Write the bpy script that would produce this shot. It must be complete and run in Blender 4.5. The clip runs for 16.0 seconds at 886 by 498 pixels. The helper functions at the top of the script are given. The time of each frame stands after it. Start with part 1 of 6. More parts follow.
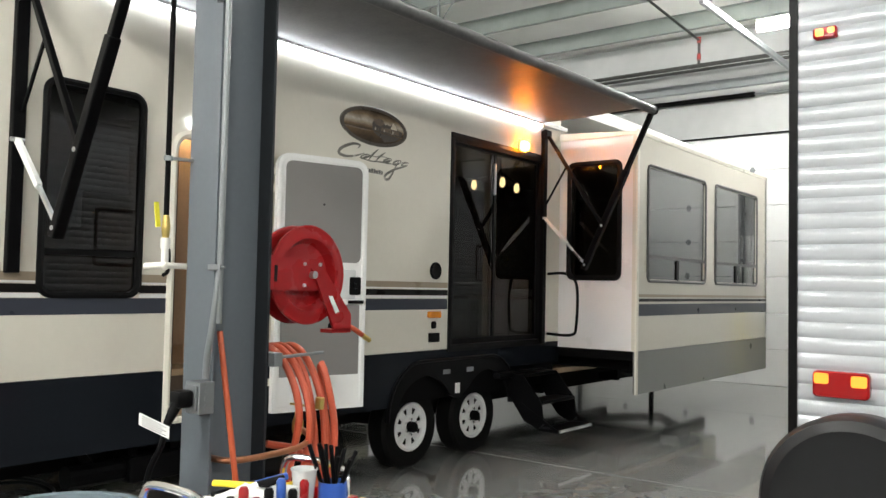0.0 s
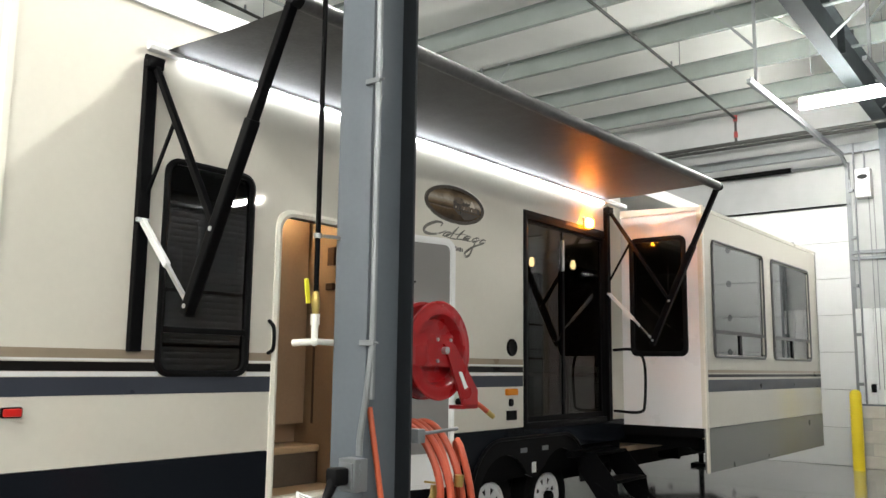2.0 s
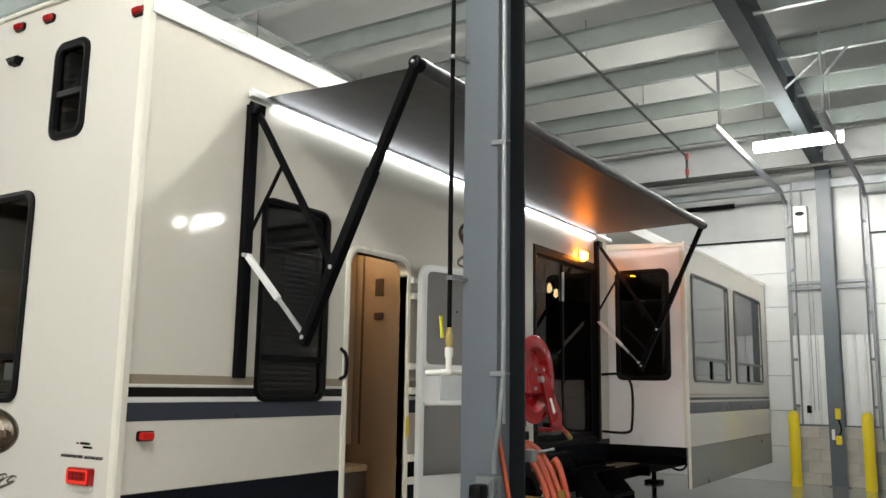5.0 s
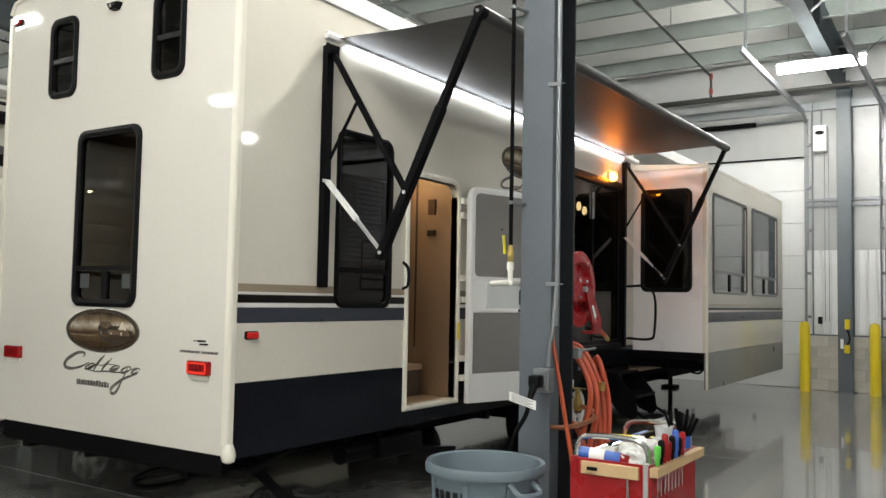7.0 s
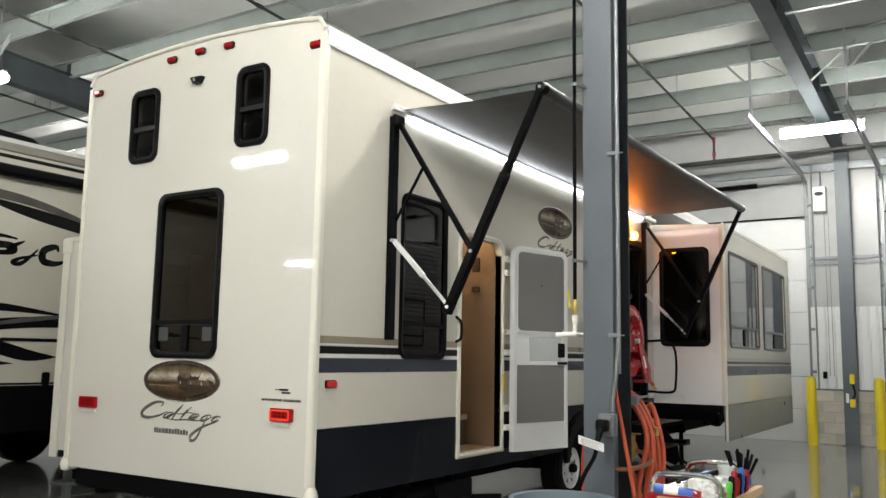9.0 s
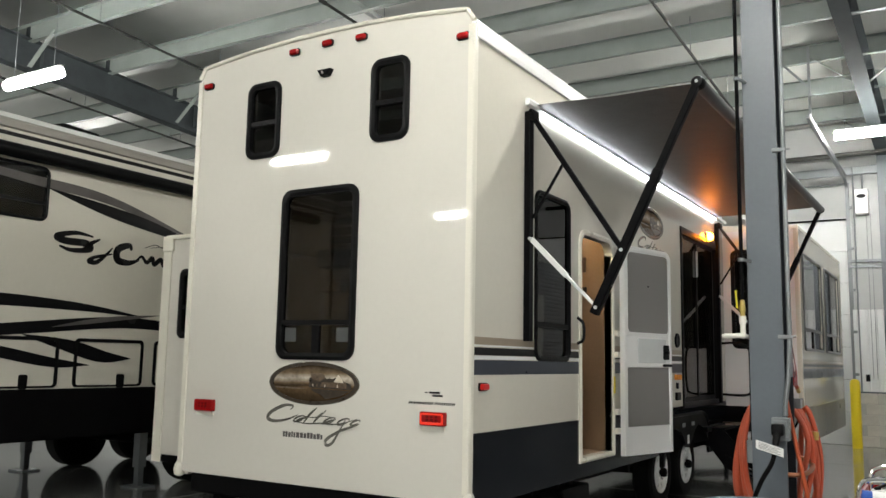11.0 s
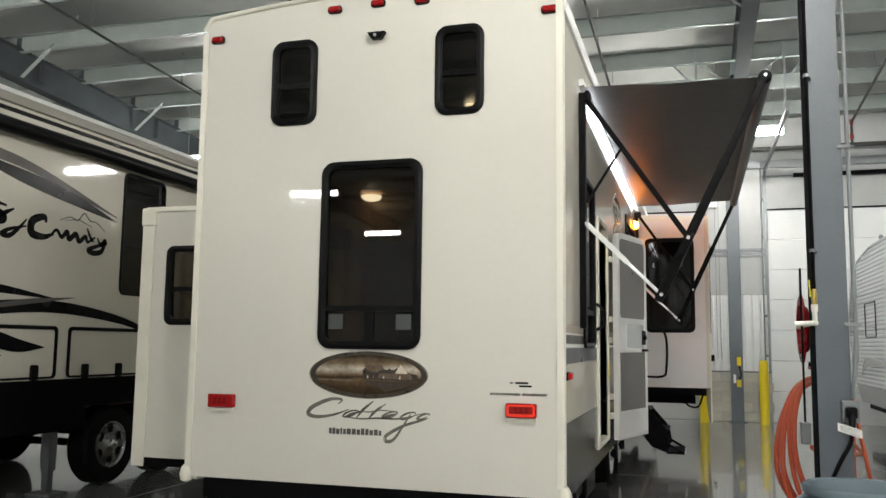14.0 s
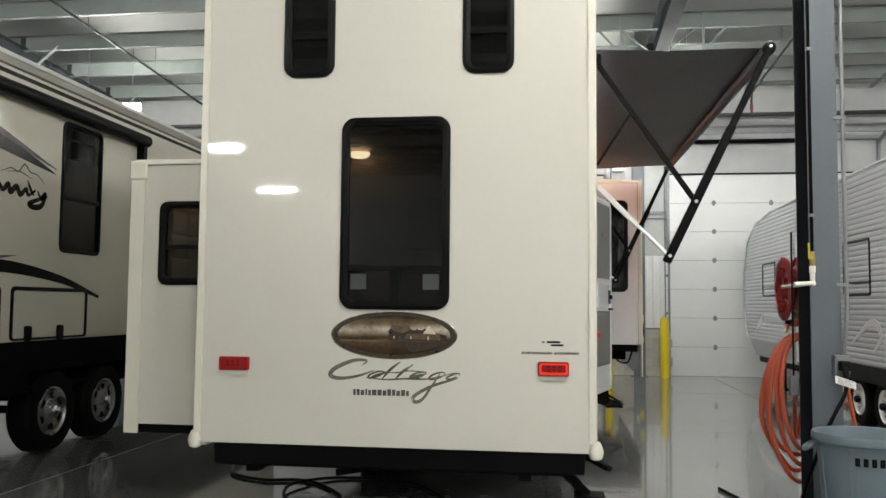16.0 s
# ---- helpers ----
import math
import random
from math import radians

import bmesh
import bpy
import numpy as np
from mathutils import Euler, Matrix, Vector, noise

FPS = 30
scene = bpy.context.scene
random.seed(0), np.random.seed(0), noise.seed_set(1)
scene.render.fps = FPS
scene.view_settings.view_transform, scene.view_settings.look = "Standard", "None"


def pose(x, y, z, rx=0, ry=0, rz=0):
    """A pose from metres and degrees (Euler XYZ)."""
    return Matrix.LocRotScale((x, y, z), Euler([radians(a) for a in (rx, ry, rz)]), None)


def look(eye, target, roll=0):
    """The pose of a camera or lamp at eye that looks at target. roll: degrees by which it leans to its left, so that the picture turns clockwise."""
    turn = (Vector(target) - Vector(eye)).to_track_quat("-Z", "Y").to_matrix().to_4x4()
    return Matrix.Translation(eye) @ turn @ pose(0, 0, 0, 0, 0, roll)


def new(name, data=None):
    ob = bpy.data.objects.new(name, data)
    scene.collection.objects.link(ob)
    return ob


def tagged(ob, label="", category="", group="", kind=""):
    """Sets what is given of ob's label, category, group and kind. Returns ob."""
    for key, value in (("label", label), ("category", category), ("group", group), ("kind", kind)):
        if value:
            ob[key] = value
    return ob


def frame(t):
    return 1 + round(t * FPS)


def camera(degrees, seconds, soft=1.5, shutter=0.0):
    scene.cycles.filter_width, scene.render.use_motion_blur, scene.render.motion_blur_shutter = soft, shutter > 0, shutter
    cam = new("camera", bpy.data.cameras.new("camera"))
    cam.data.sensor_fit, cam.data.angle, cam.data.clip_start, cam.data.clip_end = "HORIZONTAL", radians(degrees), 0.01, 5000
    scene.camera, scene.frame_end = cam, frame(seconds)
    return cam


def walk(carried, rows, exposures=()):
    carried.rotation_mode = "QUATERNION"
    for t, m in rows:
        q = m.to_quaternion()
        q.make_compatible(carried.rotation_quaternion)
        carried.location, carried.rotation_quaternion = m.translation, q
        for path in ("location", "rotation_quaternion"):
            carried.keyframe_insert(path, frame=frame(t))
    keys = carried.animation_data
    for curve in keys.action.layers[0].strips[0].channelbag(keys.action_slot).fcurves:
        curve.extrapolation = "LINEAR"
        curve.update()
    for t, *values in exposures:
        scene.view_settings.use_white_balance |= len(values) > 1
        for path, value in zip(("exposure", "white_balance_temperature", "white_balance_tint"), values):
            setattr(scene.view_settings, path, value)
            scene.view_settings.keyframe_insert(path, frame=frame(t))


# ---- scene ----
cam = camera(55.6, 16.0)
PATH = [
    (0, (-0.07, 0.063, 1.566), (-1.295, 1.641, 1.655), 1.2),
    (0.5, (-0.107, -0.104, 1.544), (-1.344, 1.464, 1.636), 1.2),
    (1, (-0.194, -0.248, 1.547), (-1.433, 1.31, 1.744), 1.0),
    (1.5, (-0.356, -0.297, 1.534), (-1.595, 1.258, 1.754), 1.0),
    (2, (-0.512, -0.328, 1.534), (-1.743, 1.224, 1.81), 0.7),
    (2.5, (-0.599, -0.534, 1.537), (-1.806, 1.024, 1.874), 0.9),
    (3, (-0.623, -0.745, 1.549), (-1.8, 0.835, 1.896), 0.8),
    (3.2, (-0.652, -0.788, 1.535), (-1.811, 0.803, 1.888), 0.7),
    (5.3, (-1.031, -1.383, 1.564), (-2.083, 0.291, 1.87), 0.8),
    (5.5, (-0.999, -1.437, 1.561), (-2.1, 0.225, 1.732), 0.7),
    (6, (-0.883, -1.547, 1.563), (-1.996, 0.11, 1.684), 0.7),
    (6.5, (-0.852, -1.745, 1.558), (-1.959, -0.083, 1.675), 1.1),
    (7, (-0.873, -2.02, 1.535), (-1.969, -0.352, 1.652), 1.1),
    (7.5, (-0.82, -2.168, 1.531), (-1.9, -0.488, 1.643), 0.8),
    (8, (-0.772, -2.309, 1.513), (-1.862, -0.635, 1.622), 1.0),
    (8.5, (-0.884, -2.485, 1.493), (-1.965, -0.81, 1.656), 1.1),
    (8.7, (-0.953, -2.552, 1.486), (-2.027, -0.883, 1.729), 1.1),
    (10.8, (-1.932, -3.015, 1.456), (-2.975, -1.331, 1.728), 1.2),
    (11, (-2.052, -3.053, 1.455), (-3.09, -1.364, 1.716), 1.1),
    (11.5, (-2.4, -3.129, 1.49), (-3.402, -1.415, 1.733), 1.0),
    (12, (-2.663, -3.203, 1.456), (-3.61, -1.461, 1.718), 1.1),
    (12.5, (-2.935, -3.275, 1.464), (-3.782, -1.482, 1.724), 0.9),
    (13, (-3.262, -3.279, 1.46), (-4.008, -1.441, 1.715), 0.9),
    (13.5, (-3.561, -3.374, 1.462), (-4.194, -1.493, 1.71), 0.8),
    (14, (-3.836, -3.505, 1.471), (-4.412, -1.603, 1.697), 0.7),
    (14.5, (-4.085, -3.503, 1.446), (-4.632, -1.591, 1.657), 0.5),
    (15, (-4.327, -3.499, 1.462), (-4.797, -1.567, 1.678), 0.4),
    (15.5, (-4.581, -3.651, 1.479), (-4.928, -1.695, 1.703), 0.4),
    (16, (-4.806, -3.682, 1.47), (-5.076, -1.704, 1.602), 0.5),
]
EXPOSURES = [(0.0, 0.12), (1.5, 0.05), (2.0, 0.0), (3.0, -0.32), (6.0, -0.47), (8.5, -0.41), (11.0, -0.56), (12.5, -0.55), (16.0, -0.57)]
walk(cam, [(t, look(eye, target, roll)) for t, eye, target, roll in PATH], EXPOSURES)

# ---- world and light ----
world = bpy.data.worlds.new("world")
world.use_nodes = True
scene.world = world
world.node_tree.nodes["Background"].inputs[0].default_value = (0.5, 0.55, 0.6, 1)
world.node_tree.nodes["Background"].inputs[1].default_value = 0.02
TUBE_GLOW, STRIP_GLOW, PORCH_GLOW, DOME_GLOW = 290.0, 16.0, 200.0, 70.0


# ---- materials ----
def srgb(r, g, b):
    return tuple((c / 12.92 if c <= 0.04045 else ((c + 0.055) / 1.055) ** 2.4) for c in (r / 255, g / 255, b / 255)) + (1,)


def material(name, colour, rough=0.5, metal=0.0, vary=0.06, scale=3.0, fine=60.0, bump=0.0, coat=0.0, rough_vary=0.08, spec=0.5, per_object=0.0):
    m = bpy.data.materials.new(name)
    m.use_nodes = True
    nt = m.node_tree
    b = nt.nodes["Principled BSDF"]
    b.inputs["Metallic"].default_value = metal
    b.inputs["Specular IOR Level"].default_value = spec
    b.inputs["Coat Weight"].default_value = coat
    b.inputs["Coat Roughness"].default_value = 0.04
    tc = nt.nodes.new("ShaderNodeTexCoord")
    big, small = nt.nodes.new("ShaderNodeTexNoise"), nt.nodes.new("ShaderNodeTexNoise")
    big.inputs["Scale"].default_value, small.inputs["Scale"].default_value = scale, fine
    big.inputs["Detail"].default_value = small.inputs["Detail"].default_value = 4
    for n in (big, small):
        nt.links.new(tc.outputs["Object"], n.inputs["Vector"])
    mix = nt.nodes.new("ShaderNodeMath")
    mix.operation = "MULTIPLY_ADD"
    nt.links.new(small.outputs[0], mix.inputs[0])
    mix.inputs[1].default_value = 0.5
    nt.links.new(big.outputs[0], mix.inputs[2])
    ramp = nt.nodes.new("ShaderNodeMapRange")
    ramp.inputs[1].default_value, ramp.inputs[2].default_value = 0.45, 1.05
    ramp.inputs[3].default_value, ramp.inputs[4].default_value = 1 - vary, 1 + vary
    nt.links.new(mix.outputs[0], ramp.inputs[0])
    last = ramp.outputs[0]
    if per_object:
        info = nt.nodes.new("ShaderNodeObjectInfo")
        pr = nt.nodes.new("ShaderNodeMapRange")
        pr.inputs[3].default_value, pr.inputs[4].default_value = 1 - per_object, 1 + per_object
        nt.links.new(info.outputs["Random"], pr.inputs[0])
        mul = nt.nodes.new("ShaderNodeMath")
        mul.operation = "MULTIPLY"
        nt.links.new(last, mul.inputs[0]), nt.links.new(pr.outputs[0], mul.inputs[1])
        last = mul.outputs[0]
    sc = nt.nodes.new("ShaderNodeVectorMath")
    sc.operation = "SCALE"
    sc.inputs[0].default_value = colour[:3]
    nt.links.new(last, sc.inputs["Scale"])
    nt.links.new(sc.outputs[0], b.inputs["Base Color"])
    rr_ = nt.nodes.new("ShaderNodeMapRange")
    rr_.inputs[3].default_value, rr_.inputs[4].default_value = max(0.02, rough - rough_vary), min(1, rough + rough_vary)
    nt.links.new(big.outputs[0], rr_.inputs[0])
    nt.links.new(rr_.outputs[0], b.inputs["Roughness"])
    if bump:
        bp = nt.nodes.new("ShaderNodeBump")
        bp.inputs["Strength"].default_value = bump
        bp.inputs["Distance"].default_value = 0.004
        nt.links.new(small.outputs[0], bp.inputs["Height"])
        nt.links.new(bp.outputs[0], b.inputs["Normal"])
    return m


def glowing(name, colour, strength):
    m = bpy.data.materials.new(name)
    m.use_nodes = True
    b = m.node_tree.nodes["Principled BSDF"]
    b.inputs["Base Color"].default_value = colour
    b.inputs["Emission Color"].default_value = colour
    b.inputs["Emission Strength"].default_value = strength
    b.inputs["Roughness"].default_value = 0.3
    return m


def glass(name, tint, gloss=0.01, ior=1.5):
    """Thin tinted pane: see-through, with a mirror that grows at grazing view."""
    m = bpy.data.materials.new(name)
    m.use_nodes = True
    nt = m.node_tree
    nt.nodes.remove(nt.nodes["Principled BSDF"])
    out = nt.nodes["Material Output"]
    tr, gl, mx, fr = (nt.nodes.new("ShaderNode" + k) for k in ("BsdfTransparent", "BsdfGlossy", "MixShader", "LayerWeight"))
    tr.inputs[0].default_value = tint
    gl.inputs["Roughness"].default_value = gloss
    fr.inputs["Blend"].default_value = 0.5
    pw, ad = nt.nodes.new("ShaderNodeMath"), nt.nodes.new("ShaderNodeMath")
    pw.operation, ad.operation = "POWER", "MULTIPLY_ADD"
    pw.inputs[1].default_value = 5.0
    base = ((ior - 1) / (ior + 1)) ** 2
    ad.inputs[1].default_value, ad.inputs[2].default_value = 1 - base, base
    nt.links.new(fr.outputs["Facing"], pw.inputs[0]), nt.links.new(pw.outputs[0], ad.inputs[0])
    nt.links.new(ad.outputs[0], mx.inputs[0])
    nt.links.new(tr.outputs[0], mx.inputs[1]), nt.links.new(gl.outputs[0], mx.inputs[2])
    nt.links.new(mx.outputs[0], out.inputs[0])
    return m


def banded(name, bands, rough, coat=0.3, vary=0.03):
    """Paint in level bands: bands are (height of the lower edge, colour), from below."""
    m = material(name, (1, 1, 1), rough, vary=vary, coat=coat, scale=0.7, fine=30)
    nt = m.node_tree
    geo, sep = nt.nodes.new("ShaderNodeNewGeometry"), nt.nodes.new("ShaderNodeSeparateXYZ")
    nt.links.new(geo.outputs["Position"], sep.inputs[0])
    last = None
    for low, colour in bands:
        if last is None:
            last = nt.nodes.new("ShaderNodeRGB")
            last.outputs[0].default_value = colour
            last = last.outputs[0]
            continue
        gt = nt.nodes.new("ShaderNodeMath")
        gt.operation = "GREATER_THAN"
        gt.inputs[1].default_value = low
        nt.links.new(sep.outputs[2], gt.inputs[0])
        mx = nt.nodes.new("ShaderNodeMix")
        mx.data_type = "RGBA"
        nt.links.new(gt.outputs[0], mx.inputs[0])
        nt.links.new(last, mx.inputs[6])
        mx.inputs[7].default_value = colour
        last = mx.outputs[2]
    for n in nt.nodes:
        if n.bl_idname == "ShaderNodeVectorMath":
            nt.links.new(last, n.inputs[0])
    return m


CREAM = (0.69, 0.66, 0.58, 1)
CREAM_REAR = (0.68, 0.655, 0.595, 1)
M_cream = material("cream_gelcoat", CREAM_REAR, 0.035, vary=0.03, scale=0.8, fine=25, rough_vary=0.012, spec=0.35)
M_cream_side = material("cream_side", CREAM, 0.05, vary=0.035, scale=0.8, fine=25, rough_vary=0.02, spec=0.35)
M_trim = material("ivory_trim", (0.76, 0.73, 0.64, 1), 0.3, vary=0.03)
M_white = material("white_paint", (0.8, 0.8, 0.79, 1), 0.32, vary=0.03)
M_slide_white = material("white_slide_skin", (0.8, 0.78, 0.78, 1), 0.3, vary=0.02, coat=0.2)
M_black = material("black_plastic", (0.0045, 0.0045, 0.005, 1), 0.4, vary=0.2, spec=0.1)
M_black_metal = material("black_enamel", (0.0035, 0.0035, 0.004, 1), 0.4, vary=0.2, spec=0.06)
M_chassis = material("chassis_black", (0.004, 0.004, 0.0043, 1), 0.6, vary=0.3, spec=0.05)
M_navy = material("dark_navy_skirt", (0.009, 0.011, 0.015, 1), 0.14, vary=0.1, scale=0.7, spec=0.16)
M_band = material("slate_stripe", (0.04, 0.046, 0.062, 1), 0.3, vary=0.06, spec=0.25)
M_line = material("black_stripe", (0.008, 0.007, 0.007, 1), 0.3, spec=0.15)
M_taupe = material("taupe_stripe", (0.31, 0.25, 0.18, 1), 0.3)
M_greyskirt = material("grey_slide_skirt", (0.17, 0.175, 0.17, 1), 0.3, vary=0.05, coat=0.3)
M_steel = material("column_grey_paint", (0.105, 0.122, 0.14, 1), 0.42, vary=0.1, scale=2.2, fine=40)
# same column paint, darkened: the back flange's shade is put into the colour
M_shaded_steel = material("shaded_column_grey", (0.022, 0.025, 0.029, 1), 0.45, vary=0.15, scale=2.2, fine=40, spec=0.2)
M_beam = material("rafter_grey_paint", (0.045, 0.052, 0.056, 1), 0.8, vary=0.2, spec=0.05)
M_purlin = material("galvanised_purlin", (0.2, 0.225, 0.215, 1), 0.5, metal=0.0, vary=0.12)
M_galv = material("galvanised_steel", (0.23, 0.245, 0.255, 1), 0.45, metal=0.6, vary=0.12, fine=90)
M_insul = material("white_vinyl_insulation", (0.74, 0.75, 0.72, 1), 0.4, vary=0.08, scale=0.6, fine=2.5)
M_wall = material("silver_grey_wall_vinyl", (0.4, 0.41, 0.41, 1), 0.32, vary=0.1, scale=1.2, fine=4, bump=0.35)
M_liner = material("white_wall_liner", (0.72, 0.73, 0.73, 1), 0.4, vary=0.03)
M_door = material("white_steel_door", (0.72, 0.73, 0.735, 1), 0.35, vary=0.03, fine=120)
M_block = material("concrete_block", (0.48, 0.455, 0.4, 1), 0.85, vary=0.15, scale=6, fine=120, bump=0.4, per_object=0.1)
M_mortar = material("mortar", (0.4, 0.385, 0.35, 1), 0.9, vary=0.1)
M_yellow = material("yellow_plastic_sleeve", (0.78, 0.6, 0.02, 1), 0.35, vary=0.06)
M_red = material("red_enamel", (0.3, 0.01, 0.012, 1), 0.28, vary=0.08, spec=0.35)
M_hose = material("orange_rubber_hose", (0.47, 0.085, 0.04, 1), 0.4, vary=0.1)
M_copper = material("copper_pipe", (0.45, 0.2, 0.11, 1), 0.35, metal=0.9, vary=0.2)
M_brass = material("brass", (0.6, 0.45, 0.15, 1), 0.3, metal=0.9)
M_pvc = material("white_pvc", (0.78, 0.76, 0.7, 1), 0.35)
M_grey_bin = material("blue_grey_plastic", (0.13, 0.17, 0.2, 1), 0.45, vary=0.08, fine=80, bump=0.1)
M_rubber = material("tyre_rubber", (0.006, 0.006, 0.006, 1), 0.65, vary=0.2, spec=0.1)
M_vinyl = material("black_vinyl_cover", (0.008, 0.008, 0.009, 1), 0.4, vary=0.2, fine=9, bump=0.6, spec=0.3)
M_rim = material("white_wheel", (0.78, 0.78, 0.78, 1), 0.3)
M_alloy = material("alloy_rim", (0.32, 0.32, 0.33, 1), 0.28, metal=0.9)
M_fabric = material("charcoal_awning_fabric", (0.066, 0.065, 0.066, 1), 0.5, vary=0.45, scale=7, fine=45, bump=0.2, rough_vary=0.08, spec=0.5)
M_alu = material("brushed_aluminium", (0.7, 0.71, 0.72, 1), 0.3, metal=0.9, vary=0.06)
M_chrome = material("chrome", (0.8, 0.8, 0.8, 1), 0.1, metal=1.0, vary=0.02)
M_tail = material("red_lens", (0.32, 0.007, 0.008, 1), 0.15, spec=0.4)
M_grey_panel = material("grey_door_screen", (0.21, 0.2, 0.195, 1), 0.5, vary=0.03)
M_wood = material("warm_wood_panel", (0.2, 0.1, 0.045, 1), 0.4, vary=0.2, scale=4, fine=30)
M_brownpanel = material("brown_wall_panel", (0.27, 0.175, 0.105, 1), 0.45, vary=0.12, scale=3, fine=50)
M_pipe = material("sprinkler_iron", (0.035, 0.036, 0.034, 1), 0.5, vary=0.3, spec=0.2)
M_tan = material("tan_wall_panel", (0.36, 0.24, 0.145, 1), 0.5, vary=0.08)
M_shade = material("tan_padded_cloth", (0.42, 0.34, 0.22, 1), 0.85, vary=0.12, scale=5, fine=120, bump=0.3)
M_darkwood = material("dark_wood_trim", (0.05, 0.026, 0.014, 1), 0.35, vary=0.2)
M_carpet = material("brown_carpet", (0.1, 0.075, 0.055, 1), 0.95, vary=0.35, fine=150, bump=0.5)
M_lino = material("light_wood_floor", (0.5, 0.36, 0.22, 1), 0.4, vary=0.12, scale=8)
M_paper = material("white_paper", (0.8, 0.8, 0.78, 1), 0.7)
M_cloth = material("white_cloth", (0.75, 0.75, 0.73, 1), 0.9, vary=0.08)
M_maple = material("pale_wood_strip", (0.55, 0.38, 0.2, 1), 0.5, vary=0.1, fine=40)
M_blue = material("blue_label", (0.03, 0.1, 0.42, 1), 0.35)
M_green = material("green_handle", (0.1, 0.45, 0.06, 1), 0.35)
M_orange = material("amber_lens", (0.75, 0.25, 0.02, 1), 0.2)
M_clear = material("clear_cup", (0.6, 0.62, 0.62, 1), 0.15)
M_decal = material("silver_brown_decal", (0.24, 0.23, 0.2, 1), 0.25, metal=0.5, vary=0.6, scale=9)
M_decal_dark = material("black_decal", (0.007, 0.007, 0.008, 1), 0.25, spec=0.15)
M_decal_grey = material("grey_decal", (0.1, 0.092, 0.088, 1), 0.3, vary=0.3, spec=0.2)
M_alu_white = material("white_aluminium_siding", (0.43, 0.45, 0.475, 1), 0.1, vary=0.03, scale=1.5, fine=14, spec=0.6, bump=0.18)
M_smoke = glass("tinted_glass", (0.3, 0.3, 0.29, 1), 0.01, 1.5)
M_sideglass = glass("side_tinted_glass", (0.18, 0.18, 0.18, 1), 0.01, 1.55)
M_darkglass = glass("dark_tinted_glass", (0.3, 0.3, 0.29, 1), 0.01, 1.5)
M_greyglass = glass("reflective_glass", (0.34, 0.37, 0.37, 1), 0.01, 2.7)
M_tube = glowing("tube_diffuser", (1.0, 0.99, 0.93, 1), TUBE_GLOW)
M_strip = glowing("led_strip", (0.92, 0.96, 1.0, 1), STRIP_GLOW)
M_porch = glowing("amber_porch_lens", (1.0, 0.25, 0.008, 1), PORCH_GLOW)
M_bulb = glowing("warm_bulb", (1.0, 0.72, 0.36, 1), 16.0)
M_greyblind = material("grey_blind", (0.32, 0.33, 0.32, 1), 0.7, vary=0.1)
M_dome = glowing("warm_dome", (1.0, 0.8, 0.5, 1), DOME_GLOW)
M_dim_dome = glowing("dimmed_warm_dome", (1.0, 0.82, 0.55, 1), DOME_GLOW * 0.22)
M_dim_red = glowing("lit_marker_red", (0.4, 0.008, 0.006, 1), 0.3)
M_lit_red = glowing("lit_red_lens", (0.6, 0.022, 0.008, 1), 1.0)
M_lit_amber = glowing("lit_amber_lens", (1.0, 0.3, 0.03, 1), 1.0)


def floor_material():
    m = material("polished_concrete", (0.215, 0.22, 0.213, 1), 0.12, vary=0.3, scale=0.5, fine=7, rough_vary=0.08, spec=0.6, coat=0.5)
    return m


def lake_picture():
    """Sepia lakeside scene: pale sky above a level shore, dark banks round the rim."""
    m = material("sepia_picture", (1, 1, 1), 0.2, vary=0.45, scale=9, fine=40, spec=0.15)
    nt = m.node_tree
    tc = next(n for n in nt.nodes if n.bl_idname == "ShaderNodeTexCoord")
    sep = nt.nodes.new("ShaderNodeSeparateXYZ")
    nt.links.new(tc.outputs["Generated"], sep.inputs[0])
    ns = nt.nodes.new("ShaderNodeTexNoise")
    ns.inputs["Scale"].default_value = 3.5
    nt.links.new(tc.outputs["Generated"], ns.inputs["Vector"])
    ad = nt.nodes.new("ShaderNodeMath")
    ad.operation = "MULTIPLY_ADD"
    ad.inputs[1].default_value = 0.16
    nt.links.new(ns.outputs[0], ad.inputs[0]), nt.links.new(sep.outputs[2], ad.inputs[2])
    ramp = nt.nodes.new("ShaderNodeValToRGB")
    cr = ramp.color_ramp
    stops = [(0.05, (0.025, 0.017, 0.01, 1)), (0.3, (0.05, 0.032, 0.018, 1)), (0.46, (0.13, 0.085, 0.045, 1)), (0.5, (0.05, 0.035, 0.022, 1)), (0.56, (0.17, 0.115, 0.068, 1)), (0.7, (0.52, 0.46, 0.38, 1)), (0.84, (0.2, 0.145, 0.09, 1)), (0.98, (0.03, 0.02, 0.013, 1))]
    cr.elements[0].position, cr.elements[0].color = stops[0]
    cr.elements[1].position, cr.elements[1].color = stops[-1]
    for p, c in stops[1:-1]:
        cr.elements.new(p).color = c
    nt.links.new(ad.outputs[0], ramp.inputs[0])
    for n in nt.nodes:
        if n.bl_idname == "ShaderNodeVectorMath":
            nt.links.new(ramp.outputs[0], n.inputs[0])
    return m


M_floor = floor_material()
M_picture = lake_picture()


# ---- shape helpers ----
BASES = {}


def thing(name, at, label, category, group="", kind=""):
    ob = new(name)
    ob.empty_display_size = 0.1
    ob.location = at
    BASES[ob] = Matrix.Translation(at)
    return tagged(ob, label, category, group, kind)


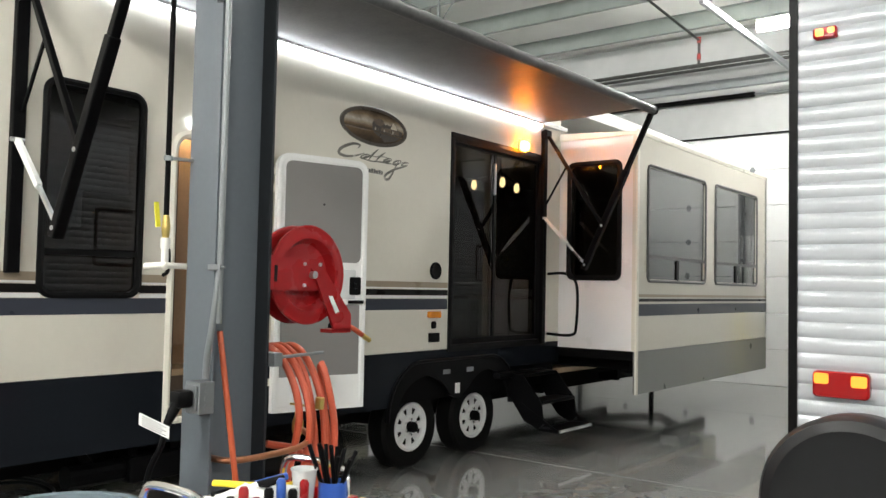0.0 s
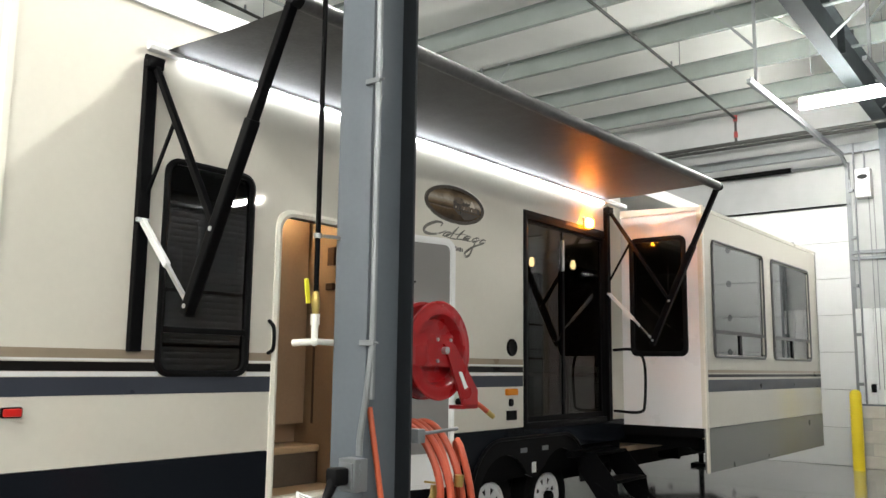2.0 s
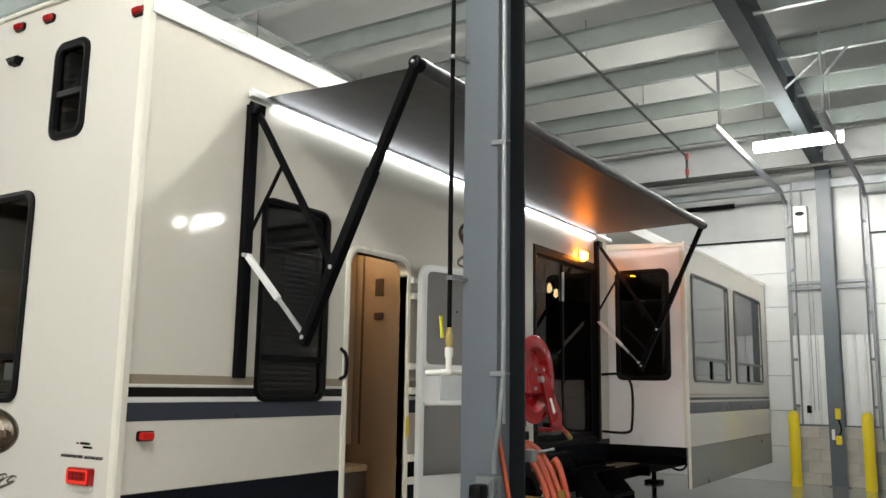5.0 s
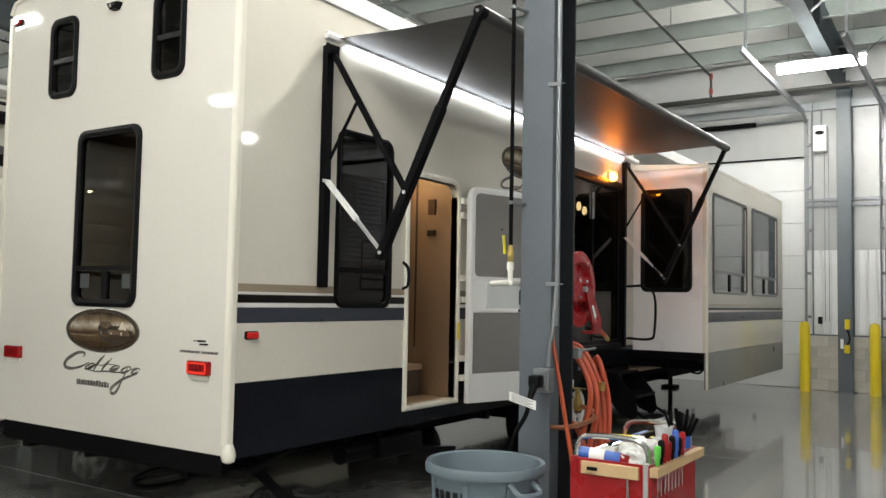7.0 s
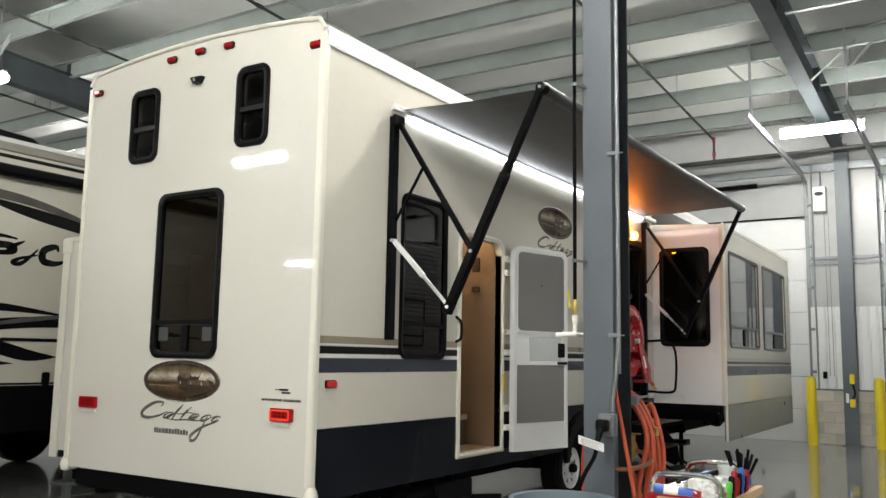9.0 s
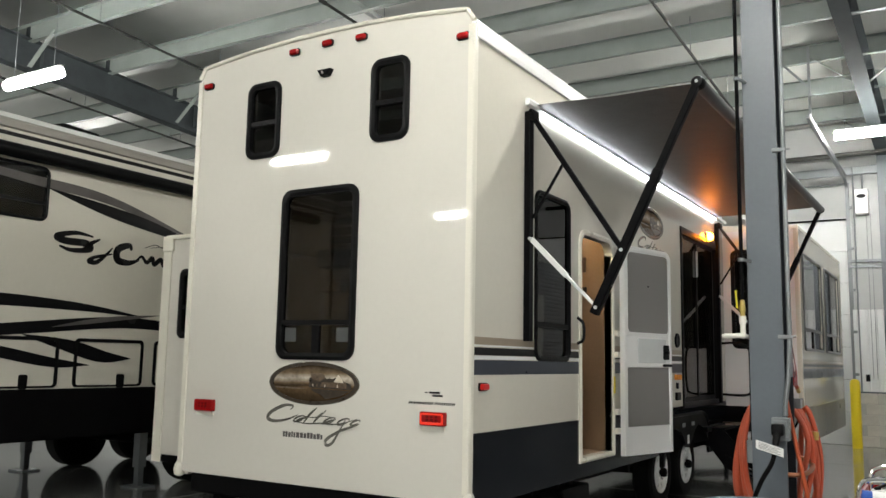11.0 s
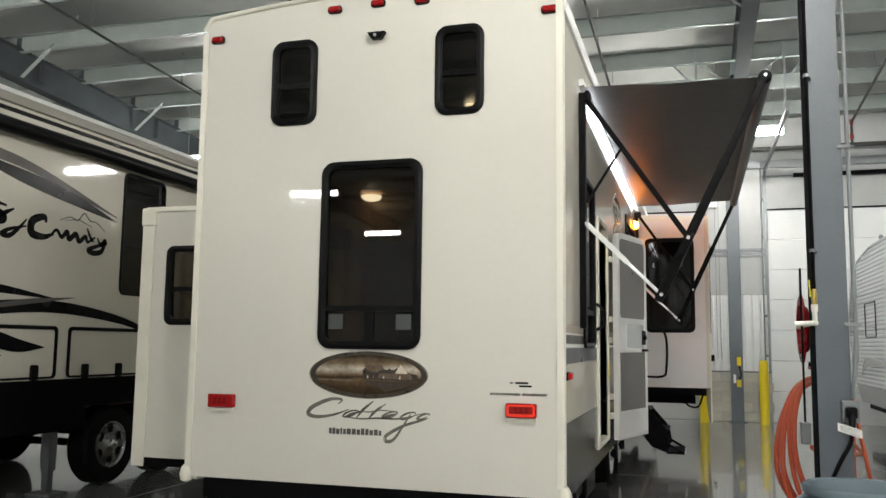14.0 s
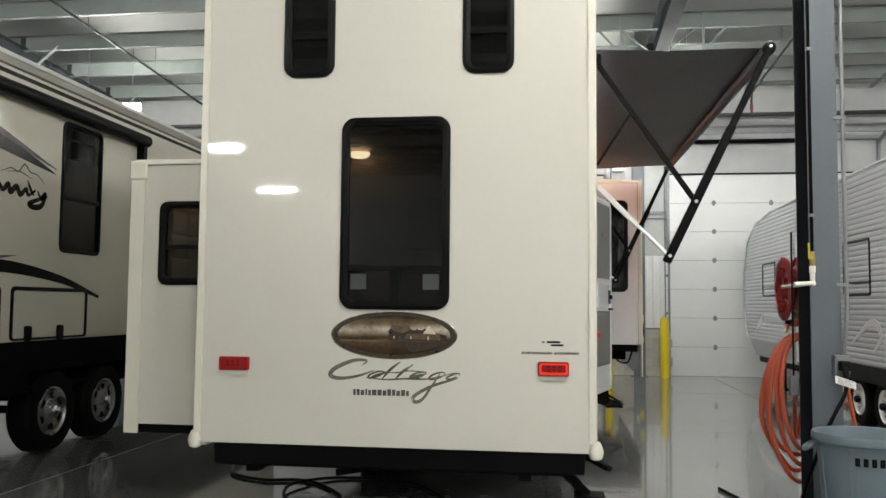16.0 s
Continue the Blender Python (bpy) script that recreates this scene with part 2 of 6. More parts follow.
def finish(bm, smooth=False):
    bmesh.ops.remove_doubles(bm, verts=bm.verts, dist=1e-5)
    bmesh.ops.recalc_face_normals(bm, faces=bm.faces)
    me = bpy.data.meshes.new("mesh")
    if smooth:
        for f in bm.faces:
            f.smooth = True
        for e in bm.edges:
            if len(e.link_faces) == 2 and e.calc_face_angle(0) > 0.6:
                e.smooth = False
    bm.to_mesh(me)
    bm.free()
    return me


def part(name, bm, mat, parent=None, label="", smooth=False):
    me = finish(bm, smooth)
    me.materials.append(mat)
    ob = new(name, me)
    if parent:
        ob.parent = parent
        ob.matrix_parent_inverse = BASES.get(parent, Matrix()).inverted()
    return tagged(ob, label)


def solo(name, bm, mat, label, category, group="", kind="", smooth=False):
    return tagged(part(name, bm, mat, None, "", smooth), label, category, group, kind)


def B():
    return bmesh.new()


def rear(y):
    return lambda u, v, n: (u, y - n, v)


def front(y):
    return lambda u, v, n: (u, y + n, v)


def flank(x, s=1):
    return lambda u, v, n: (x + s * n, u, v)


def level(z):
    return lambda u, v, n: (u, v, z + n)


def prism(bm, P, pts, n0, n1, chamfer=0.0):
    """A flat shape drawn by pts, from depth n0 out to n1, its outer edge eased by chamfer."""
    rows = [(n0, 0.0), (n1, 0.0)] if not chamfer else [(n0, 0.0), (n1 - chamfer, 0.0), (n1, chamfer)]
    cu, cv = sum(p[0] for p in pts) / len(pts), sum(p[1] for p in pts) / len(pts)
    rings = []
    for n, c in rows:
        ring_ = []
        for u, v in pts:
            du, dv = u - cu, v - cv
            k = 1 - c / max(1e-6, math.hypot(du, dv))
            ring_.append(bm.verts.new(P(cu + du * k, cv + dv * k, n)))
        rings.append(ring_)
    for a, b in zip(rings, rings[1:]):
        for i in range(len(pts)):
            j = (i + 1) % len(pts)
            bm.faces.new((a[i], a[j], b[j], b[i]))
    bm.faces.new(rings[0]), bm.faces.new(rings[-1])
    return bm


def rect(u0, u1, v0, v1):
    return [(u0, v0), (u1, v0), (u1, v1), (u0, v1)]


def rr(u0, u1, v0, v1, r, k=6):
    pts = []
    for cu, cv, a in ((u1 - r, v0 + r, -90), (u1 - r, v1 - r, 0), (u0 + r, v1 - r, 90), (u0 + r, v0 + r, 180)):
        for i in range(k + 1):
            q = radians(a + 90 * i / k)
            pts.append((cu + r * math.cos(q), cv + r * math.sin(q)))
    return pts


def arched(u0, u1, v0, v1, r, k=6):
    """A rectangle with its two upper corners rounded."""
    return [(u0, v0), (u1, v0)] + [p for p in rr(u0, u1, v0, v1, r, k)[k + 1:3 * (k + 1)]]


def oval_pts(cu, cv, a, b, k=40):
    return [(cu + a * math.cos(2 * math.pi * i / k), cv + b * math.sin(2 * math.pi * i / k)) for i in range(k)]


def ring(bm, P, outer, inner, n0, n1, crown=0.0):
    """A frame between two outlines of equal count, from n0 to n1, the face crowned."""
    k = len(outer)
    mid = [((a[0] + b[0]) / 2, (a[1] + b[1]) / 2) for a, b in zip(outer, inner)]
    rows = [(outer, n0), (outer, n1 - crown), (mid, n1), (inner, n1 - crown), (inner, n0)]
    vs = [[bm.verts.new(P(u, v, n)) for u, v in pts] for pts, n in rows]
    for a, b in zip(vs, vs[1:] + vs[:1]):
        for i in range(k):
            j = (i + 1) % k
            bm.faces.new((a[i], a[j], b[j], b[i]))
    return bm


def box(bm, x0, x1, y0, y1, z0, z1, bevel=0.0):
    g = bmesh.ops.create_cube(bm, size=1, matrix=Matrix.Translation(((x0 + x1) / 2, (y0 + y1) / 2, (z0 + z1) / 2)) @ Matrix.Diagonal((x1 - x0, y1 - y0, z1 - z0, 1)))
    if bevel:
        es = {e for v in g["verts"] for e in v.link_edges}
        bmesh.ops.bevel(bm, geom=list(es), offset=bevel, segments=2, affect="EDGES", profile=0.5)
    return bm


def bar(bm, p, q, w, h, up=(0, 0, 1), bevel=0.0):
    """A straight bar of width w and height h from p to q."""
    p, q = Vector(p), Vector(q)
    d = (q - p)
    x = d.normalized()
    y = Vector(up).cross(x)
    y = y.normalized() if y.length > 1e-4 else Vector((0, 1, 0))
    z = x.cross(y)
    m = Matrix((x, y, z)).transposed().to_4x4()
    m.translation = (p + q) / 2
    g = bmesh.ops.create_cube(bm, size=1, matrix=m @ Matrix.Diagonal((d.length, w, h, 1)))
    if bevel:
        es = {e for v in g["verts"] for e in v.link_edges}
        bmesh.ops.bevel(bm, geom=list(es), offset=bevel, segments=2, affect="EDGES", profile=0.5)
    return bm


def rod(bm, p, q, r, seg=14, r2=None):
    p, q = Vector(p), Vector(q)
    d = q - p
    m = Matrix.Translation((p + q) / 2) @ d.to_track_quat("Z", "Y").to_matrix().to_4x4()
    bmesh.ops.create_cone(bm, cap_ends=True, segments=seg, radius1=r, radius2=r if r2 is None else r2, depth=d.length, matrix=m)
    return bm


def spline(pts, steps=8):
    """A smooth line through points."""
    pts = [Vector(p) for p in pts]
    out = []
    for i in range(len(pts) - 1):
        a, b = pts[i], pts[i + 1]
        ta = (b - pts[i - 1]) / 2 if i else (b - a)
        tb = (pts[i + 2] - a) / 2 if i + 2 < len(pts) else (b - a)
        for s in range(steps):
            t = s / steps
            out.append(a * (2 * t**3 - 3 * t**2 + 1) + ta * (t**3 - 2 * t**2 + t) + b * (3 * t**2 - 2 * t**3) + tb * (t**3 - t**2))
    return out + [pts[-1]]


def pipe(bm, pts, r, seg=10):
    """A round tube along a line of points."""
    pts = [Vector(p) for p in pts]
    rings = []
    side = None
    for i, p in enumerate(pts):
        t = (pts[min(i + 1, len(pts) - 1)] - pts[max(i - 1, 0)]).normalized()
        if side is None:
            side = t.orthogonal().normalized()
        side = (side - t * side.dot(t)).normalized()
        up = t.cross(side)
        rings.append([bm.verts.new(p + r * (math.cos(2 * math.pi * k / seg) * side + math.sin(2 * math.pi * k / seg) * up)) for k in range(seg)])
    for a, b in zip(rings, rings[1:]):
        for k in range(seg):
            bm.faces.new((a[k], a[(k + 1) % seg], b[(k + 1) % seg], b[k]))
    bm.faces.new(rings[0]), bm.faces.new(rings[-1])
    return bm


def lathe(bm, centre, axis, prof, seg=32):
    """A turned shape: prof is (distance along the axis, radius)."""
    q = Vector(axis).to_track_quat("Z", "Y")
    c = Vector(centre)
    rings = []
    for h, r in prof:
        rings.append([bm.verts.new(c + q @ Vector((r * math.cos(2 * math.pi * k / seg), r * math.sin(2 * math.pi * k / seg), h))) for k in range(seg)])
    for a, b in zip(rings, rings[1:]):
        for k in range(seg):
            bm.faces.new((a[k], a[(k + 1) % seg], b[(k + 1) % seg], b[k]))
    if prof[0][1] > 1e-4:
        bm.faces.new(rings[0])
    if prof[-1][1] > 1e-4:
        bm.faces.new(rings[-1])
    return bm


def holed(bm, P, u0, u1, v0, v1, holes, n0, n1):
    """A slab with rectangular openings that go right through it."""
    holes = [(max(u0, a), min(u1, b), max(v0, c), min(v1, d)) for a, b, c, d in holes]
    us = sorted({u0, u1, *(c for h in holes for c in h[:2])})
    vs = sorted({v0, v1, *(c for h in holes for c in h[2:])})
    solid = {}
    for i in range(len(us) - 1):
        for j in range(len(vs) - 1):
            cu, cv = (us[i] + us[i + 1]) / 2, (vs[j] + vs[j + 1]) / 2
            solid[i, j] = not any(h[0] < cu < h[1] and h[2] < cv < h[3] for h in holes)
    for (i, j), s in solid.items():
        if not s:
            continue
        a, b, c, d = us[i], us[i + 1], vs[j], vs[j + 1]
        for n in (n0, n1):
            bm.faces.new([bm.verts.new(P(*p, n)) for p in ((a, c), (b, c), (b, d), (a, d))])
        for (di, dj), (p, q) in {(-1, 0): ((a, c), (a, d)), (1, 0): ((b, c), (b, d)), (0, -1): ((a, c), (b, c)), (0, 1): ((a, d), (b, d))}.items():
            if not solid.get((i + di, j + dj), False):
                bm.faces.new([bm.verts.new(P(*k)) for k in ((*p, n0), (*q, n0), (*q, n1), (*p, n1))])
    return bm


def stroke(bm, P, pts, w0, w1, n0=0.0005, n1=0.0025, steps=8):
    """A brush stroke along points (u, v), swelling from w0 to w1 in its middle and thin at its ends."""
    line = spline([(u, v, 0) for u, v in pts], steps)
    left, right = [], []
    for i, p in enumerate(line):
        t = (line[min(i + 1, len(line) - 1)] - line[max(i - 1, 0)]).normalized()
        w = (w0 + (w1 - w0) * math.sin(math.pi * i / (len(line) - 1))) / 2
        left.append((p.x - t.y * w, p.y + t.x * w)), right.append((p.x + t.y * w, p.y - t.x * w))
    for i in range(len(line) - 1):
        q = [left[i], left[i + 1], right[i + 1], right[i]]
        lo, hi = [bm.verts.new(P(*k, n0)) for k in q], [bm.verts.new(P(*k, n1)) for k in q]
        bm.faces.new(hi)
        for a in range(4):
            bm.faces.new((lo[a], lo[(a + 1) % 4], hi[(a + 1) % 4], hi[a]))
    return bm


def lettering(name, text, P, u, v, size, mat, parent, shear=0.0, flip=1):
    """Readable words as a thin flat mesh, set in the built-in font."""
    cu = bpy.data.curves.new(name, "FONT")
    cu.body, cu.size, cu.shear, cu.extrude = text, size, shear, 0.0006
    tmp = bpy.data.objects.new(name, cu)
    me = bpy.data.meshes.new_from_object(tmp)
    bpy.data.objects.remove(tmp)
    for w in me.vertices:
        w.co = P(u + flip * w.co.x, v + w.co.y, w.co.z + 0.001)
    me.materials.append(mat)
    ob = new(name, me)
    if parent:
        ob.parent = parent
        ob.matrix_parent_inverse = BASES.get(parent, Matrix()).inverted()
    return ob


# ---- the hall ----
X0, X1, Y0, Y1 = -30.0, 11.0, -24.0, 14.75   # inner faces of the walls
RAFTERS = (-26.5, -14.8, -3.1, 8.6)


def roof_z(y):
    """Underside of the roof sheet: it rises gently from the door wall, then falls again."""
    return 6.25 + 0.05 * (Y1 - y if y > -5 else Y1 + 10 + y)


bm = holed(B(), level(0), X0 - 0.3, X1 + 0.3, Y0 - 0.3, Y1 + 0.3, [], -0.2, 0)
solo("floor", bm, M_floor, "polished grey concrete floor with saw-cut joints", "floor", kind="structure")
bm = B()
for x in (-18.0, -13.6, -9.0, -1.62, 2.9, 7.4):
    box(bm, x - 0.004, x + 0.004, Y0, Y1, -0.001, 0.0015)
for y in (-16.0, -11.5, -7.0, -2.4, 2.1, 6.65, 11.2):
    box(bm, X0, X1, y - 0.004, y + 0.004, -0.001, 0.0012)
solo("floor_joint", bm, material("joint_filler", (0.22, 0.22, 0.215, 1), 0.4), "pale sealed saw-cut joints in the concrete floor", "joint", kind="structure")

DOORS = [(-8.0, -3.82), (-2.42, 1.78), (3.2, 7.4)]
DOOR_TOP = 4.3
bm = holed(B(), front(Y1), X0 - 0.3, X1 + 0.3, 0, 6.2, [(a, b, -1, DOOR_TOP) for a, b in DOORS], 0, 0.3)
solo("wall_north", bm, M_wall, "white vinyl-faced insulated wall over the overhead doors", "wall", kind="structure")
bm = holed(B(), rear(Y0), X0 - 0.3, X1 + 0.3, 0, 7.5, [], 0, 0.3)
solo("wall_south", bm, M_wall, "plain white metal wall", "wall", kind="structure")
bm = holed(B(), flank(X0, -1), Y0, Y1, 0, 7.5, [], 0, 0.3)
solo("wall_west", bm, M_wall, "plain white metal wall", "wall", kind="structure")
bm = holed(B(), flank(X1, 1), Y0, Y1, 0, 7.5, [], 0, 0.3)
solo("wall_east", bm, M_wall, "plain white metal wall", "wall", kind="structure")

bm = B()   # sagging insulation between the purlins
ys = [Y0 - 0.3 + 0.25 * i for i in range(158)]
for i in range(len(ys) - 1):
    a, b = ys[i], ys[i + 1]
    sa, sb = (0.02 * abs(math.sin(math.pi * (Y1 - y) / 1.52)) for y in (a, b))
    lo = [bm.verts.new(p) for p in ((X0 - 0.3, a, roof_z(a) - sa), (X1 + 0.3, a, roof_z(a) - sa), (X1 + 0.3, b, roof_z(b) - sb), (X0 - 0.3, b, roof_z(b) - sb))]
    hi = [bm.verts.new(v.co + Vector((0, 0, 0.25))) for v in lo]
    bm.faces.new(lo), bm.faces.new(hi)
    for k in range(4):
        bm.faces.new((lo[k], lo[(k + 1) % 4], hi[(k + 1) % 4], hi[k]))
solo("ceiling", bm, M_insul, "white vinyl-faced roof insulation sagging between purlins", "ceiling", kind="structure", smooth=True)

n_p = 0
for i in range(1, 25):   # purlins: lipped Z sections across the hall
    y = Y1 - 1.52 * i + 0.5
    z = roof_z(y) - 0.012
    bm = B()
    prism(bm, lambda u, v, n: (n, u, v), [(y - 0.004, z - 0.26), (y + 0.085, z - 0.26), (y + 0.085, z - 0.235), (y + 0.082, z - 0.235), (y + 0.082, z - 0.254), (y + 0.004, z - 0.254), (y + 0.004, z), (y - 0.075, z), (y - 0.075, z - 0.008), (y - 0.004, z - 0.008)], X0, X1)
    solo("purlin", bm, M_purlin, "galvanised steel roof purlin", "purlin", "roof purlins", "structure")

for x in RAFTERS:   # tapered frames
    for a, b in ((Y1 - 0.05, -5.0), (-5.0, Y0)):
        bm = B()
        za, zb = roof_z(a) - 0.24, roof_z(b) - 0.24
        da, db = (0.6, 0.44) if a > 0 else (0.44, 0.6)
        for lo_a, hi_a, lo_b, hi_b, w in ((za - da, za - da + 0.014, zb - db, zb - db + 0.014, 0.11), (za - 0.014, za, zb - 0.014, zb, 0.11), (za - da, za, zb - db, zb, 0.005)):
            v = [bm.verts.new(p) for p in ((x - w, a, lo_a), (x + w, a, lo_a), (x + w, a, hi_a), (x - w, a, hi_a), (x - w, b, lo_b), (x + w, b, lo_b), (x + w, b, hi_b), (x - w, b, hi_b))]
            for f in ((0, 1, 2, 3), (4, 5, 6, 7), (0, 1, 5, 4), (1, 2, 6, 5), (2, 3, 7, 6), (3, 0, 4, 7)):
                bm.faces.new([v[k] for k in f])
        for y in (a + (b - a) * k / 6 for k in range(1, 6)):   # splice plates
            zz = roof_z(y) - 0.24
            box(bm, x - 0.1, x + 0.1, y - 0.008, y + 0.008, zz - 0.43, zz - 0.016)
        solo("roof_beam", bm, M_beam, "dark grey painted tapered steel roof beam", "beam", "roof beams", "structure")
    for i in range(1, 20, 2):   # flange braces from the beam foot to the purlins
        y = Y1 - 1.52 * i + 0.5
        for s in (-1, 1):
            bm = bar(B(), (x + s * 0.09, y, roof_z(y) - 0.72), (x + s * 0.72, y, roof_z(y) - 0.2), 0.08, 0.008)
            solo("flange_brace", bm, M_purlin, "galvanised angle brace from beam to purlin", "brace", "beam braces", "structure")

for x in RAFTERS:   # cleats that hold the purlins on the beams
    for i in range(1, 20):
        y = Y1 - 1.52 * i + 0.5
        bm = box(B(), x - 0.05, x + 0.05, y - 0.016, y - 0.006, roof_z(y) - 0.25, roof_z(y) - 0.03)
        for dz in (0.08, 0.19):
            rod(bm, (x, y - 0.02, roof_z(y) - dz), (x, y - 0.014, roof_z(y) - dz), 0.012, 6)
        solo("purlin_cleat", bm, M_beam, "dark steel cleat bolting a purlin to the beam", "cleat", "purlin cleats", "structure")

for x in (-8.9, 1.6):   # sag straps
    bm = bar(B(), (x, Y1 - 0.3, roof_z(Y1) - 0.232), (x - 0.4, -4, roof_z(-4) - 0.232), 0.09, 0.006)
    solo("roof_strap", bm, M_purlin, "flat galvanised strap under the purlins", "strap", kind="structure")

# columns at the door wall
for x in RAFTERS[1:]:
    col = thing("wall_column", (x, Y1 - 0.2, 0), "dark grey steel column at the door wall", "column", "wall columns", "structure")
    bm = B()
    box(bm, x - 0.12, x + 0.12, Y1 - 0.34, Y1 - 0.326, 0.012, 5.6)
    box(bm, x - 0.12, x + 0.12, Y1 - 0.064, Y1 - 0.05, 0.012, 5.6)
    box(bm, x - 0.005, x + 0.005, Y1 - 0.326, Y1 - 0.064, 0.012, 5.6)
    part("column_shaft", bm, M_steel, col)
    part("base_plate", box(B(), x - 0.17, x + 0.17, Y1 - 0.38, Y1 - 0.01, 0, 0.012), M_steel, col)

# wall panels between the doors: block below, ribbed liner above
for a, b in ((-3.8, -2.44), (1.8, 3.18)):
    w = thing("block_wainscot", ((a + b) / 2, Y1 - 0.06, 0), "low grey concrete block wall between the overhead doors", "wall", "", "structure")
    part("core", box(B(), a, b, Y1 - 0.11, Y1 - 0.002, 0, 0.985), M_mortar, w)
    part("cap", box(B(), a - 0.01, b + 0.01, Y1 - 0.135, Y1 - 0.003, 0.986, 1.01, 0.004), M_steel, w)
    me = finish(box(B(), -0.196, 0.196, -0.01, 0.01, -0.094, 0.094, 0.006))
    me.materials.append(M_block)
    for r in range(5):
        k = 0
        x = a + 0.2 - (0.2 if r % 2 else 0)
        while x < b - 0.15:
            if x - 0.196 >= a - 0.01:
                o = new("block", me)
                o.parent, o.matrix_parent_inverse = w, BASES[w].inverted()
                o.location = (x, Y1 - 0.118, 0.098 + 0.197 * r)
            x += 0.4
    bm = B()
    x = a
    pts = []
    while x < b:
        pts += [(x, 0.0), (x + 0.1, 0.0), (x + 0.112, 0.02), (x + 0.138, 0.02), (x + 0.15, 0.0)]
        x += 0.15
    pts = [(min(u, b), n) for u, n in pts]
    lo = [bm.verts.new((u, Y1 - 0.03 - n, 1.012)) for u, n in pts]
    hi = [bm.verts.new((u, Y1 - 0.03 - n, 2.55)) for u, n in pts]
    for i in range(len(pts) - 1):
        bm.faces.new((lo[i], lo[i + 1], hi[i + 1], hi[i]))
    ob = solo("wall_liner", bm, M_liner, "white ribbed metal liner panel above the block wall", "wall panel", kind="structure")
    bm = B()
    for z in (3.35, 3.45):
        box(bm, a, b, Y1 - 0.075, Y1 - 0.004, z, z + 0.055)
    solo("girt", bm, M_galv, "galvanised steel wall girt", "girt", kind="structure")

# overhead doors
for a, b in DOORS:
    d = thing("overhead_door", ((a + b) / 2, Y1 + 0.06, 0), "closed white sectional steel overhead door", "door", "overhead doors", "structure")
    for i in range(7):
        z0, z1 = DOOR_TOP / 7 * i, DOOR_TOP / 7 * (i + 1)
        part("panel", box(B(), a + 0.003, b - 0.003, Y1 + 0.04, Y1 + 0.09, z0 + 0.003, z1 - 0.003, 0.006), M_door, d)
    for i in range(1, 7):
        for f in (0.22, 0.5, 0.78):
            x, z = a + (b - a) * f, DOOR_TOP / 7 * i
            bm = B()
            prism(bm, rear(Y1 + 0.04), [(x - 0.05, z), (x - 0.02, z - 0.055), (x + 0.02, z - 0.055), (x + 0.05, z), (x + 0.02, z + 0.055), (x - 0.02, z + 0.055)], -0.002, 0.006)
            rod(bm, (x - 0.035, Y1 + 0.03, z), (x + 0.035, Y1 + 0.03, z), 0.008, 8)
            part("hinge", bm, M_galv, d)
    for x, s in ((a, -1), (b, 1)):
        bm = B()   # upright track angle with brackets
        box(bm, x + s * 0.015, x + s * 0.075, Y1 - 0.012, Y1 - 0.003, 0.02, 5.0)
        box(bm, x + s * 0.015, x + s * 0.02, Y1 - 0.1, Y1 - 0.012, 0.02, 5.0)
        box(bm, x + s * 0.02, x + s * 0.06, Y1 - 0.1, Y1 - 0.094, 0.02, 5.0)
        for z in (0.5, 1.3, 2.1, 2.9, 3.7, 4.5):
            box(bm, x + s * 0.012, x + s * 0.12, Y1 - 0.075, Y1 - 0.002, z, z + 0.05)
        part("track", bm, M_galv, d)
        bm = B()   # level track into the hall
        pts = spline([(x + s * 0.045, Y1 - 0.06, 4.72), (x + s * 0.045, Y1 - 0.14, 4.95), (x + s * 0.045, Y1 - 0.42, 5.06)], 5)
        for p, q in zip(pts, pts[1:]):
            bar(bm, p, q, 0.05, 0.05)
        bar(bm, (x + s * 0.045, Y1 - 0.42, 5.06), (x + s * 0.045, 9.8, 5.06), 0.05, 0.055)
        bar(bm, (x + s * 0.045 + 0.03, Y1 - 0.42, 5.09), (x + s * 0.045 + 0.03, 9.8, 5.09), 0.008, 0.04)
        part("level_track", bm, M_galv, d)
        bm = B()
        zt = roof_z(10.1) - 0.25
        bar(bm, (x + s * 0.045, 10.1, 5.09), (x + s * 0.045, 10.1, zt), 0.035, 0.035, (0, 1, 0))
        bar(bm, (x + s * 0.045, 10.1, zt - 0.65), (x + s * 0.045 - s * 0.55, 10.1, zt - 0.02), 0.035, 0.005, (0, 1, 0))
        part("track_hanger", bm, M_galv, d)
    bm = rod(B(), (a - 0.1, Y1 - 0.13, 4.98), (b + 0.1, Y1 - 0.13, 4.98), 0.016, 10)
    part("torsion_shaft", bm, M_galv, d)
    for f in (0.3, 0.62):
        x = a + (b - a) * f
        part("spring", rod(B(), (x - 0.75, Y1 - 0.13, 4.98), (x + 0.75, Y1 - 0.13, 4.98), 0.045, 14), M_chassis, d)
    bm = box(B(), a - 0.05, b + 0.05, Y1 - 0.02, Y1 - 0.003, DOOR_TOP - 0.01, DOOR_TOP + 0.02)
    part("seal", bm, M_chassis, d)
bm = box(B(), X0, X1, Y1 - 0.09, Y1 - 0.004, 5.16, 5.32)
solo("header", bm, M_galv, "galvanised steel header channel along the door wall", "header", kind="structure")

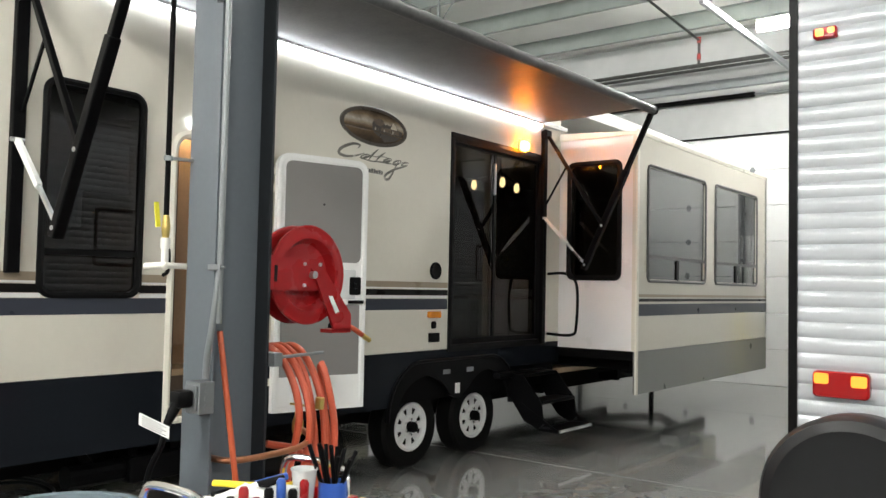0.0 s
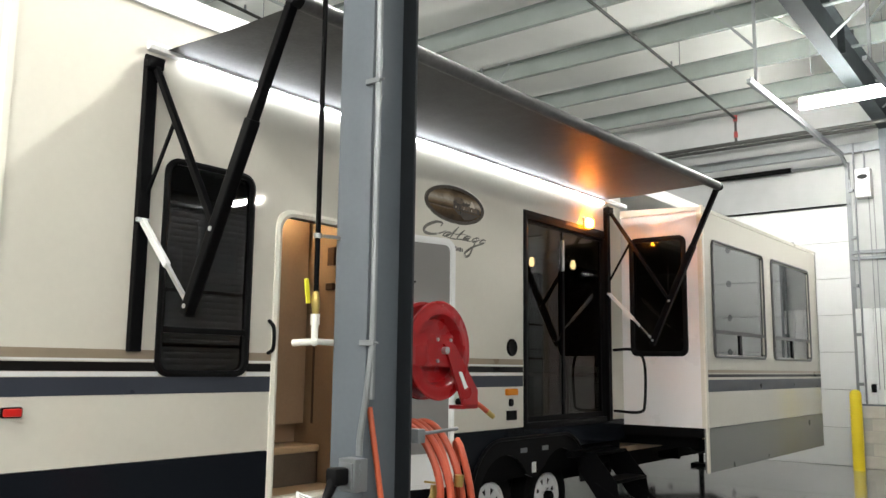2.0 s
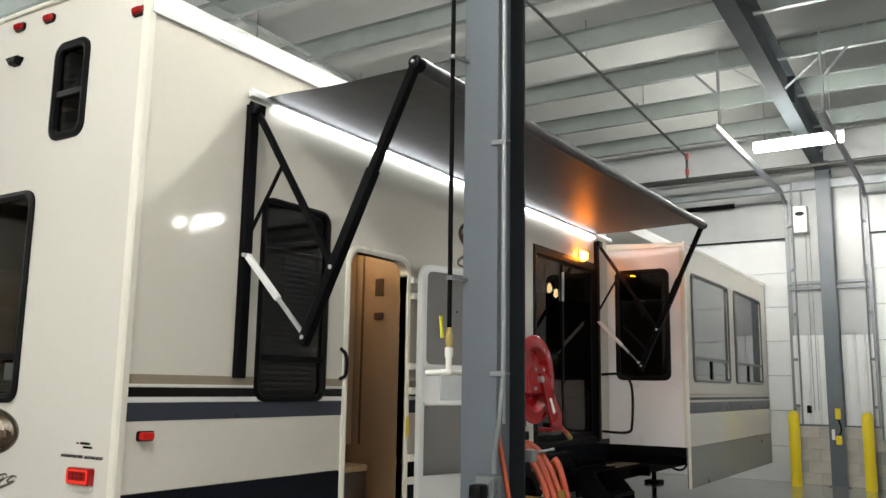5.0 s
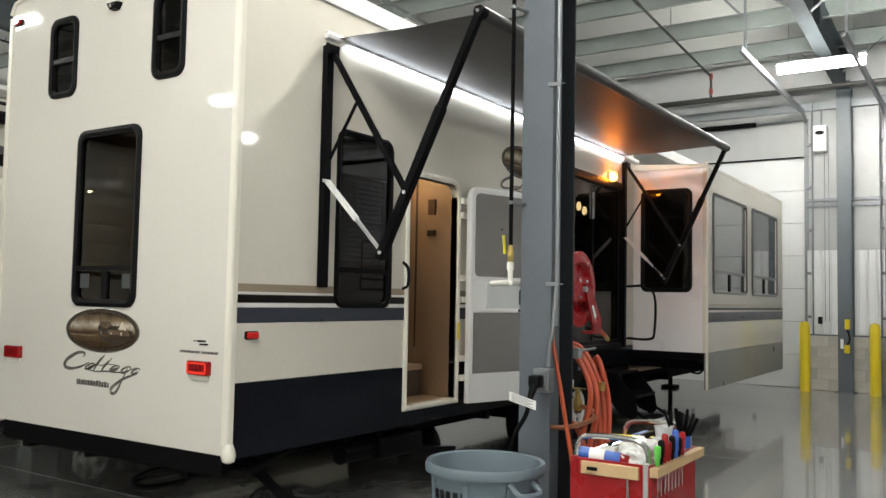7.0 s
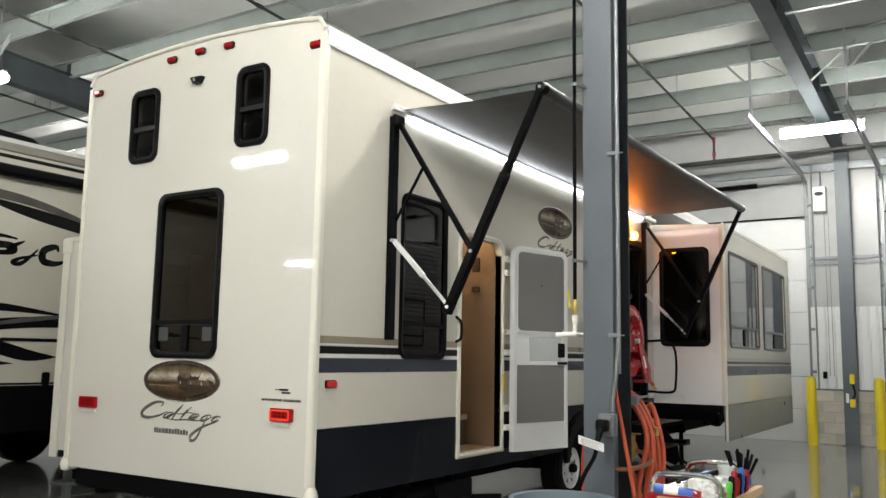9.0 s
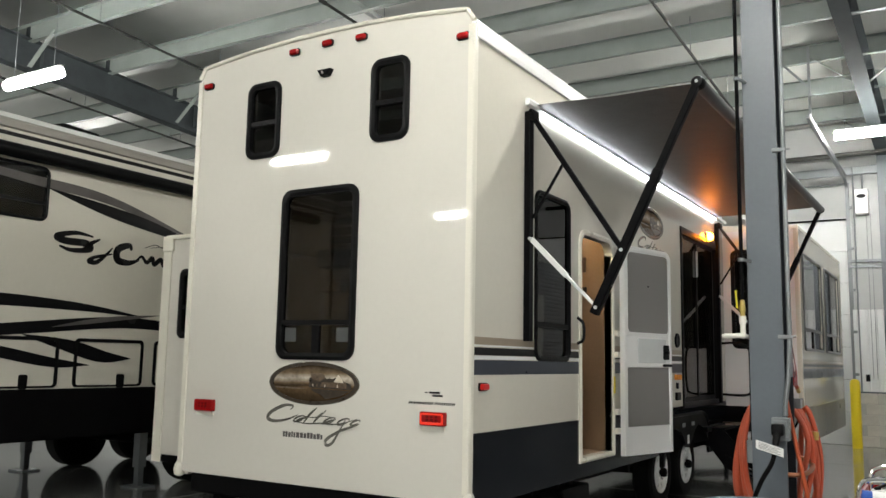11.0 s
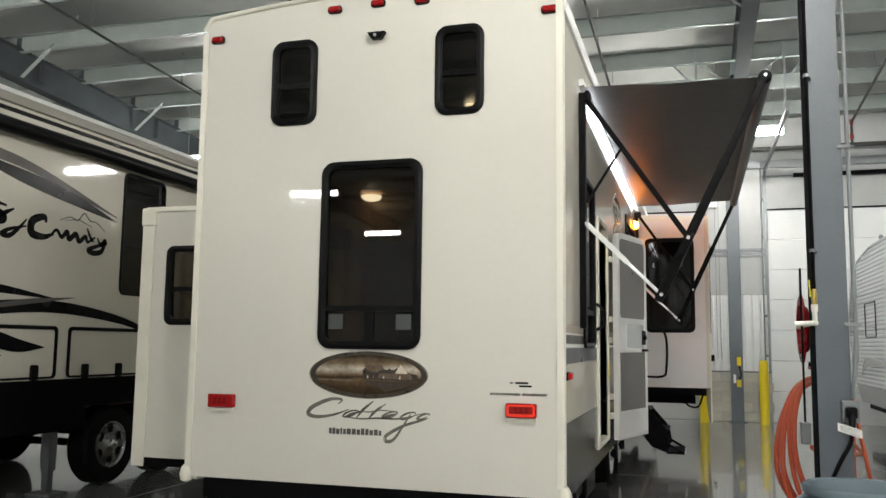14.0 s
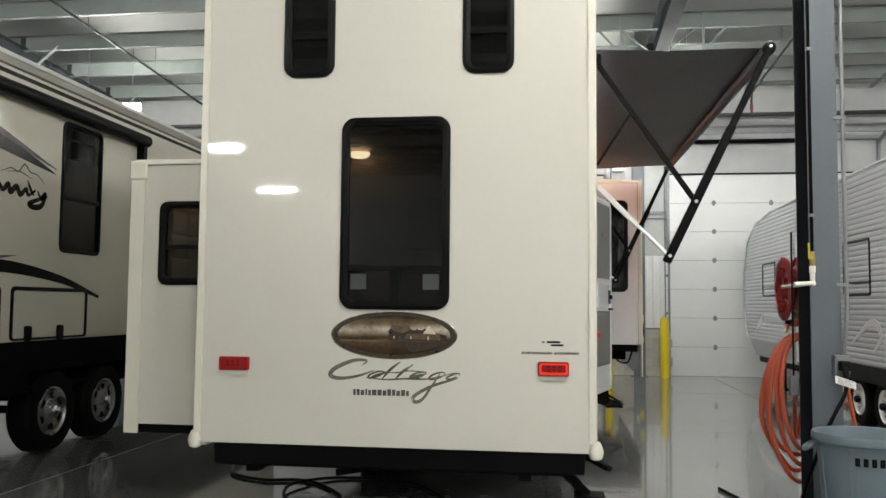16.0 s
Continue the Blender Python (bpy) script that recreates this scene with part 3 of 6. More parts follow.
# sprinkler pipes
sp = thing("sprinkler_pipe", (-5.17, 13.38, 5.3), "black iron sprinkler pipe with red couplings under the roof", "pipe")
part("main_pipe", rod(B(), (X0 + 0.1, 13.4, 5.28), (X1 - 0.1, 13.4, 5.28), 0.036, 12), M_pipe, sp)
for x in (-15.9, -12.35, -9.0, -5.17, -1.0, 3.6):
    bm = B()
    rod(bm, (x, 13.38, 5.29), (x, 13.38, 5.7), 0.022, 10)
    pts = [(x, 13.38, 5.7), (x, -5, 5.7 + 0.05 * 18.4)]
    rod(bm, *pts, 0.021, 10)
    part("branch_pipe", bm, M_pipe, sp)
    for z in (5.42, 5.7):
        part("coupling", rod(B(), (x, 13.38, z - 0.05), (x, 13.38, z + 0.05), 0.034, 10), material("red_coupling", (0.22, 0.018, 0.014, 1), 0.45), sp, "red pipe coupling")
    for y in (9.6, 5.1, 0.4):
        z = 5.7 + 0.05 * (13.38 - y)
        part("sleeve", rod(B(), (x, y - 0.06, z + 0.003), (x, y + 0.06, z - 0.003), 0.03, 10), M_pipe, sp)
    for k in range(1, 8):
        y = 13.38 - 2.3 * k
        z = 5.7 + 0.05 * (13.38 - y)
        part("hanger_rod", rod(B(), (x, y, z), (x, y, roof_z(y) - 0.05), 0.006, 6), M_galv, sp)
        part("sprinkler_head", rod(B(), (x, y - 0.3, z + 0.02), (x, y - 0.3, z + 0.1), 0.014, 8), M_galv, sp)
solo("heater_pipe", rod(B(), (X0 + 0.1, Y1 - 0.35, 5.48), (X1 - 0.1, Y1 - 0.35, 5.48), 0.03, 10), M_pipe, "black iron pipe along the door wall", "pipe")

# long ceiling lamps; (1.9, -2.2) is added unseen, as fill for the door-side wall
LAMPS_AND_FILL = [(-2.99, 11.36), (6.4, 11.4), (-13.2, 11.0), (-22.4, 11.0), (-12.6, 3.4), (-3.1, 4.1), (6.4, 3.8), (-22.4, 3.4), (-12.4, -5.8), (-3.1, -5.8), (6.4, -5.8), (-3.1, -1.2), (6.4, -1.2), (1.9, -2.2), (-12.0, -1.3), (-22.4, -5.0), (-12.8, -12.3), (-3.1, -12.4), (6.4, -12.4), (-22.4, -12.5), (-13.8, -19.6), (-3.1, -19.6), (-24.0, -19.8)]
for i, (x, y) in enumerate(LAMPS_AND_FILL):
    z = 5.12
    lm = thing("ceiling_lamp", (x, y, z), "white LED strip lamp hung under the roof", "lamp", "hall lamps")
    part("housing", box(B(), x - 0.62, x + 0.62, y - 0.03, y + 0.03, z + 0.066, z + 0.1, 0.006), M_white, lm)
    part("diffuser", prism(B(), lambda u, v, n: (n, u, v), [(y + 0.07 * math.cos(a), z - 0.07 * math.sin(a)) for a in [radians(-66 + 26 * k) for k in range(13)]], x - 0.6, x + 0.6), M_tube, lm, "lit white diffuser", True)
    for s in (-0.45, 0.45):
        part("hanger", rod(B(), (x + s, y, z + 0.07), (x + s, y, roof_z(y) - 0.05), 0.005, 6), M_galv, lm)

# bollards
for x in (-3.74, -2.61):
    bo = thing("bollard", (x, 14.25, 0), "yellow plastic-sleeved steel bollard beside the overhead door", "bollard", "door bollards")
    part("sleeve", lathe(B(), (x, 14.25, 0), (0, 0, 1), [(0, 0.088), (1.15, 0.088), (1.2, 0.08), (1.235, 0.055), (1.25, 0.0)], 24), M_yellow, bo, smooth=True)


# ---- the tall park trailer ----
RX, LX, RY, FY = -4.585, -7.06, 1.4, 12.6      # door side, off side, rear, front
ROOF = 3.66
rv = thing("park_trailer", (-5.8, 6.5, 0), "tall cream two-storey park trailer with its awning out and slide-outs open", "trailer")
S, R = flank(RX), rear(RY)


def window_unit(parent, P, u0, u1, v0, v1, split, r=0.07, border=0.055, pane=None, mid=None, rimmat=None, halves=False):
    """A black-framed window with a fixed pane above and a vent below."""
    w = part("window", ring(B(), P, rr(u0, u1, v0, v1, r), rr(u0 + border, u1 - border, v0 + border, v1 - border, r * 0.6), -0.03, 0.02, 0.008), rimmat or M_black, parent, smooth=True)
    pane = pane or M_smoke
    i = border * 0.8
    p = part("pane", prism(B(), P, rr(u0 + i, u1 - i, split, v1 - i, r * 0.5), -0.012, -0.006), pane, w)
    p.visible_shadow = False
    p = part("vent_pane", prism(B(), P, rr(u0 + i, u1 - i, v0 + i, split, r * 0.5), -0.02, -0.014), pane, w)
    p.visible_shadow = False
    part("crossbar", prism(B(), P, rect(u0 + i, u1 - i, split - 0.017, split + 0.017), -0.024, 0.008, 0.003), rimmat or M_black, w)
    if halves:
        c = (u0 + u1) / 2
        part("mullion", prism(B(), P, rect(c - 0.03, c + 0.03, v0 + i, split), -0.024, 0.0), M_black, w)
    return w


# rear wall with its crowned top
WIN_R = (-6.143, -5.458, 1.436, 2.632)
WIN_UL = (-6.53, -6.2, 2.897, 3.475)
WIN_UR = (-5.386, -5.068, 2.893, 3.472)
rear_holes = [(a + 0.035, b - 0.035, c + 0.035, d - 0.035) for a, b, c, d in (WIN_R, WIN_UL, WIN_UR)]
def crown(u):
    """Height of the rear wall's top edge: a shallow arch with eased corners."""
    q = (u - LX) / (RX - LX)
    e = min(u - LX, RX - u)
    return 3.675 + 0.078 * (1 - (2 * q - 1) ** 2) - 0.075 * max(0, 1 - e / 0.06) ** 2


bm = holed(B(), R, LX + 0.02, RX - 0.02, 0.6, 3.56, rear_holes, -0.06, 0)
us_ = [LX + 0.02 + (RX - LX - 0.04) * i / 40 for i in range(41)]
prism(bm, R, [(LX + 0.02, 3.56), (RX - 0.02, 3.56)] + [(u, crown(u)) for u in reversed(us_)], -0.06, 0)
rw = part("rear_wall", bm, M_cream, rv)
line = [(u, crown(u)) for u in [LX + (RX - LX) * i / 50 for i in range(51)]]
part("roof_trim", pipe(B(), [(u, RY - 0.004, v + 0.008) for u, v in line], 0.017, 8), M_trim, rv, smooth=True)
for x, s in ((RX, 1), (LX, -1)):
    bm = B()
    prism(bm, level(0), [(x - s * 0.035, RY - 0.012), (x + s * 0.004, RY - 0.014), (x + s * 0.012, RY + 0.0), (x + s * 0.012, RY + 0.035), (x - s * 0.002, RY + 0.036), (x - s * 0.002, RY + 0.001), (x - s * 0.035, RY + 0.001)], 0.66, 3.58)
    part("corner_trim", bm, M_trim, rv)
    bm = lathe(B(), (x + s * 0.004, RY + 0.012, 0.56), (0, 0, 1), [(0, 0.012), (0.012, 0.036), (0.05, 0.045), (0.085, 0.036), (0.11, 0.022)], 16)
    part("corner_foot", bm, M_trim, rv, smooth=True)
wr = window_unit(rv, R, *WIN_R, 1.69, r=0.085, border=0.048, halves=True)
for u in (-6.03, -5.575):
    part("sticker", prism(B(), R, rect(u - 0.05, u + 0.05, 1.56, 1.655), -0.0135, -0.0125), material("pale_sticker", (0.06, 0.066, 0.066, 1), 0.6), wr)
window_unit(rv, R, *WIN_UL, 3.165, r=0.08, border=0.045, pane=M_darkglass)
window_unit(rv, R, *WIN_UR, 3.165, r=0.08, border=0.045, pane=M_darkglass)

# red rear lights
for a, b, c, d, lit in ((-6.905, -6.715, 1.05, 1.135, False), (-4.92, -4.738, 1.052, 1.136, True)):
    tl = part("tail_light", prism(B(), R, rr(a, b, c, d, 0.012), 0, 0.034, 0.008), M_tail, rv, "red lens")
    if lit:
        part("glow_ring", ring(B(), R, rr(a + 0.008, b - 0.008, c + 0.008, d - 0.008, 0.01), rr(a + 0.02, b - 0.02, c + 0.022, d - 0.018, 0.006), 0.03, 0.036), M_lit_red, tl, "lit red ring")
    for k in range(3):
        for j in range(2):
            cx, cz = a + 0.06 + 0.033 * k, c + 0.035 + 0.02 * j
            part("lamp_cell", prism(B(), R, oval_pts(cx, cz, 0.011, 0.008, 10), 0.03, 0.0365), material("dark_red", (0.16, 0.005, 0.006, 1), 0.2) if (k, j) == (0, 0) and not lit else bpy.data.materials["dark_red"], tl)
    part("mount_pad", prism(B(), R, rr(a + 0.01, b - 0.01, c - 0.03, c - 0.004, 0.006), 0, 0.012), M_trim, tl)
for u, v in ((-6.955, 3.535), (-6.085, 3.66), (-5.78, 3.672), (-5.48, 3.66), (-4.662, 3.512)):
    c = part("clearance_light", prism(B(), R, rr(u - 0.05, u + 0.05, v - 0.026, v + 0.026, 0.02), 0, 0.012), M_black, rv)
    part("lens", prism(B(), R, rr(u - 0.042, u + 0.042, v - 0.02, v + 0.02, 0.018), 0.01, 0.034, 0.01), M_tail, c, "red lens")
mk = part("side_marker", prism(B(), S, rr(1.51, 1.61, 1.268, 1.318, 0.012), 0, 0.012), M_black, rv)
part("lens", prism(B(), S, rr(1.518, 1.602, 1.274, 1.312, 0.01), 0.01, 0.034, 0.008), M_dim_red, mk, "red lens")
bm = prism(B(), R, [(-5.84, 3.47), (-5.72, 3.47), (-5.735, 3.445), (-5.75, 3.425), (-5.81, 3.425), (-5.825, 3.445)], 0, 0.05, 0.01)
rc = part("rear_camera_housing", bm, M_black, rv)
part("lens", rod(B(), (-5.78, RY - 0.05, 3.445), (-5.78, RY - 0.056, 3.443), 0.012, 12), M_chrome, rc)


def oval_emblem(P, cu, cv, a, b, parent):
    e = part("oval_emblem", prism(B(), P, oval_pts(cu, cv, a, b, 48), 0, 0.004), M_picture, parent, "sepia lakeside picture in an oval")
    part("rim", ring(B(), P, oval_pts(cu, cv, a + 0.004, b + 0.004, 48), oval_pts(cu, cv, a - 0.003, b - 0.003, 48), 0, 0.006, 0.002), M_decal, e, "thin silver rim")
    rs = random.Random(5)
    f = lambda x, y: (cu + a * x, cv + b * y)
    umber = bpy.data.materials.get("umber") or material("umber", (0.03, 0.02, 0.012, 1), 0.3, vary=0.5, scale=30)
    bark = bpy.data.materials.get("sepia_brown") or material("sepia_brown", (0.11, 0.075, 0.045, 1), 0.3, vary=0.5, scale=40)
    pale = bpy.data.materials.get("parchment") or material("parchment", (0.62, 0.55, 0.45, 1), 0.3, vary=0.2, scale=30)
    top = [f(-0.08 + 0.66 * k / 22, 0.06 + 0.44 * math.sin(math.pi * min(1, k / 15 + 0.05)) ** 0.6 * (0.85 if k < 15 else 0.5) + rs.uniform(-0.06, 0.06)) if k < 15 else f(-0.08 + 0.66 * k / 22, 0.3 - 0.012 * (k - 15) + rs.uniform(-0.07, 0.07)) for k in range(23)]
    part("tree_line", prism(B(), P, [f(-0.08, -0.2), f(0.84, -0.26), f(0.84, 0.02), f(0.7, 0.1)] + top[::-1], 0.0035, 0.0048), umber, e)
    part("tree_crown", prism(B(), P, [f(0.12 + 0.17 * math.cos(t) * rs.uniform(0.85, 1.1), 0.3 + 0.2 * math.sin(t) * rs.uniform(0.8, 1.1)) for t in [0.35 * k for k in range(18)]], 0.0035, 0.0052), bark, e)
    part("house", prism(B(), P, [f(0.2, -0.14), f(0.74, -0.2), f(0.74, 0.06), f(0.5, 0.1), f(0.2, 0.08)], 0.0035, 0.0055), bark, e)
    part("roof", prism(B(), P, [f(0.16, 0.06), f(0.48, 0.08), f(0.42, 0.24), f(0.24, 0.22)], 0.0035, 0.0058), umber, e)
    part("gable", prism(B(), P, [f(0.47, 0.08), f(0.68, 0.06), f(0.64, 0.2), f(0.56, 0.44), f(0.5, 0.22)], 0.0035, 0.0062), pale, e)
    for k in range(9):
        x = 0.0 + 0.09 * k
        part("fence_post", prism(B(), P, [f(x, -0.14 - 0.006 * k), f(x + 0.018, -0.14 - 0.006 * k), f(x + 0.018, -0.03), f(x, -0.03)], 0.0035, 0.0066), bark if k % 3 else pale, e)
    part("reflection", prism(B(), P, [f(-0.05, -0.24), f(0.82, -0.3), f(0.6, -0.56), f(0.3, -0.72), f(0.18, -0.5), f(0.05, -0.42)], 0.0035, 0.0046), umber, e)
    part("dark_edge", ring(B(), P, oval_pts(cu, cv, a - 0.005, b - 0.005, 48), oval_pts(cu, cv, a * 0.9, b * 0.84, 48), 0.0035, 0.0047), umber, e)
    part("shore", prism(B(), P, [f(-0.9, -0.27), f(-0.3, -0.3), f(-0.1, -0.24), f(-0.3, -0.22), f(-0.85, -0.2)], 0.0035, 0.0045), bark, e)
    return e


def script_emblem(P, u0, u1, v0, v1, parent):
    """A flowing silver ornament of strokes and bars under the oval."""
    bm = B()
    w, h = u1 - u0, v1 - v0
    f = lambda x, y: (u0 + w * x, v0 + h * y)
    stroke(bm, P, [f(0.27, 0.86), f(0.3, 0.97), f(0.2, 0.97), f(0.06, 0.78), f(0.02, 0.6), f(0.1, 0.53), f(0.24, 0.6), f(0.36, 0.74)], 0.005, 0.026)
    for x, top in ((0.4, 0.7), (0.5, 0.96), (0.6, 0.9), (0.7, 0.68)):
        stroke(bm, P, [f(x - 0.08, 0.53), f(x - 0.02, 0.54 + (top - 0.54) * 0.5), f(x + 0.06, top)], 0.005, 0.017)
    stroke(bm, P, [f(0.3, 0.56), f(0.45, 0.52), f(0.6, 0.55), f(0.78, 0.56), f(0.98, 0.72)], 0.004, 0.011)
    stroke(bm, P, [f(0.4, 0.72), f(0.52, 0.69), f(0.62, 0.74), f(0.76, 0.72)], 0.003, 0.008)
    stroke(bm, P, [f(0.86, 0.68), f(0.8, 0.38), f(0.73, 0.06), f(0.67, 0.0), f(0.67, 0.14), f(0.8, 0.38), f(0.95, 0.54), f(1.0, 0.6)], 0.005, 0.022)
    for x, y0, y1, wd in ((0.335, 0.55, 0.72, 0.045), (0.655, 0.55, 0.72, 0.045), (0.8, 0.54, 0.72, 0.045), (0.92, 0.56, 0.7, 0.03)):   # small slanted loops
        stroke(bm, P, [f(x + wd * math.cos(a) + 0.08 * (0.5 * (1 + math.sin(a))), y0 + (y1 - y0) * (0.5 + 0.5 * math.sin(a))) for a in [radians(20 + 34 * k) for k in range(11)]], 0.004, 0.012, steps=4)
    e = part("script_emblem", bm, M_decal, parent, "flowing silver-brown ornament")
    rs = random.Random(3)
    x = 0.2
    while x < 0.62:
        k = rs.uniform(0.015, 0.035)
        part("small_bar", prism(B(), P, rect(*(u0 + w * c for c in (x, x + k)), v0 + h * 0.13, v0 + h * (0.25 + 0.04 * rs.random())), 0.0005, 0.002), M_decal_grey, e)
        x += k + 0.008


oval_emblem(R, -5.8, 1.28, 0.39, 0.142, rv)
script_emblem(R, -6.21, -5.4, 0.88, 1.13, rv)
bm = B()
for a, b, c, d in ((-4.9, -4.88, 1.248, 1.255), (-4.868, -4.79, 1.246, 1.258), (-4.845, -4.77, 1.228, 1.239)):
    prism(bm, R, rect(a, b, c, d), 0.0005, 0.002)
x = -5.02
rs = random.Random(9)
while x < -4.68:
    k = rs.uniform(0.005, 0.012)
    prism(bm, R, [(x, 1.178), (x + k, 1.178), (x + k + 0.006, 1.193), (x + 0.006, 1.193)], 0.0005, 0.002)
    x += k + (0.016 if -4.86 < x < -4.84 else 0.005)
part("decal_bars", bm, M_decal_dark, rv, "small dark decal lines")

# door-side wall
DOOR = (3.155, 3.835, 0.72, 2.47)
WIN_S = (2.3, 2.933, 1.457, 2.682)
GLASS = (5.985, 7.53, 1.01, 2.925)
side_holes = [DOOR, tuple(a + b for a, b in zip(WIN_S, (0.035, -0.035, 0.035, -0.035))), GLASS]
bm = holed(B(), S, RY + 0.036, 7.9, 1.016, 3.6, side_holes, -0.06, 0)
part("side_wall", bm, M_cream_side, rv)
bm = holed(B(), S, RY + 0.036, 5.35, 0.575, 1.012, [(DOOR[0], DOOR[1], 0.7, 1.1)], -0.06, 0)
part("skirt", bm, M_navy, rv, "dark navy lower skirt")
part("skirt", holed(B(), S, 5.35, 7.9, 0.8, 1.012, [], -0.06, 0), M_navy, rv, "dark navy lower skirt")
part("wheel_well", box(B(), -5.5, RX - 0.045, 5.1, 7.88, 0.585, 0.798), M_chassis, rv, "black wheel well")
part("side_wall_front", holed(B(), S, 12.15, FY, 0.575, 3.6, [], -0.06, 0), M_cream_side, rv)
for z0, z1, m, lab in ((1.553, 1.6, M_taupe, "taupe stripe"), (1.487, 1.535, M_line, "black stripe"), (1.366, 1.458, M_band, "slate grey stripe")):
    for a, b in ((RY + 0.036, 2.33), (2.925, DOOR[0] - 0.04), (DOOR[1] + 0.05, GLASS[0] - 0.03)):
        if z0 < 1.46:
            a, b = (RY + 0.036, DOOR[0] - 0.04) if a < 2 else ((0, 0) if a < 3 else (a, b))
        if b > a:
            part("stripe", prism(B(), S, rect(a, b, z0, z1), -0.001, 0.002), m, rv, lab)
for z in (1.541, 1.462):
    for a, b in ((RY + 0.036, 2.33), (2.925, DOOR[0] - 0.04), (DOOR[1] + 0.05, GLASS[0] - 0.03)):
        part("stripe", prism(B(), S, rect(a, b, z, z + 0.01 if z > 1.5 else z + 0.022), -0.001, 0.0015), M_white, rv, "white pinstripe")
window_unit(rv, S, *WIN_S, 1.715, r=0.09, border=0.036, pane=M_sideglass)
sg = part("sold_sign", prism(B(), S, rect(2.57, 2.86, 2.07, 2.36), -0.05, -0.047), material("grey_sign", (0.12, 0.13, 0.13, 1), 0.5), rv, "grey sold sign behind the window")
lettering("sign_text", "SOLD", flank(RX - 0.047), 2.585, 2.27, 0.1, M_paper, sg)
bm = B()
for k in range(4):
    prism(bm, flank(RX - 0.047), rect(2.6, 2.8 - 0.03 * k, 2.22 - 0.035 * k, 2.232 - 0.035 * k), 0, 0.001)
part("sign_lines", bm, M_decal_grey, sg)

oval_emblem(S, 4.96, 2.822, 0.39, 0.15, rv)
script_emblem(S, 4.55, 5.37, 2.42, 2.66, rv)

# entry doorway and its open door
fr = part("door_surround", ring(B(), S, arched(DOOR[0] - 0.045, DOOR[1] + 0.045, DOOR[2] - 0.035, DOOR[3] + 0.045, 0.13), arched(DOOR[0], DOOR[1], DOOR[2] + 0.005, DOOR[3], 0.1), -0.06, 0.022, 0.01), M_trim, rv, smooth=True)
for z in (0.86, 1.02, 1.5, 1.68, 2.2, 2.32):
    part("hinge", box(B(), RX + 0.02, RX + 0.05, DOOR[1] + 0.02, DOOR[1] + 0.09, z, z + 0.05, 0.006), M_trim, fr)
part("warning_sticker", box(B(), RX + 0.018, RX + 0.024, DOOR[1] + 0.002, DOOR[1] + 0.035, 1.2, 1.34), M_yellow, fr)
# the door folds right back, standing off the wall at a small angle
HX, HY = RX + 0.05, DOOR[1] + 0.075
ang = radians(16)
D = lambda u, v, n: (HX + u * math.sin(ang) + n * math.cos(ang), HY + u * math.cos(ang) - n * math.sin(ang), v)
DW = 0.72
dr = part("entry_door", prism(B(), D, arched(0, DW, 0.68, 2.47, 0.09), 0, 0.042, 0.006), M_white, rv, "white entry door standing wide open")
part("door_trim", ring(B(), D, arched(0, DW, 0.68, 2.47, 0.09), arched(0.035, DW - 0.035, 0.715, 2.435, 0.06), 0.04, 0.054, 0.005), M_white, dr, smooth=True)
part("upper_panel", prism(B(), D, rr(0.06, DW - 0.05, 1.72, 2.42, 0.05), 0.04, 0.046), M_grey_panel, dr, "grey upper door panel")
part("lower_panel", prism(B(), D, rect(0.05, DW - 0.05, 0.92, 1.42), 0.04, 0.046), M_grey_panel, dr, "grey lower door panel")
part("clear_panel", prism(B(), D, rr(0.2, DW - 0.09, 1.46, 1.67, 0.01), 0.04, 0.05, 0.003), M_clear, dr, "clear sliding panel")
for z in (1.425, 1.7):
    part("rail", prism(B(), D, rect(0.04, DW - 0.04, z, z + 0.022), 0.04, 0.052), M_white, dr)
part("latch_plate", prism(B(), D, rr(DW - 0.14, DW - 0.045, 1.49, 1.62, 0.012), 0.04, 0.054, 0.003), M_black, dr)
bm = rod(B(), D(DW - 0.09, 1.555, 0.05), D(DW - 0.09, 1.555, 0.075), 0.02, 12)
rod(bm, D(DW - 0.15, 1.44, 0.06), D(DW - 0.03, 1.44, 0.06), 0.012, 8)
part("latch_knob", bm, M_black, dr)
part("peephole", rod(B(), D(0.36, 2.13, 0.04), D(0.36, 2.13, 0.05), 0.008, 10), M_black, dr)
bm = pipe(B(), spline([(RX + 0.002, 3.085, 1.6), (RX + 0.05, 3.085, 1.63), (RX + 0.05, 3.085, 1.75), (RX + 0.002, 3.085, 1.8)], 5), 0.012, 8)
part("grab_handle", bm, M_black, rv, smooth=True)

# inside
ins = part("interior_wall", box(B(), -6.15, -6.1, 3.03, 5.4, 0.74, 2.68), M_tan, rv, "tan interior wall")
part("interior_floor", box(B(), LX + 0.06, RX - 0.06, RY + 0.06, 12.4, 0.66, 0.715), M_lino, rv)
part("loft_floor", box(B(), LX + 0.06, RX - 0.06, RY + 0.06, 5.4, 2.7, 2.76), M_tan, rv)
part("partition", box(B(), LX + 0.07, -4.66, 2.98, 3.03, 0.74, 2.69), M_tan, rv)
part("wardrobe_panel", box(B(), -5.7, -5.07, 3.3, 3.84, 1.12, 2.69), M_brownpanel, rv)
part("end_partition", box(B(), -6.1, -4.66, 3.88, 3.93, 0.72, 2.69), M_brownpanel, rv)
part("panel_seam", box(B(), -5.03, -5.015, 3.872, 3.88, 1.12, 2.69), M_darkwood, rv)
part("inner_jamb", box(B(), -4.82, -4.73, 3.165, 3.27, 0.72, 2.69), M_darkwood, rv, "dark wood inner door edge")
part("stair", box(B(), -5.55, -4.95, 3.04, 3.875, 0.717, 0.93), M_carpet, rv, "brown carpeted step")
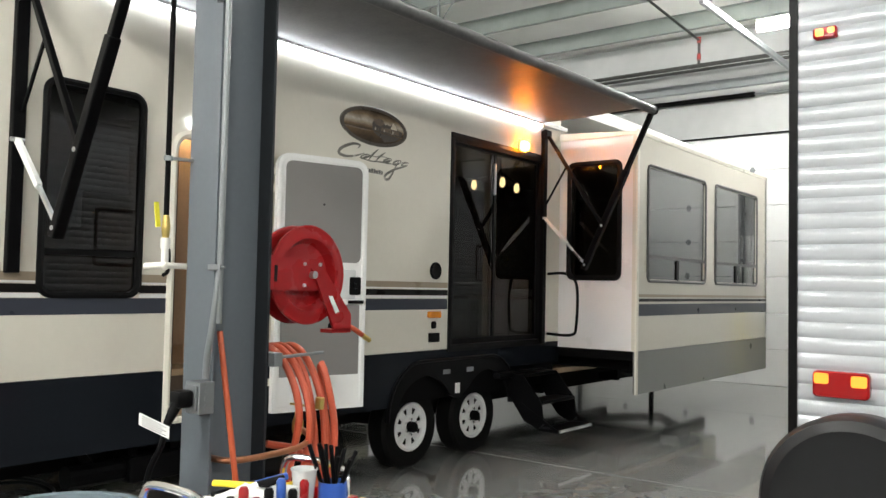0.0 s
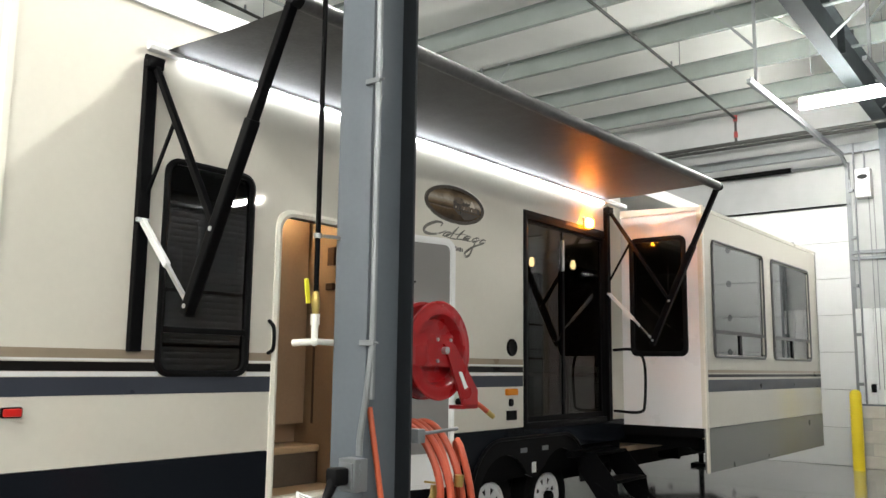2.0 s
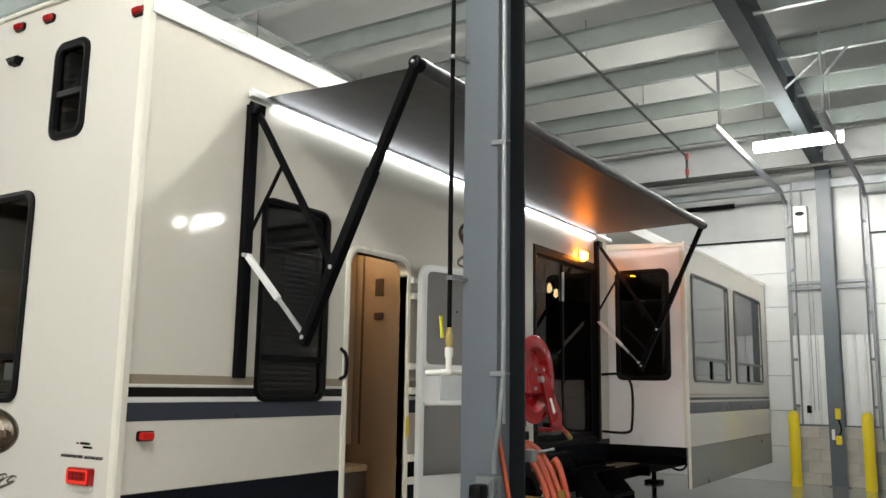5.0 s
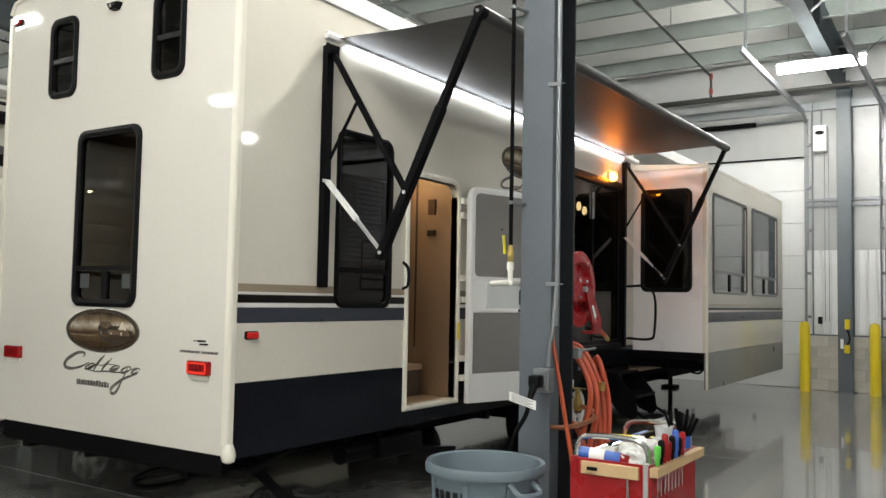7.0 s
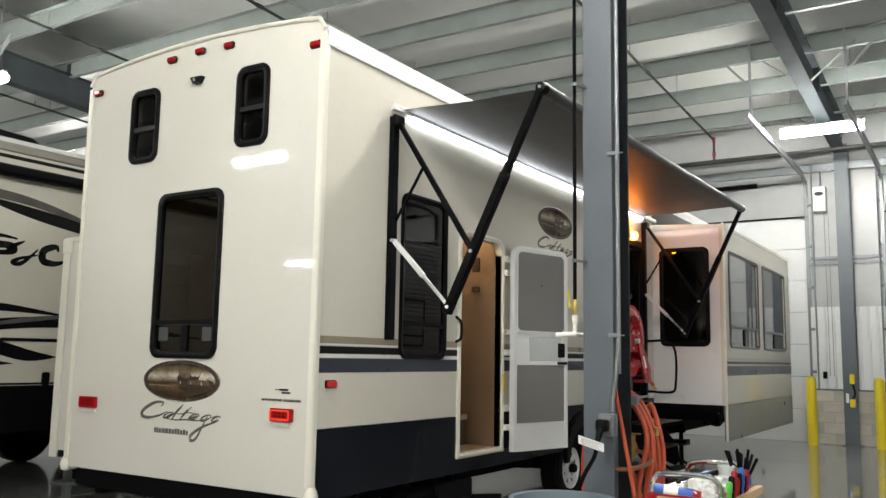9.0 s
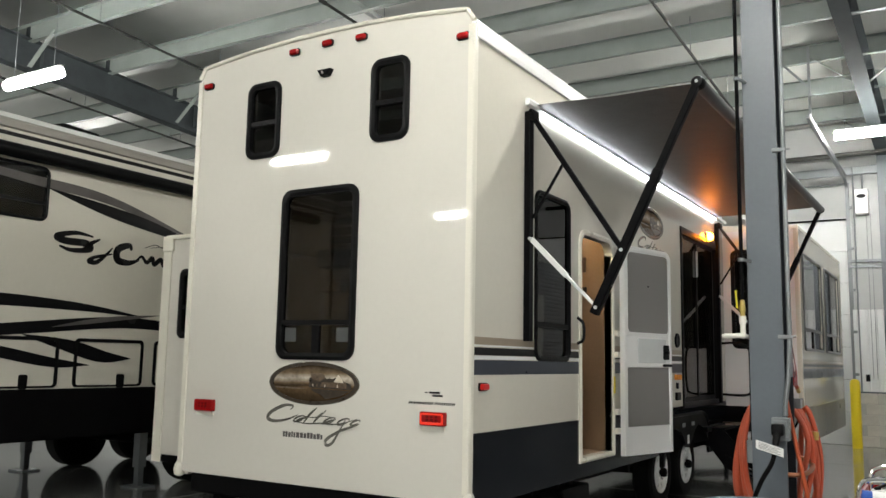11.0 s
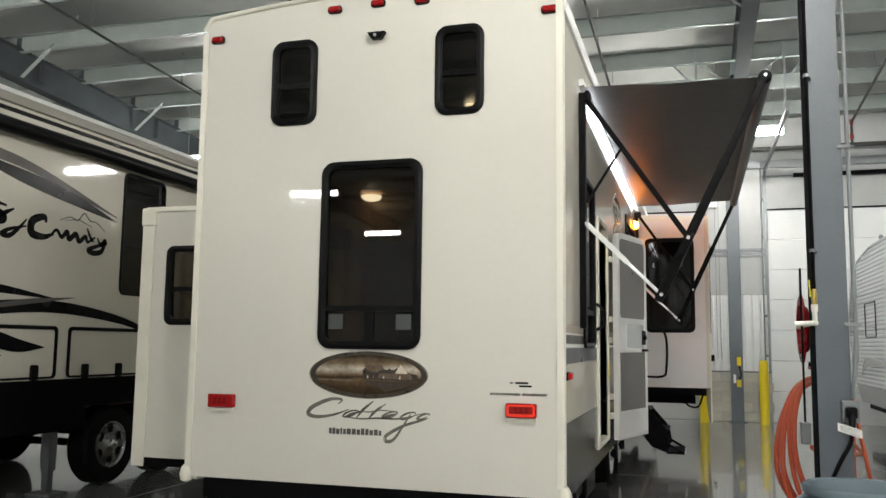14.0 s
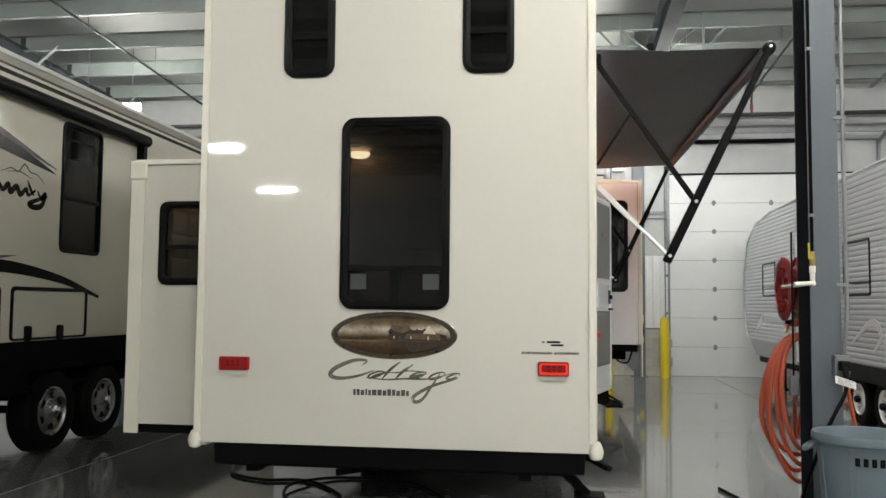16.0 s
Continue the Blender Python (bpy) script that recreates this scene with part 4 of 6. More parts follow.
part("stair_nosing", box(B(), -5.6, -4.93, 3.04, 3.875, 0.932, 0.98, 0.01), M_lino, rv)
part("stair", box(B(), -6.08, -5.2, 3.04, 3.875, 0.982, 1.11), M_tan, rv)
part("light_switch", box(B(), -4.9, -4.83, 3.866, 3.88, 2.24, 2.37), M_darkwood, rv)
part("coat_hook", box(B(), -4.89, -4.82, 3.84, 3.88, 2.06, 2.11, 0.008), M_darkwood, rv)
for x, y, z, r in ((-6.38, 2.85, 2.64, 0.085), (-5.0, 3.55, 2.66, 0.085), (-5.7, 3.4, 3.52, 0.04)):
    dm = part("dome_light", lathe(B(), (x, y, z + 0.04), (0, 0, -1), [(0, r), (0.02, r * 0.94), (0.04, r * 0.65), (0.05, 0.0)], 20), M_dome if x > -5.2 else M_dim_dome, rv, "lit warm dome light", True)
part("window_valance", box(B(), -6.99, -6.6, 2.8, 2.97, 2.26, 2.42, 0.01), M_darkwood, rv)
part("wall_panel", box(B(), -6.99, -6.66, 2.94, 2.975, 1.3, 2.258), material("pale_tan_panel", (0.55, 0.42, 0.26, 1), 0.5, vary=0.1), rv)
part("control_box", box(B(), -6.98, -6.74, 2.84, 2.938, 2.04, 2.17, 0.01), M_tan, rv)
# flat dark sheet on the partition, standing in for an unlit door opening
part("inner_doorway", box(B(), -6.5, -5.9, 2.955, 2.975, 0.74, 2.3), M_darkwood, rv)
part("bed", box(B(), -6.9, -5.0, 1.5, 2.75, 0.72, 1.35, 0.06), M_cloth, rv)
part("headboard", box(B(), -6.4, -5.5, 2.77, 2.83, 0.72, 1.75, 0.03), M_darkwood, rv)
part("wall_cabinet", box(B(), -5.95, -5.35, 2.7, 2.97, 1.9, 2.3, 0.01), M_darkwood, rv)
part("kitchen_back", box(B(), -6.6, -6.5, 5.6, 12.0, 0.72, 2.98), M_darkwood, rv)
part("upper_ceiling", box(B(), LX + 0.06, RX - 0.06, 5.41, 12.4, 3.04, 3.08), M_white, rv)
part("cabinet_row", box(B(), -6.48, -6.0, 6.2, 9.0, 0.72, 1.62, 0.01), M_darkwood, rv)

ch = part("chandelier", rod(B(), (-5.42, 8.0, 3.04), (-5.42, 8.0, 2.86), 0.012, 8), M_black, rv, "black chandelier with lit bulbs")
for x, y in ((-5.72, 7.9), (-5.3, 7.86), (-5.46, 8.4)):
    part("arm", pipe(B(), spline([(-5.42, 8.0, 2.88), ((x - 5.42) / 2, (y + 8.0) / 2, 2.84), (x, y, 2.8)], 5), 0.008, 6), M_black, ch)
    part("bulb", lathe(B(), (x, y, 2.8), (0, 0, -1), [(0, 0.018), (0.03, 0.028), (0.07, 0.034), (0.1, 0.024), (0.115, 0.0)], 14), M_bulb, ch, "lit warm bulb", True)
part("curtain", prism(B(), flank(-4.9), [(6.02, 0.75), (6.28, 0.75), (6.28, 1.7), (6.02, 1.7)], -0.03, 0.0), M_greyblind, rv, "grey curtain behind the glass")
part("tabletop", box(B(), -5.75, -5.05, 6.9, 8.2, 1.44, 1.48, 0.01), M_wood, rv)
part("table_post", box(B(), -5.45, -5.35, 7.5, 7.6, 0.716, 1.44), M_darkwood, rv)
part("white_appliance", box(B(), -5.6, -5.0, 8.5, 9.1, 0.717, 1.55, 0.02), M_white, rv)
# sliding glass door
gd = part("glass_door_surround", ring(B(), S, rect(GLASS[0] - 0.02, GLASS[1] + 0.02, GLASS[2] - 0.02, GLASS[3] + 0.02), rect(GLASS[0] + 0.035, GLASS[1] - 0.035, GLASS[2] + 0.04, GLASS[3] - 0.06), -0.06, 0.016, 0.004), M_black, rv, "black sliding glass door")
for a, b, n in ((GLASS[0] + 0.02, 6.72, -0.03), (6.66, GLASS[1] - 0.02, -0.045)):
    part("sash", ring(B(), S, rect(a, b, GLASS[2] + 0.03, GLASS[3] - 0.05), rect(a + 0.035, b - 0.035, GLASS[2] + 0.09, GLASS[3] - 0.085), n - 0.012, n + 0.012), M_black, gd)
    p = part("pane", prism(B(), S, rect(a + 0.03, b - 0.03, GLASS[2] + 0.08, GLASS[3] - 0.08), n - 0.003, n + 0.003), M_smoke, gd)
    p.visible_shadow = False
part("pull_handle", prism(B(), S, rr(6.672, 6.69, 2.45, 2.75, 0.008), -0.02, 0.0, 0.004), M_alu, gd)

# fittings between emblem and glass door
v = part("round_vent", lathe(B(), (RX, 5.775, 1.7), (1, 0, 0), [(0, 0.075), (0.012, 0.075), (0.02, 0.066), (0.014, 0.055), (0.014, 0.0)], 24), M_black, rv, smooth=True)
part("side_light", prism(B(), S, rr(5.68, 5.84, 1.293, 1.35, 0.014), 0, 0.035, 0.01), M_orange, rv, "amber side light")
part("key_plate", prism(B(), S, rr(5.735, 5.79, 1.2, 1.265, 0.02), 0, 0.018, 0.005), M_black, rv)
part("outlet_cover", prism(B(), S, rr(5.7, 5.83, 1.085, 1.165, 0.008), 0, 0.025, 0.005), M_black, rv)
pl = part("porch_light_base", prism(B(), S, rr(7.06, 7.2, 2.925, 3.04, 0.02), 0, 0.02, 0.004), M_trim, rv)
part("porch_lens", prism(B(), S, rr(7.075, 7.185, 2.937, 3.028, 0.03), 0.018, 0.07, 0.022), M_porch, pl, "lit amber lens")

# roof
bm = B()
pr = [(LX, 3.58)] + [(LX + (RX - LX) * i / 40, crown(LX + (RX - LX) * i / 40) - 0.004) for i in range(41)] + [(RX, 3.58)]
prism(bm, lambda u, v, n: (u, n, v), pr, RY + 0.003, FY)
part("roof", bm, M_white, rv, "white membrane roof")
part("gutter_rail", prism(B(), lambda u, v, n: (u, n, v), [(RX - 0.002, 3.5), (RX + 0.018, 3.5), (RX + 0.022, 3.53), (RX + 0.018, 3.6), (RX - 0.03, 3.64), (RX - 0.03, 3.62)], RY + 0.01, FY), M_white, rv, "white roof edge rail")
part("off_side_wall", holed(B(), flank(LX, -1), RY + 0.036, FY, 0.575, 3.6, [(1.74, 2.95, 0.74, 2.36)], -0.06, 0), M_cream_side, rv)
part("front_wall", holed(B(), front(FY), LX, RX, 0.575, 3.6, [], 0, 0.06), M_cream, rv)

# running gear
bm = B()
for x in (-6.7, -5.0):
    box(bm, x - 0.04, x + 0.04, RY + 0.05, 13.2, 0.42, 0.62)
for y in (1.46, 3.0, 4.6, 7.8, 9.6, 11.5):
    box(bm, LX + 0.15, RX - 0.12, y - 0.03, y + 0.03, 0.46, 0.6)
box(bm, LX + 0.1, RX - 0.1, RY + 0.02, 12.5, 0.6, 0.655)
part("chassis", bm, M_chassis, rv, "black steel chassis")
part("bumper", box(B(), LX + 0.12, RX - 0.06, RY + 0.012, RY + 0.09, 0.47, 0.598, 0.01), M_chassis, rv, "black rear bumper")
for y in (5.67, 6.59):
    rod_ax = part("axle", rod(B(), (-6.8, y, 0.355), (-4.86, y, 0.355), 0.038, 12), M_chassis, rv)


def wheel(parent, x, y, z, R_, w, s, rimmat, spokes=8):
    """A road wheel on its axle: s is the side that faces out."""
    ax = (s, 0, 0)
    t = part("wheel", lathe(B(), (x, y, z), ax, [(-w, R_ * 0.6), (-w, R_ * 0.93), (-w * 0.86, R_), (-w * 0.14, R_), (0.0, R_ * 0.93), (0.004, R_ * 0.75), (-0.012, R_ * 0.58), (-0.03, R_ * 0.57)], 40), M_rubber, parent, "black tyre", True)
    bm = lathe(B(), (x, y, z), ax, [(-0.05, R_ * 0.58), (0.0, R_ * 0.59), (0.004, R_ * 0.56), (-0.02, R_ * 0.52), (-0.035, R_ * 0.5), (-0.06, R_ * 0.49)], 36)
    part("rim", bm, rimmat, t, smooth=True)
    P = (lambda u, v, n: (x + s * n, y + u, z + v))
    bm = B()
    for k in range(spokes):
        a0 = 2 * math.pi * k / spokes
        h0, h1 = math.pi / spokes, (0.2 if rimmat is M_rim else 0.17)
        q = [(R_ * 0.2 * math.cos(a0 + e), R_ * 0.2 * math.sin(a0 + e)) for e in (-h0, h0)] + [(R_ * 0.51 * math.cos(a0 + e), R_ * 0.51 * math.sin(a0 + e)) for e in (h1, -h1)]
        prism(bm, P, q, -0.045, -0.02)
    prism(bm, P, oval_pts(0, 0, R_ * 0.3, R_ * 0.3, 24), -0.045, -0.014, 0.006)
    ring(bm, P, oval_pts(0, 0, R_ * 0.53, R_ * 0.53, 36), oval_pts(0, 0, R_ * 0.455, R_ * 0.455, 36), -0.045, -0.017)
    part("spokes", bm, rimmat, t)
    bm = lathe(B(), (x, y, z), ax, [(-0.02, R_ * 0.13), (0.035, R_ * 0.13), (0.05, R_ * 0.1), (0.055, 0.0)], 18)
    part("hub", bm, M_chassis if rimmat is M_rim else M_chrome, t, smooth=True)
    for k in range(6):
        a0 = 2 * math.pi * (k + 0.5) / 6
        part("lug_nut", rod(B(), P(R_ * 0.185 * math.cos(a0), R_ * 0.185 * math.sin(a0), -0.016), P(R_ * 0.185 * math.cos(a0), R_ * 0.185 * math.sin(a0), 0.008), 0.011, 6), M_chrome, t)
    return t


for y in (5.67, 6.59):
    wheel(rv, -4.73, y, 0.355, 0.355, 0.2, 1, M_rim)
    wheel(rv, -6.92, y, 0.355, 0.355, 0.2, -1, M_rim)
outer = [(5.19, 0.46)] + [(5.62 + 0.43 * math.cos(radians(a)), 0.5 + 0.43 * math.sin(radians(a))) for a in range(175, 85, -10)] + [(6.62 + 0.43 * math.cos(radians(a)), 0.5 + 0.43 * math.sin(radians(a))) for a in range(85, -5, -10)] + [(7.06, 0.46)]
cut = [(6.59 + 0.395 * math.cos(radians(a)), 0.4 + 0.4 * math.sin(radians(a))) for a in range(8, 148, 10)] + [(6.16, 0.58), (6.1, 0.58)] + [(5.67 + 0.395 * math.cos(radians(a)), 0.4 + 0.4 * math.sin(radians(a))) for a in range(32, 174, 10)]
bm = prism(B(), S, outer + cut, -0.02, 0.012)
fd = part("fender", bm, M_black, rv, "black plastic double fender skirt")
part("fender_bead", pipe(B(), [S(u, v_, 0.014) for u, v_ in outer], 0.014, 8), M_black, fd, smooth=True)
for u in (5.95, 6.3):
    part("fender_clip", prism(B(), S, rect(u - 0.05, u + 0.05, 0.8, 0.84), 0.01, 0.02, 0.004), M_galv, fd)
part("fender_sticker", prism(B(), S, rect(6.08, 6.15, 0.62, 0.71), 0.012, 0.014), M_paper, fd)
# stabiliser jacks and landing foot
bm = B()
bar(bm, (-4.9, 1.75, 0.56), (-4.62, 1.95, 0.25), 0.05, 0.05)
box(bm, -4.7, -4.5, 1.85, 2.05, 0.2, 0.25, 0.01)
bar(bm, (-4.95, 2.6, 0.55), (-4.5, 1.5, 0.5), 0.03, 0.03)
bar(bm, (-5.2, 1.75, 0.56), (-6.2, 1.6, 0.4), 0.04, 0.04)
rod(bm, (-4.6, 1.95, 0.24), (-4.6, 1.95, 0.012), 0.025, 10)
box(bm, -4.7, -4.5, 1.85, 2.05, 0.0, 0.014)
part("stabiliser_jack", bm, M_chassis, rv)
bm = rod(B(), (-5.82, 13.1, 0.62), (-5.82, 13.1, 0.05), 0.04, 12)
box(bm, -5.95, -5.69, 12.97, 13.23, 0.0, 0.05, 0.008)
bar(bm, (-5.0, 12.4, 0.52), (-5.82, 13.4, 0.52), 0.08, 0.12)
bar(bm, (-6.7, 12.4, 0.52), (-5.82, 13.4, 0.52), 0.08, 0.12)
part("tongue_jack", bm, M_chassis, rv)
bm = B()   # gearbox and levelling arms under the rear corner
rod(bm, (-4.75, 2.6, 0.42), (-4.75, 3.0, 0.42), 0.07, 14)
box(bm, -4.85, -4.65, 2.95, 3.5, 0.34, 0.5, 0.02)
bar(bm, (-4.7, 3.3, 0.36), (-4.62, 3.9, 0.3), 0.04, 0.05)
bar(bm, (-4.8, 2.7, 0.56), (-4.75, 2.8, 0.4), 0.05, 0.05)
bar(bm, (-4.75, 3.3, 0.56), (-4.75, 3.3, 0.46), 0.05, 0.05)
part("levelling_gear", bm, M_black_metal, rv)
# folding entrance steps below the glass door
st = part("entrance_step", box(B(), RX - 0.02, RX + 0.06, 6.72, 7.58, 0.7, 0.76, 0.008), M_black_metal, rv, "black steel folding steps")
for x, z, last in ((RX + 0.075, 0.71, False), (RX + 0.285, 0.47, False), (RX + 0.475, 0.22, True)):
    part("tread", box(B(), x - 0.11, x + 0.11, 6.95, 7.56, z, z + 0.03, 0.008), M_black_metal, st)
    part("nosing", box(B(), x + 0.1, x + 0.116, 6.95, 7.56, z + 0.01, z + 0.034), M_alu if last else M_black_metal, st)
for y in (6.94, 7.57):
    bm = prism(B(), lambda u, v, n: (u, y + n, v), [(RX, 0.74), (RX + 0.18, 0.735), (RX + 0.39, 0.49), (RX + 0.42, 0.3), (RX + 0.36, 0.24), (RX + 0.2, 0.3), (RX, 0.56)], -0.006, 0.006)
    part("stringer", bm, M_black_metal, st)
    part("step_arm", bar(B(), (RX + 0.16, y, 0.46), (RX + 0.57, y, 0.235), 0.016, 0.03), M_black_metal, st)
bm = pipe(B(), spline([(RX + 0.02, 7.64, 1.72), (RX + 0.24, 7.64, 1.72), (RX + 0.36, 7.64, 1.6), (RX + 0.36, 7.64, 1.2), (RX + 0.3, 7.64, 1.1), (RX + 0.02, 7.64, 1.1)], 6), 0.015, 8)
part("grab_rail", bm, M_black, rv, smooth=True)
part("warning_label", box(B(), RX + 0.001, RX + 0.012, 7.545, 7.62, 1.0, 1.36), M_paper, rv)

# door-side slide-out
SY, SX, SF = 7.9, -3.68, 12.05
P1, P2 = rear(SY), flank(SX)
SWIN = (-4.49, -3.86, 1.66, 2.905)
h = [tuple(a + b for a, b in zip(SWIN, (0.035, -0.035, 0.035, -0.035)))]
bm = holed(B(), P1, RX - 0.05, SX - 0.03, 0.955, 3.15, h, -0.06, 0)
sl = part("slide_out", bm, M_slide_white, rv, "white-sided slide-out room")
W1, W2 = (8.1, 9.74, 1.65, 2.87), (10.03, 11.63, 1.65, 2.875)
h = [tuple(a + b for a, b in zip(w, (0.035, -0.035, 0.035, -0.035))) for w in (W1, W2)]
part("face_wall", holed(B(), P2, SY - 0.03, SF, 0.96, 3.138, h, -0.05, 0.0), M_cream_side, sl, "cream outer face")
part("face_skirt", holed(B(), P2, SY - 0.03, SF, 0.53, 0.956, [], -0.03, 0.0), M_greyskirt, sl, "grey lower flap")
part("face_trim", prism(B(), level(0), [(SX - 0.012, SY - 0.036), (SX + 0.006, SY - 0.036), (SX + 0.006, SY + 0.012), (SX + 0.002, SY + 0.012), (SX + 0.002, SY - 0.031), (SX - 0.012, SY - 0.031)], 0.53, 3.19), M_trim, sl)
part("slide_roof", prism(B(), lambda u, v, n: (u, n, v), [(RX, 3.22), (SX + 0.004, 3.175), (SX + 0.004, 3.14), (RX, 3.14)], SY - 0.02, SF), M_trim, sl)
part("slide_far_wall", holed(B(), front(SF), RX - 0.05, SX, 0.96, 3.15, [], -0.05, 0), M_slide_white, sl)
part("slide_floor", box(B(), RX - 0.4, SX - 0.06, SY + 0.01, SF - 0.06, 0.86, 0.95), M_chassis, sl, "black underside")
for y in (SY + 0.25, SF - 0.5):
    part("slide_rail", box(B(), -6.4, SX - 0.2, y, y + 0.08, 0.74, 0.858), M_chassis, sl)
for z0, z1, m, lab in ((1.5, 1.53, M_taupe, "taupe stripe"), (1.455, 1.485, M_line, "dark stripe"), (1.31, 1.43, M_band, "slate stripe")):
    part("stripe", prism(B(), P2, rect(SY - 0.025, SF - 0.01, z0, z1), -0.001, 0.002), m, sl, lab)
window_unit(rv, P1, *SWIN, 1.7, r=0.08, border=0.05)
for w in (W1, W2):
    window_unit(sl, P2, *w, 1.92, r=0.08, border=0.03, pane=M_greyglass, halves=True, rimmat=material("grey_window_rim", (0.09, 0.09, 0.09, 1), 0.35))
bm = box(B(), SX - 0.42, SX - 0.36, SY + 0.5, SF - 0.2, 1.0, 3.1)
part("inner_blind", bm, M_greyblind, sl)
bm = pipe(B(), spline([(-4.05, SY + 0.3, 0.86), (-3.98, SY + 0.28, 0.72), (-3.85, SY + 0.3, 0.7), (-3.78, SY + 0.35, 0.86)], 5), 0.012, 8)
part("cable_loop", bm, M_black, sl)

# off-side slide-out
OX, OY = -7.65, 1.67
P3 = rear(OY)
OW = (-7.47, -7.13, 1.585, 2.15)
h = [tuple(a + b for a, b in zip(OW, (0.03, -0.03, 0.03, -0.03)))]
so = part("slide_out", holed(B(), P3, OX + 0.02, LX - 0.0, 0.66, 2.4, h, -0.05, 0), M_cream, rv, "cream slide-out room")
part("corner_flange", prism(B(), level(0), [(OX - 0.03, OY - 0.01), (OX + 0.07, OY - 0.014), (OX + 0.07, OY - 0.004), (OX + 0.0, OY + 0.0), (OX - 0.03, OY + 0.02)], 0.6, 2.36), M_trim, so)
part("flange_cap", box(B(), OX - 0.04, OX + 0.085, OY - 0.02, OY + 0.03, 2.3, 2.43, 0.01), M_trim, so)
part("slide_face", holed(B(), flank(OX, -1), OY, 5.2, 0.64, 2.4, [], -0.05, 0), M_cream, so)
part("slide_roof", box(B(), OX + 0.001, LX, OY - 0.018, 5.2, 2.402, 2.435), M_trim, so)
part("slide_floor", box(B(), OX + 0.05, LX, OY + 0.02, 5.2, 0.6, 0.658), M_chassis, so)
window_unit(so, P3, *OW, 1.84, r=0.06, border=0.045, pane=M_darkglass)
part("inner_back", box(B(), OX + 0.06, LX + 0.06, 2.96, 3.0, 0.67, 2.39), M_tan, so)
for k in range(4):   # padded shade hanging in soft folds
    z = 2.3 - 0.17 * k
    bm = lathe(B(), (OX + 0.075, 2.02, z - 0.08), (0, 1, 0), [(0, 0.03), (0.01, 0.085), (0.46, 0.092), (0.9, 0.085), (0.91, 0.03)], 16)
    bmesh.ops.scale(bm, vec=(0.4, 1, 1), space=Matrix.Translation((-OX - 0.075, 0, 0)), verts=bm.verts)
    part("shade_fold", bm, M_shade, so, "padded tan shade fold", True)
part("slide_lamp", lathe(B(), (-7.25, 2.2, 2.398), (0, 0, -1), [(0, 0.06), (0.015, 0.058), (0.03, 0.04), (0.036, 0.0)], 18), M_dome, so, "lit warm dome light", True)

# awning
AW0, AW1, AXO, AZO = 2.16, 7.58, -3.37, 3.26
bm = B()
nx, ny = 10, 24
def roller(j):
    """Height and reach of the roller along the awning: the near end hangs a little lower."""
    return AXO - 0.012 * (1 - j), AZO - 0.035 + 0.06 * j


grid = [[bm.verts.new((RX + 0.03 + (roller(j / ny)[0] - RX - 0.03) * i / nx, AW0 + 0.09 + (AW1 - AW0 - 0.18) * j / ny, 3.275 + (roller(j / ny)[1] + 0.03 - 3.275) * i / nx - 0.008 * math.sin(math.pi * i / nx) + 0.003 * math.sin(j * 1.1 + i))) for j in range(ny + 1)] for i in range(nx + 1)]
for i in range(nx):
    for j in range(ny):
        bm.faces.new((grid[i][j], grid[i + 1][j], grid[i + 1][j + 1], grid[i][j + 1]))
bmesh.ops.solidify(bm, geom=list(bm.faces), thickness=0.003)
aw = part("awning", bm, M_fabric, rv, "charcoal fabric awning rolled out", True)
part("roller_tube", lathe(B(), (roller(0)[0], AW0 + 0.02, roller(0)[1]), (roller(1)[0] - roller(0)[0], AW1 - AW0, roller(1)[1] - roller(0)[1]), [(0, 0.03), (0.0, 0.042), (AW1 - AW0 - 0.04, 0.042), (AW1 - AW0 - 0.04, 0.03)], 24), M_fabric, aw, smooth=True)
part("awning_rail", prism(B(), lambda u, v, n: (u, n, v), [(RX + 0.001, 3.25), (RX + 0.035, 3.255), (RX + 0.04, 3.28), (RX + 0.03, 3.3), (RX + 0.001, 3.3)], AW0 - 0.02, AW1 + 0.4), M_white, aw)
part("led_strip", box(B(), RX + 0.022, RX + 0.038, AW0 + 0.2, 7.46, 3.226, 3.248), M_strip, aw, "lit white LED strip")
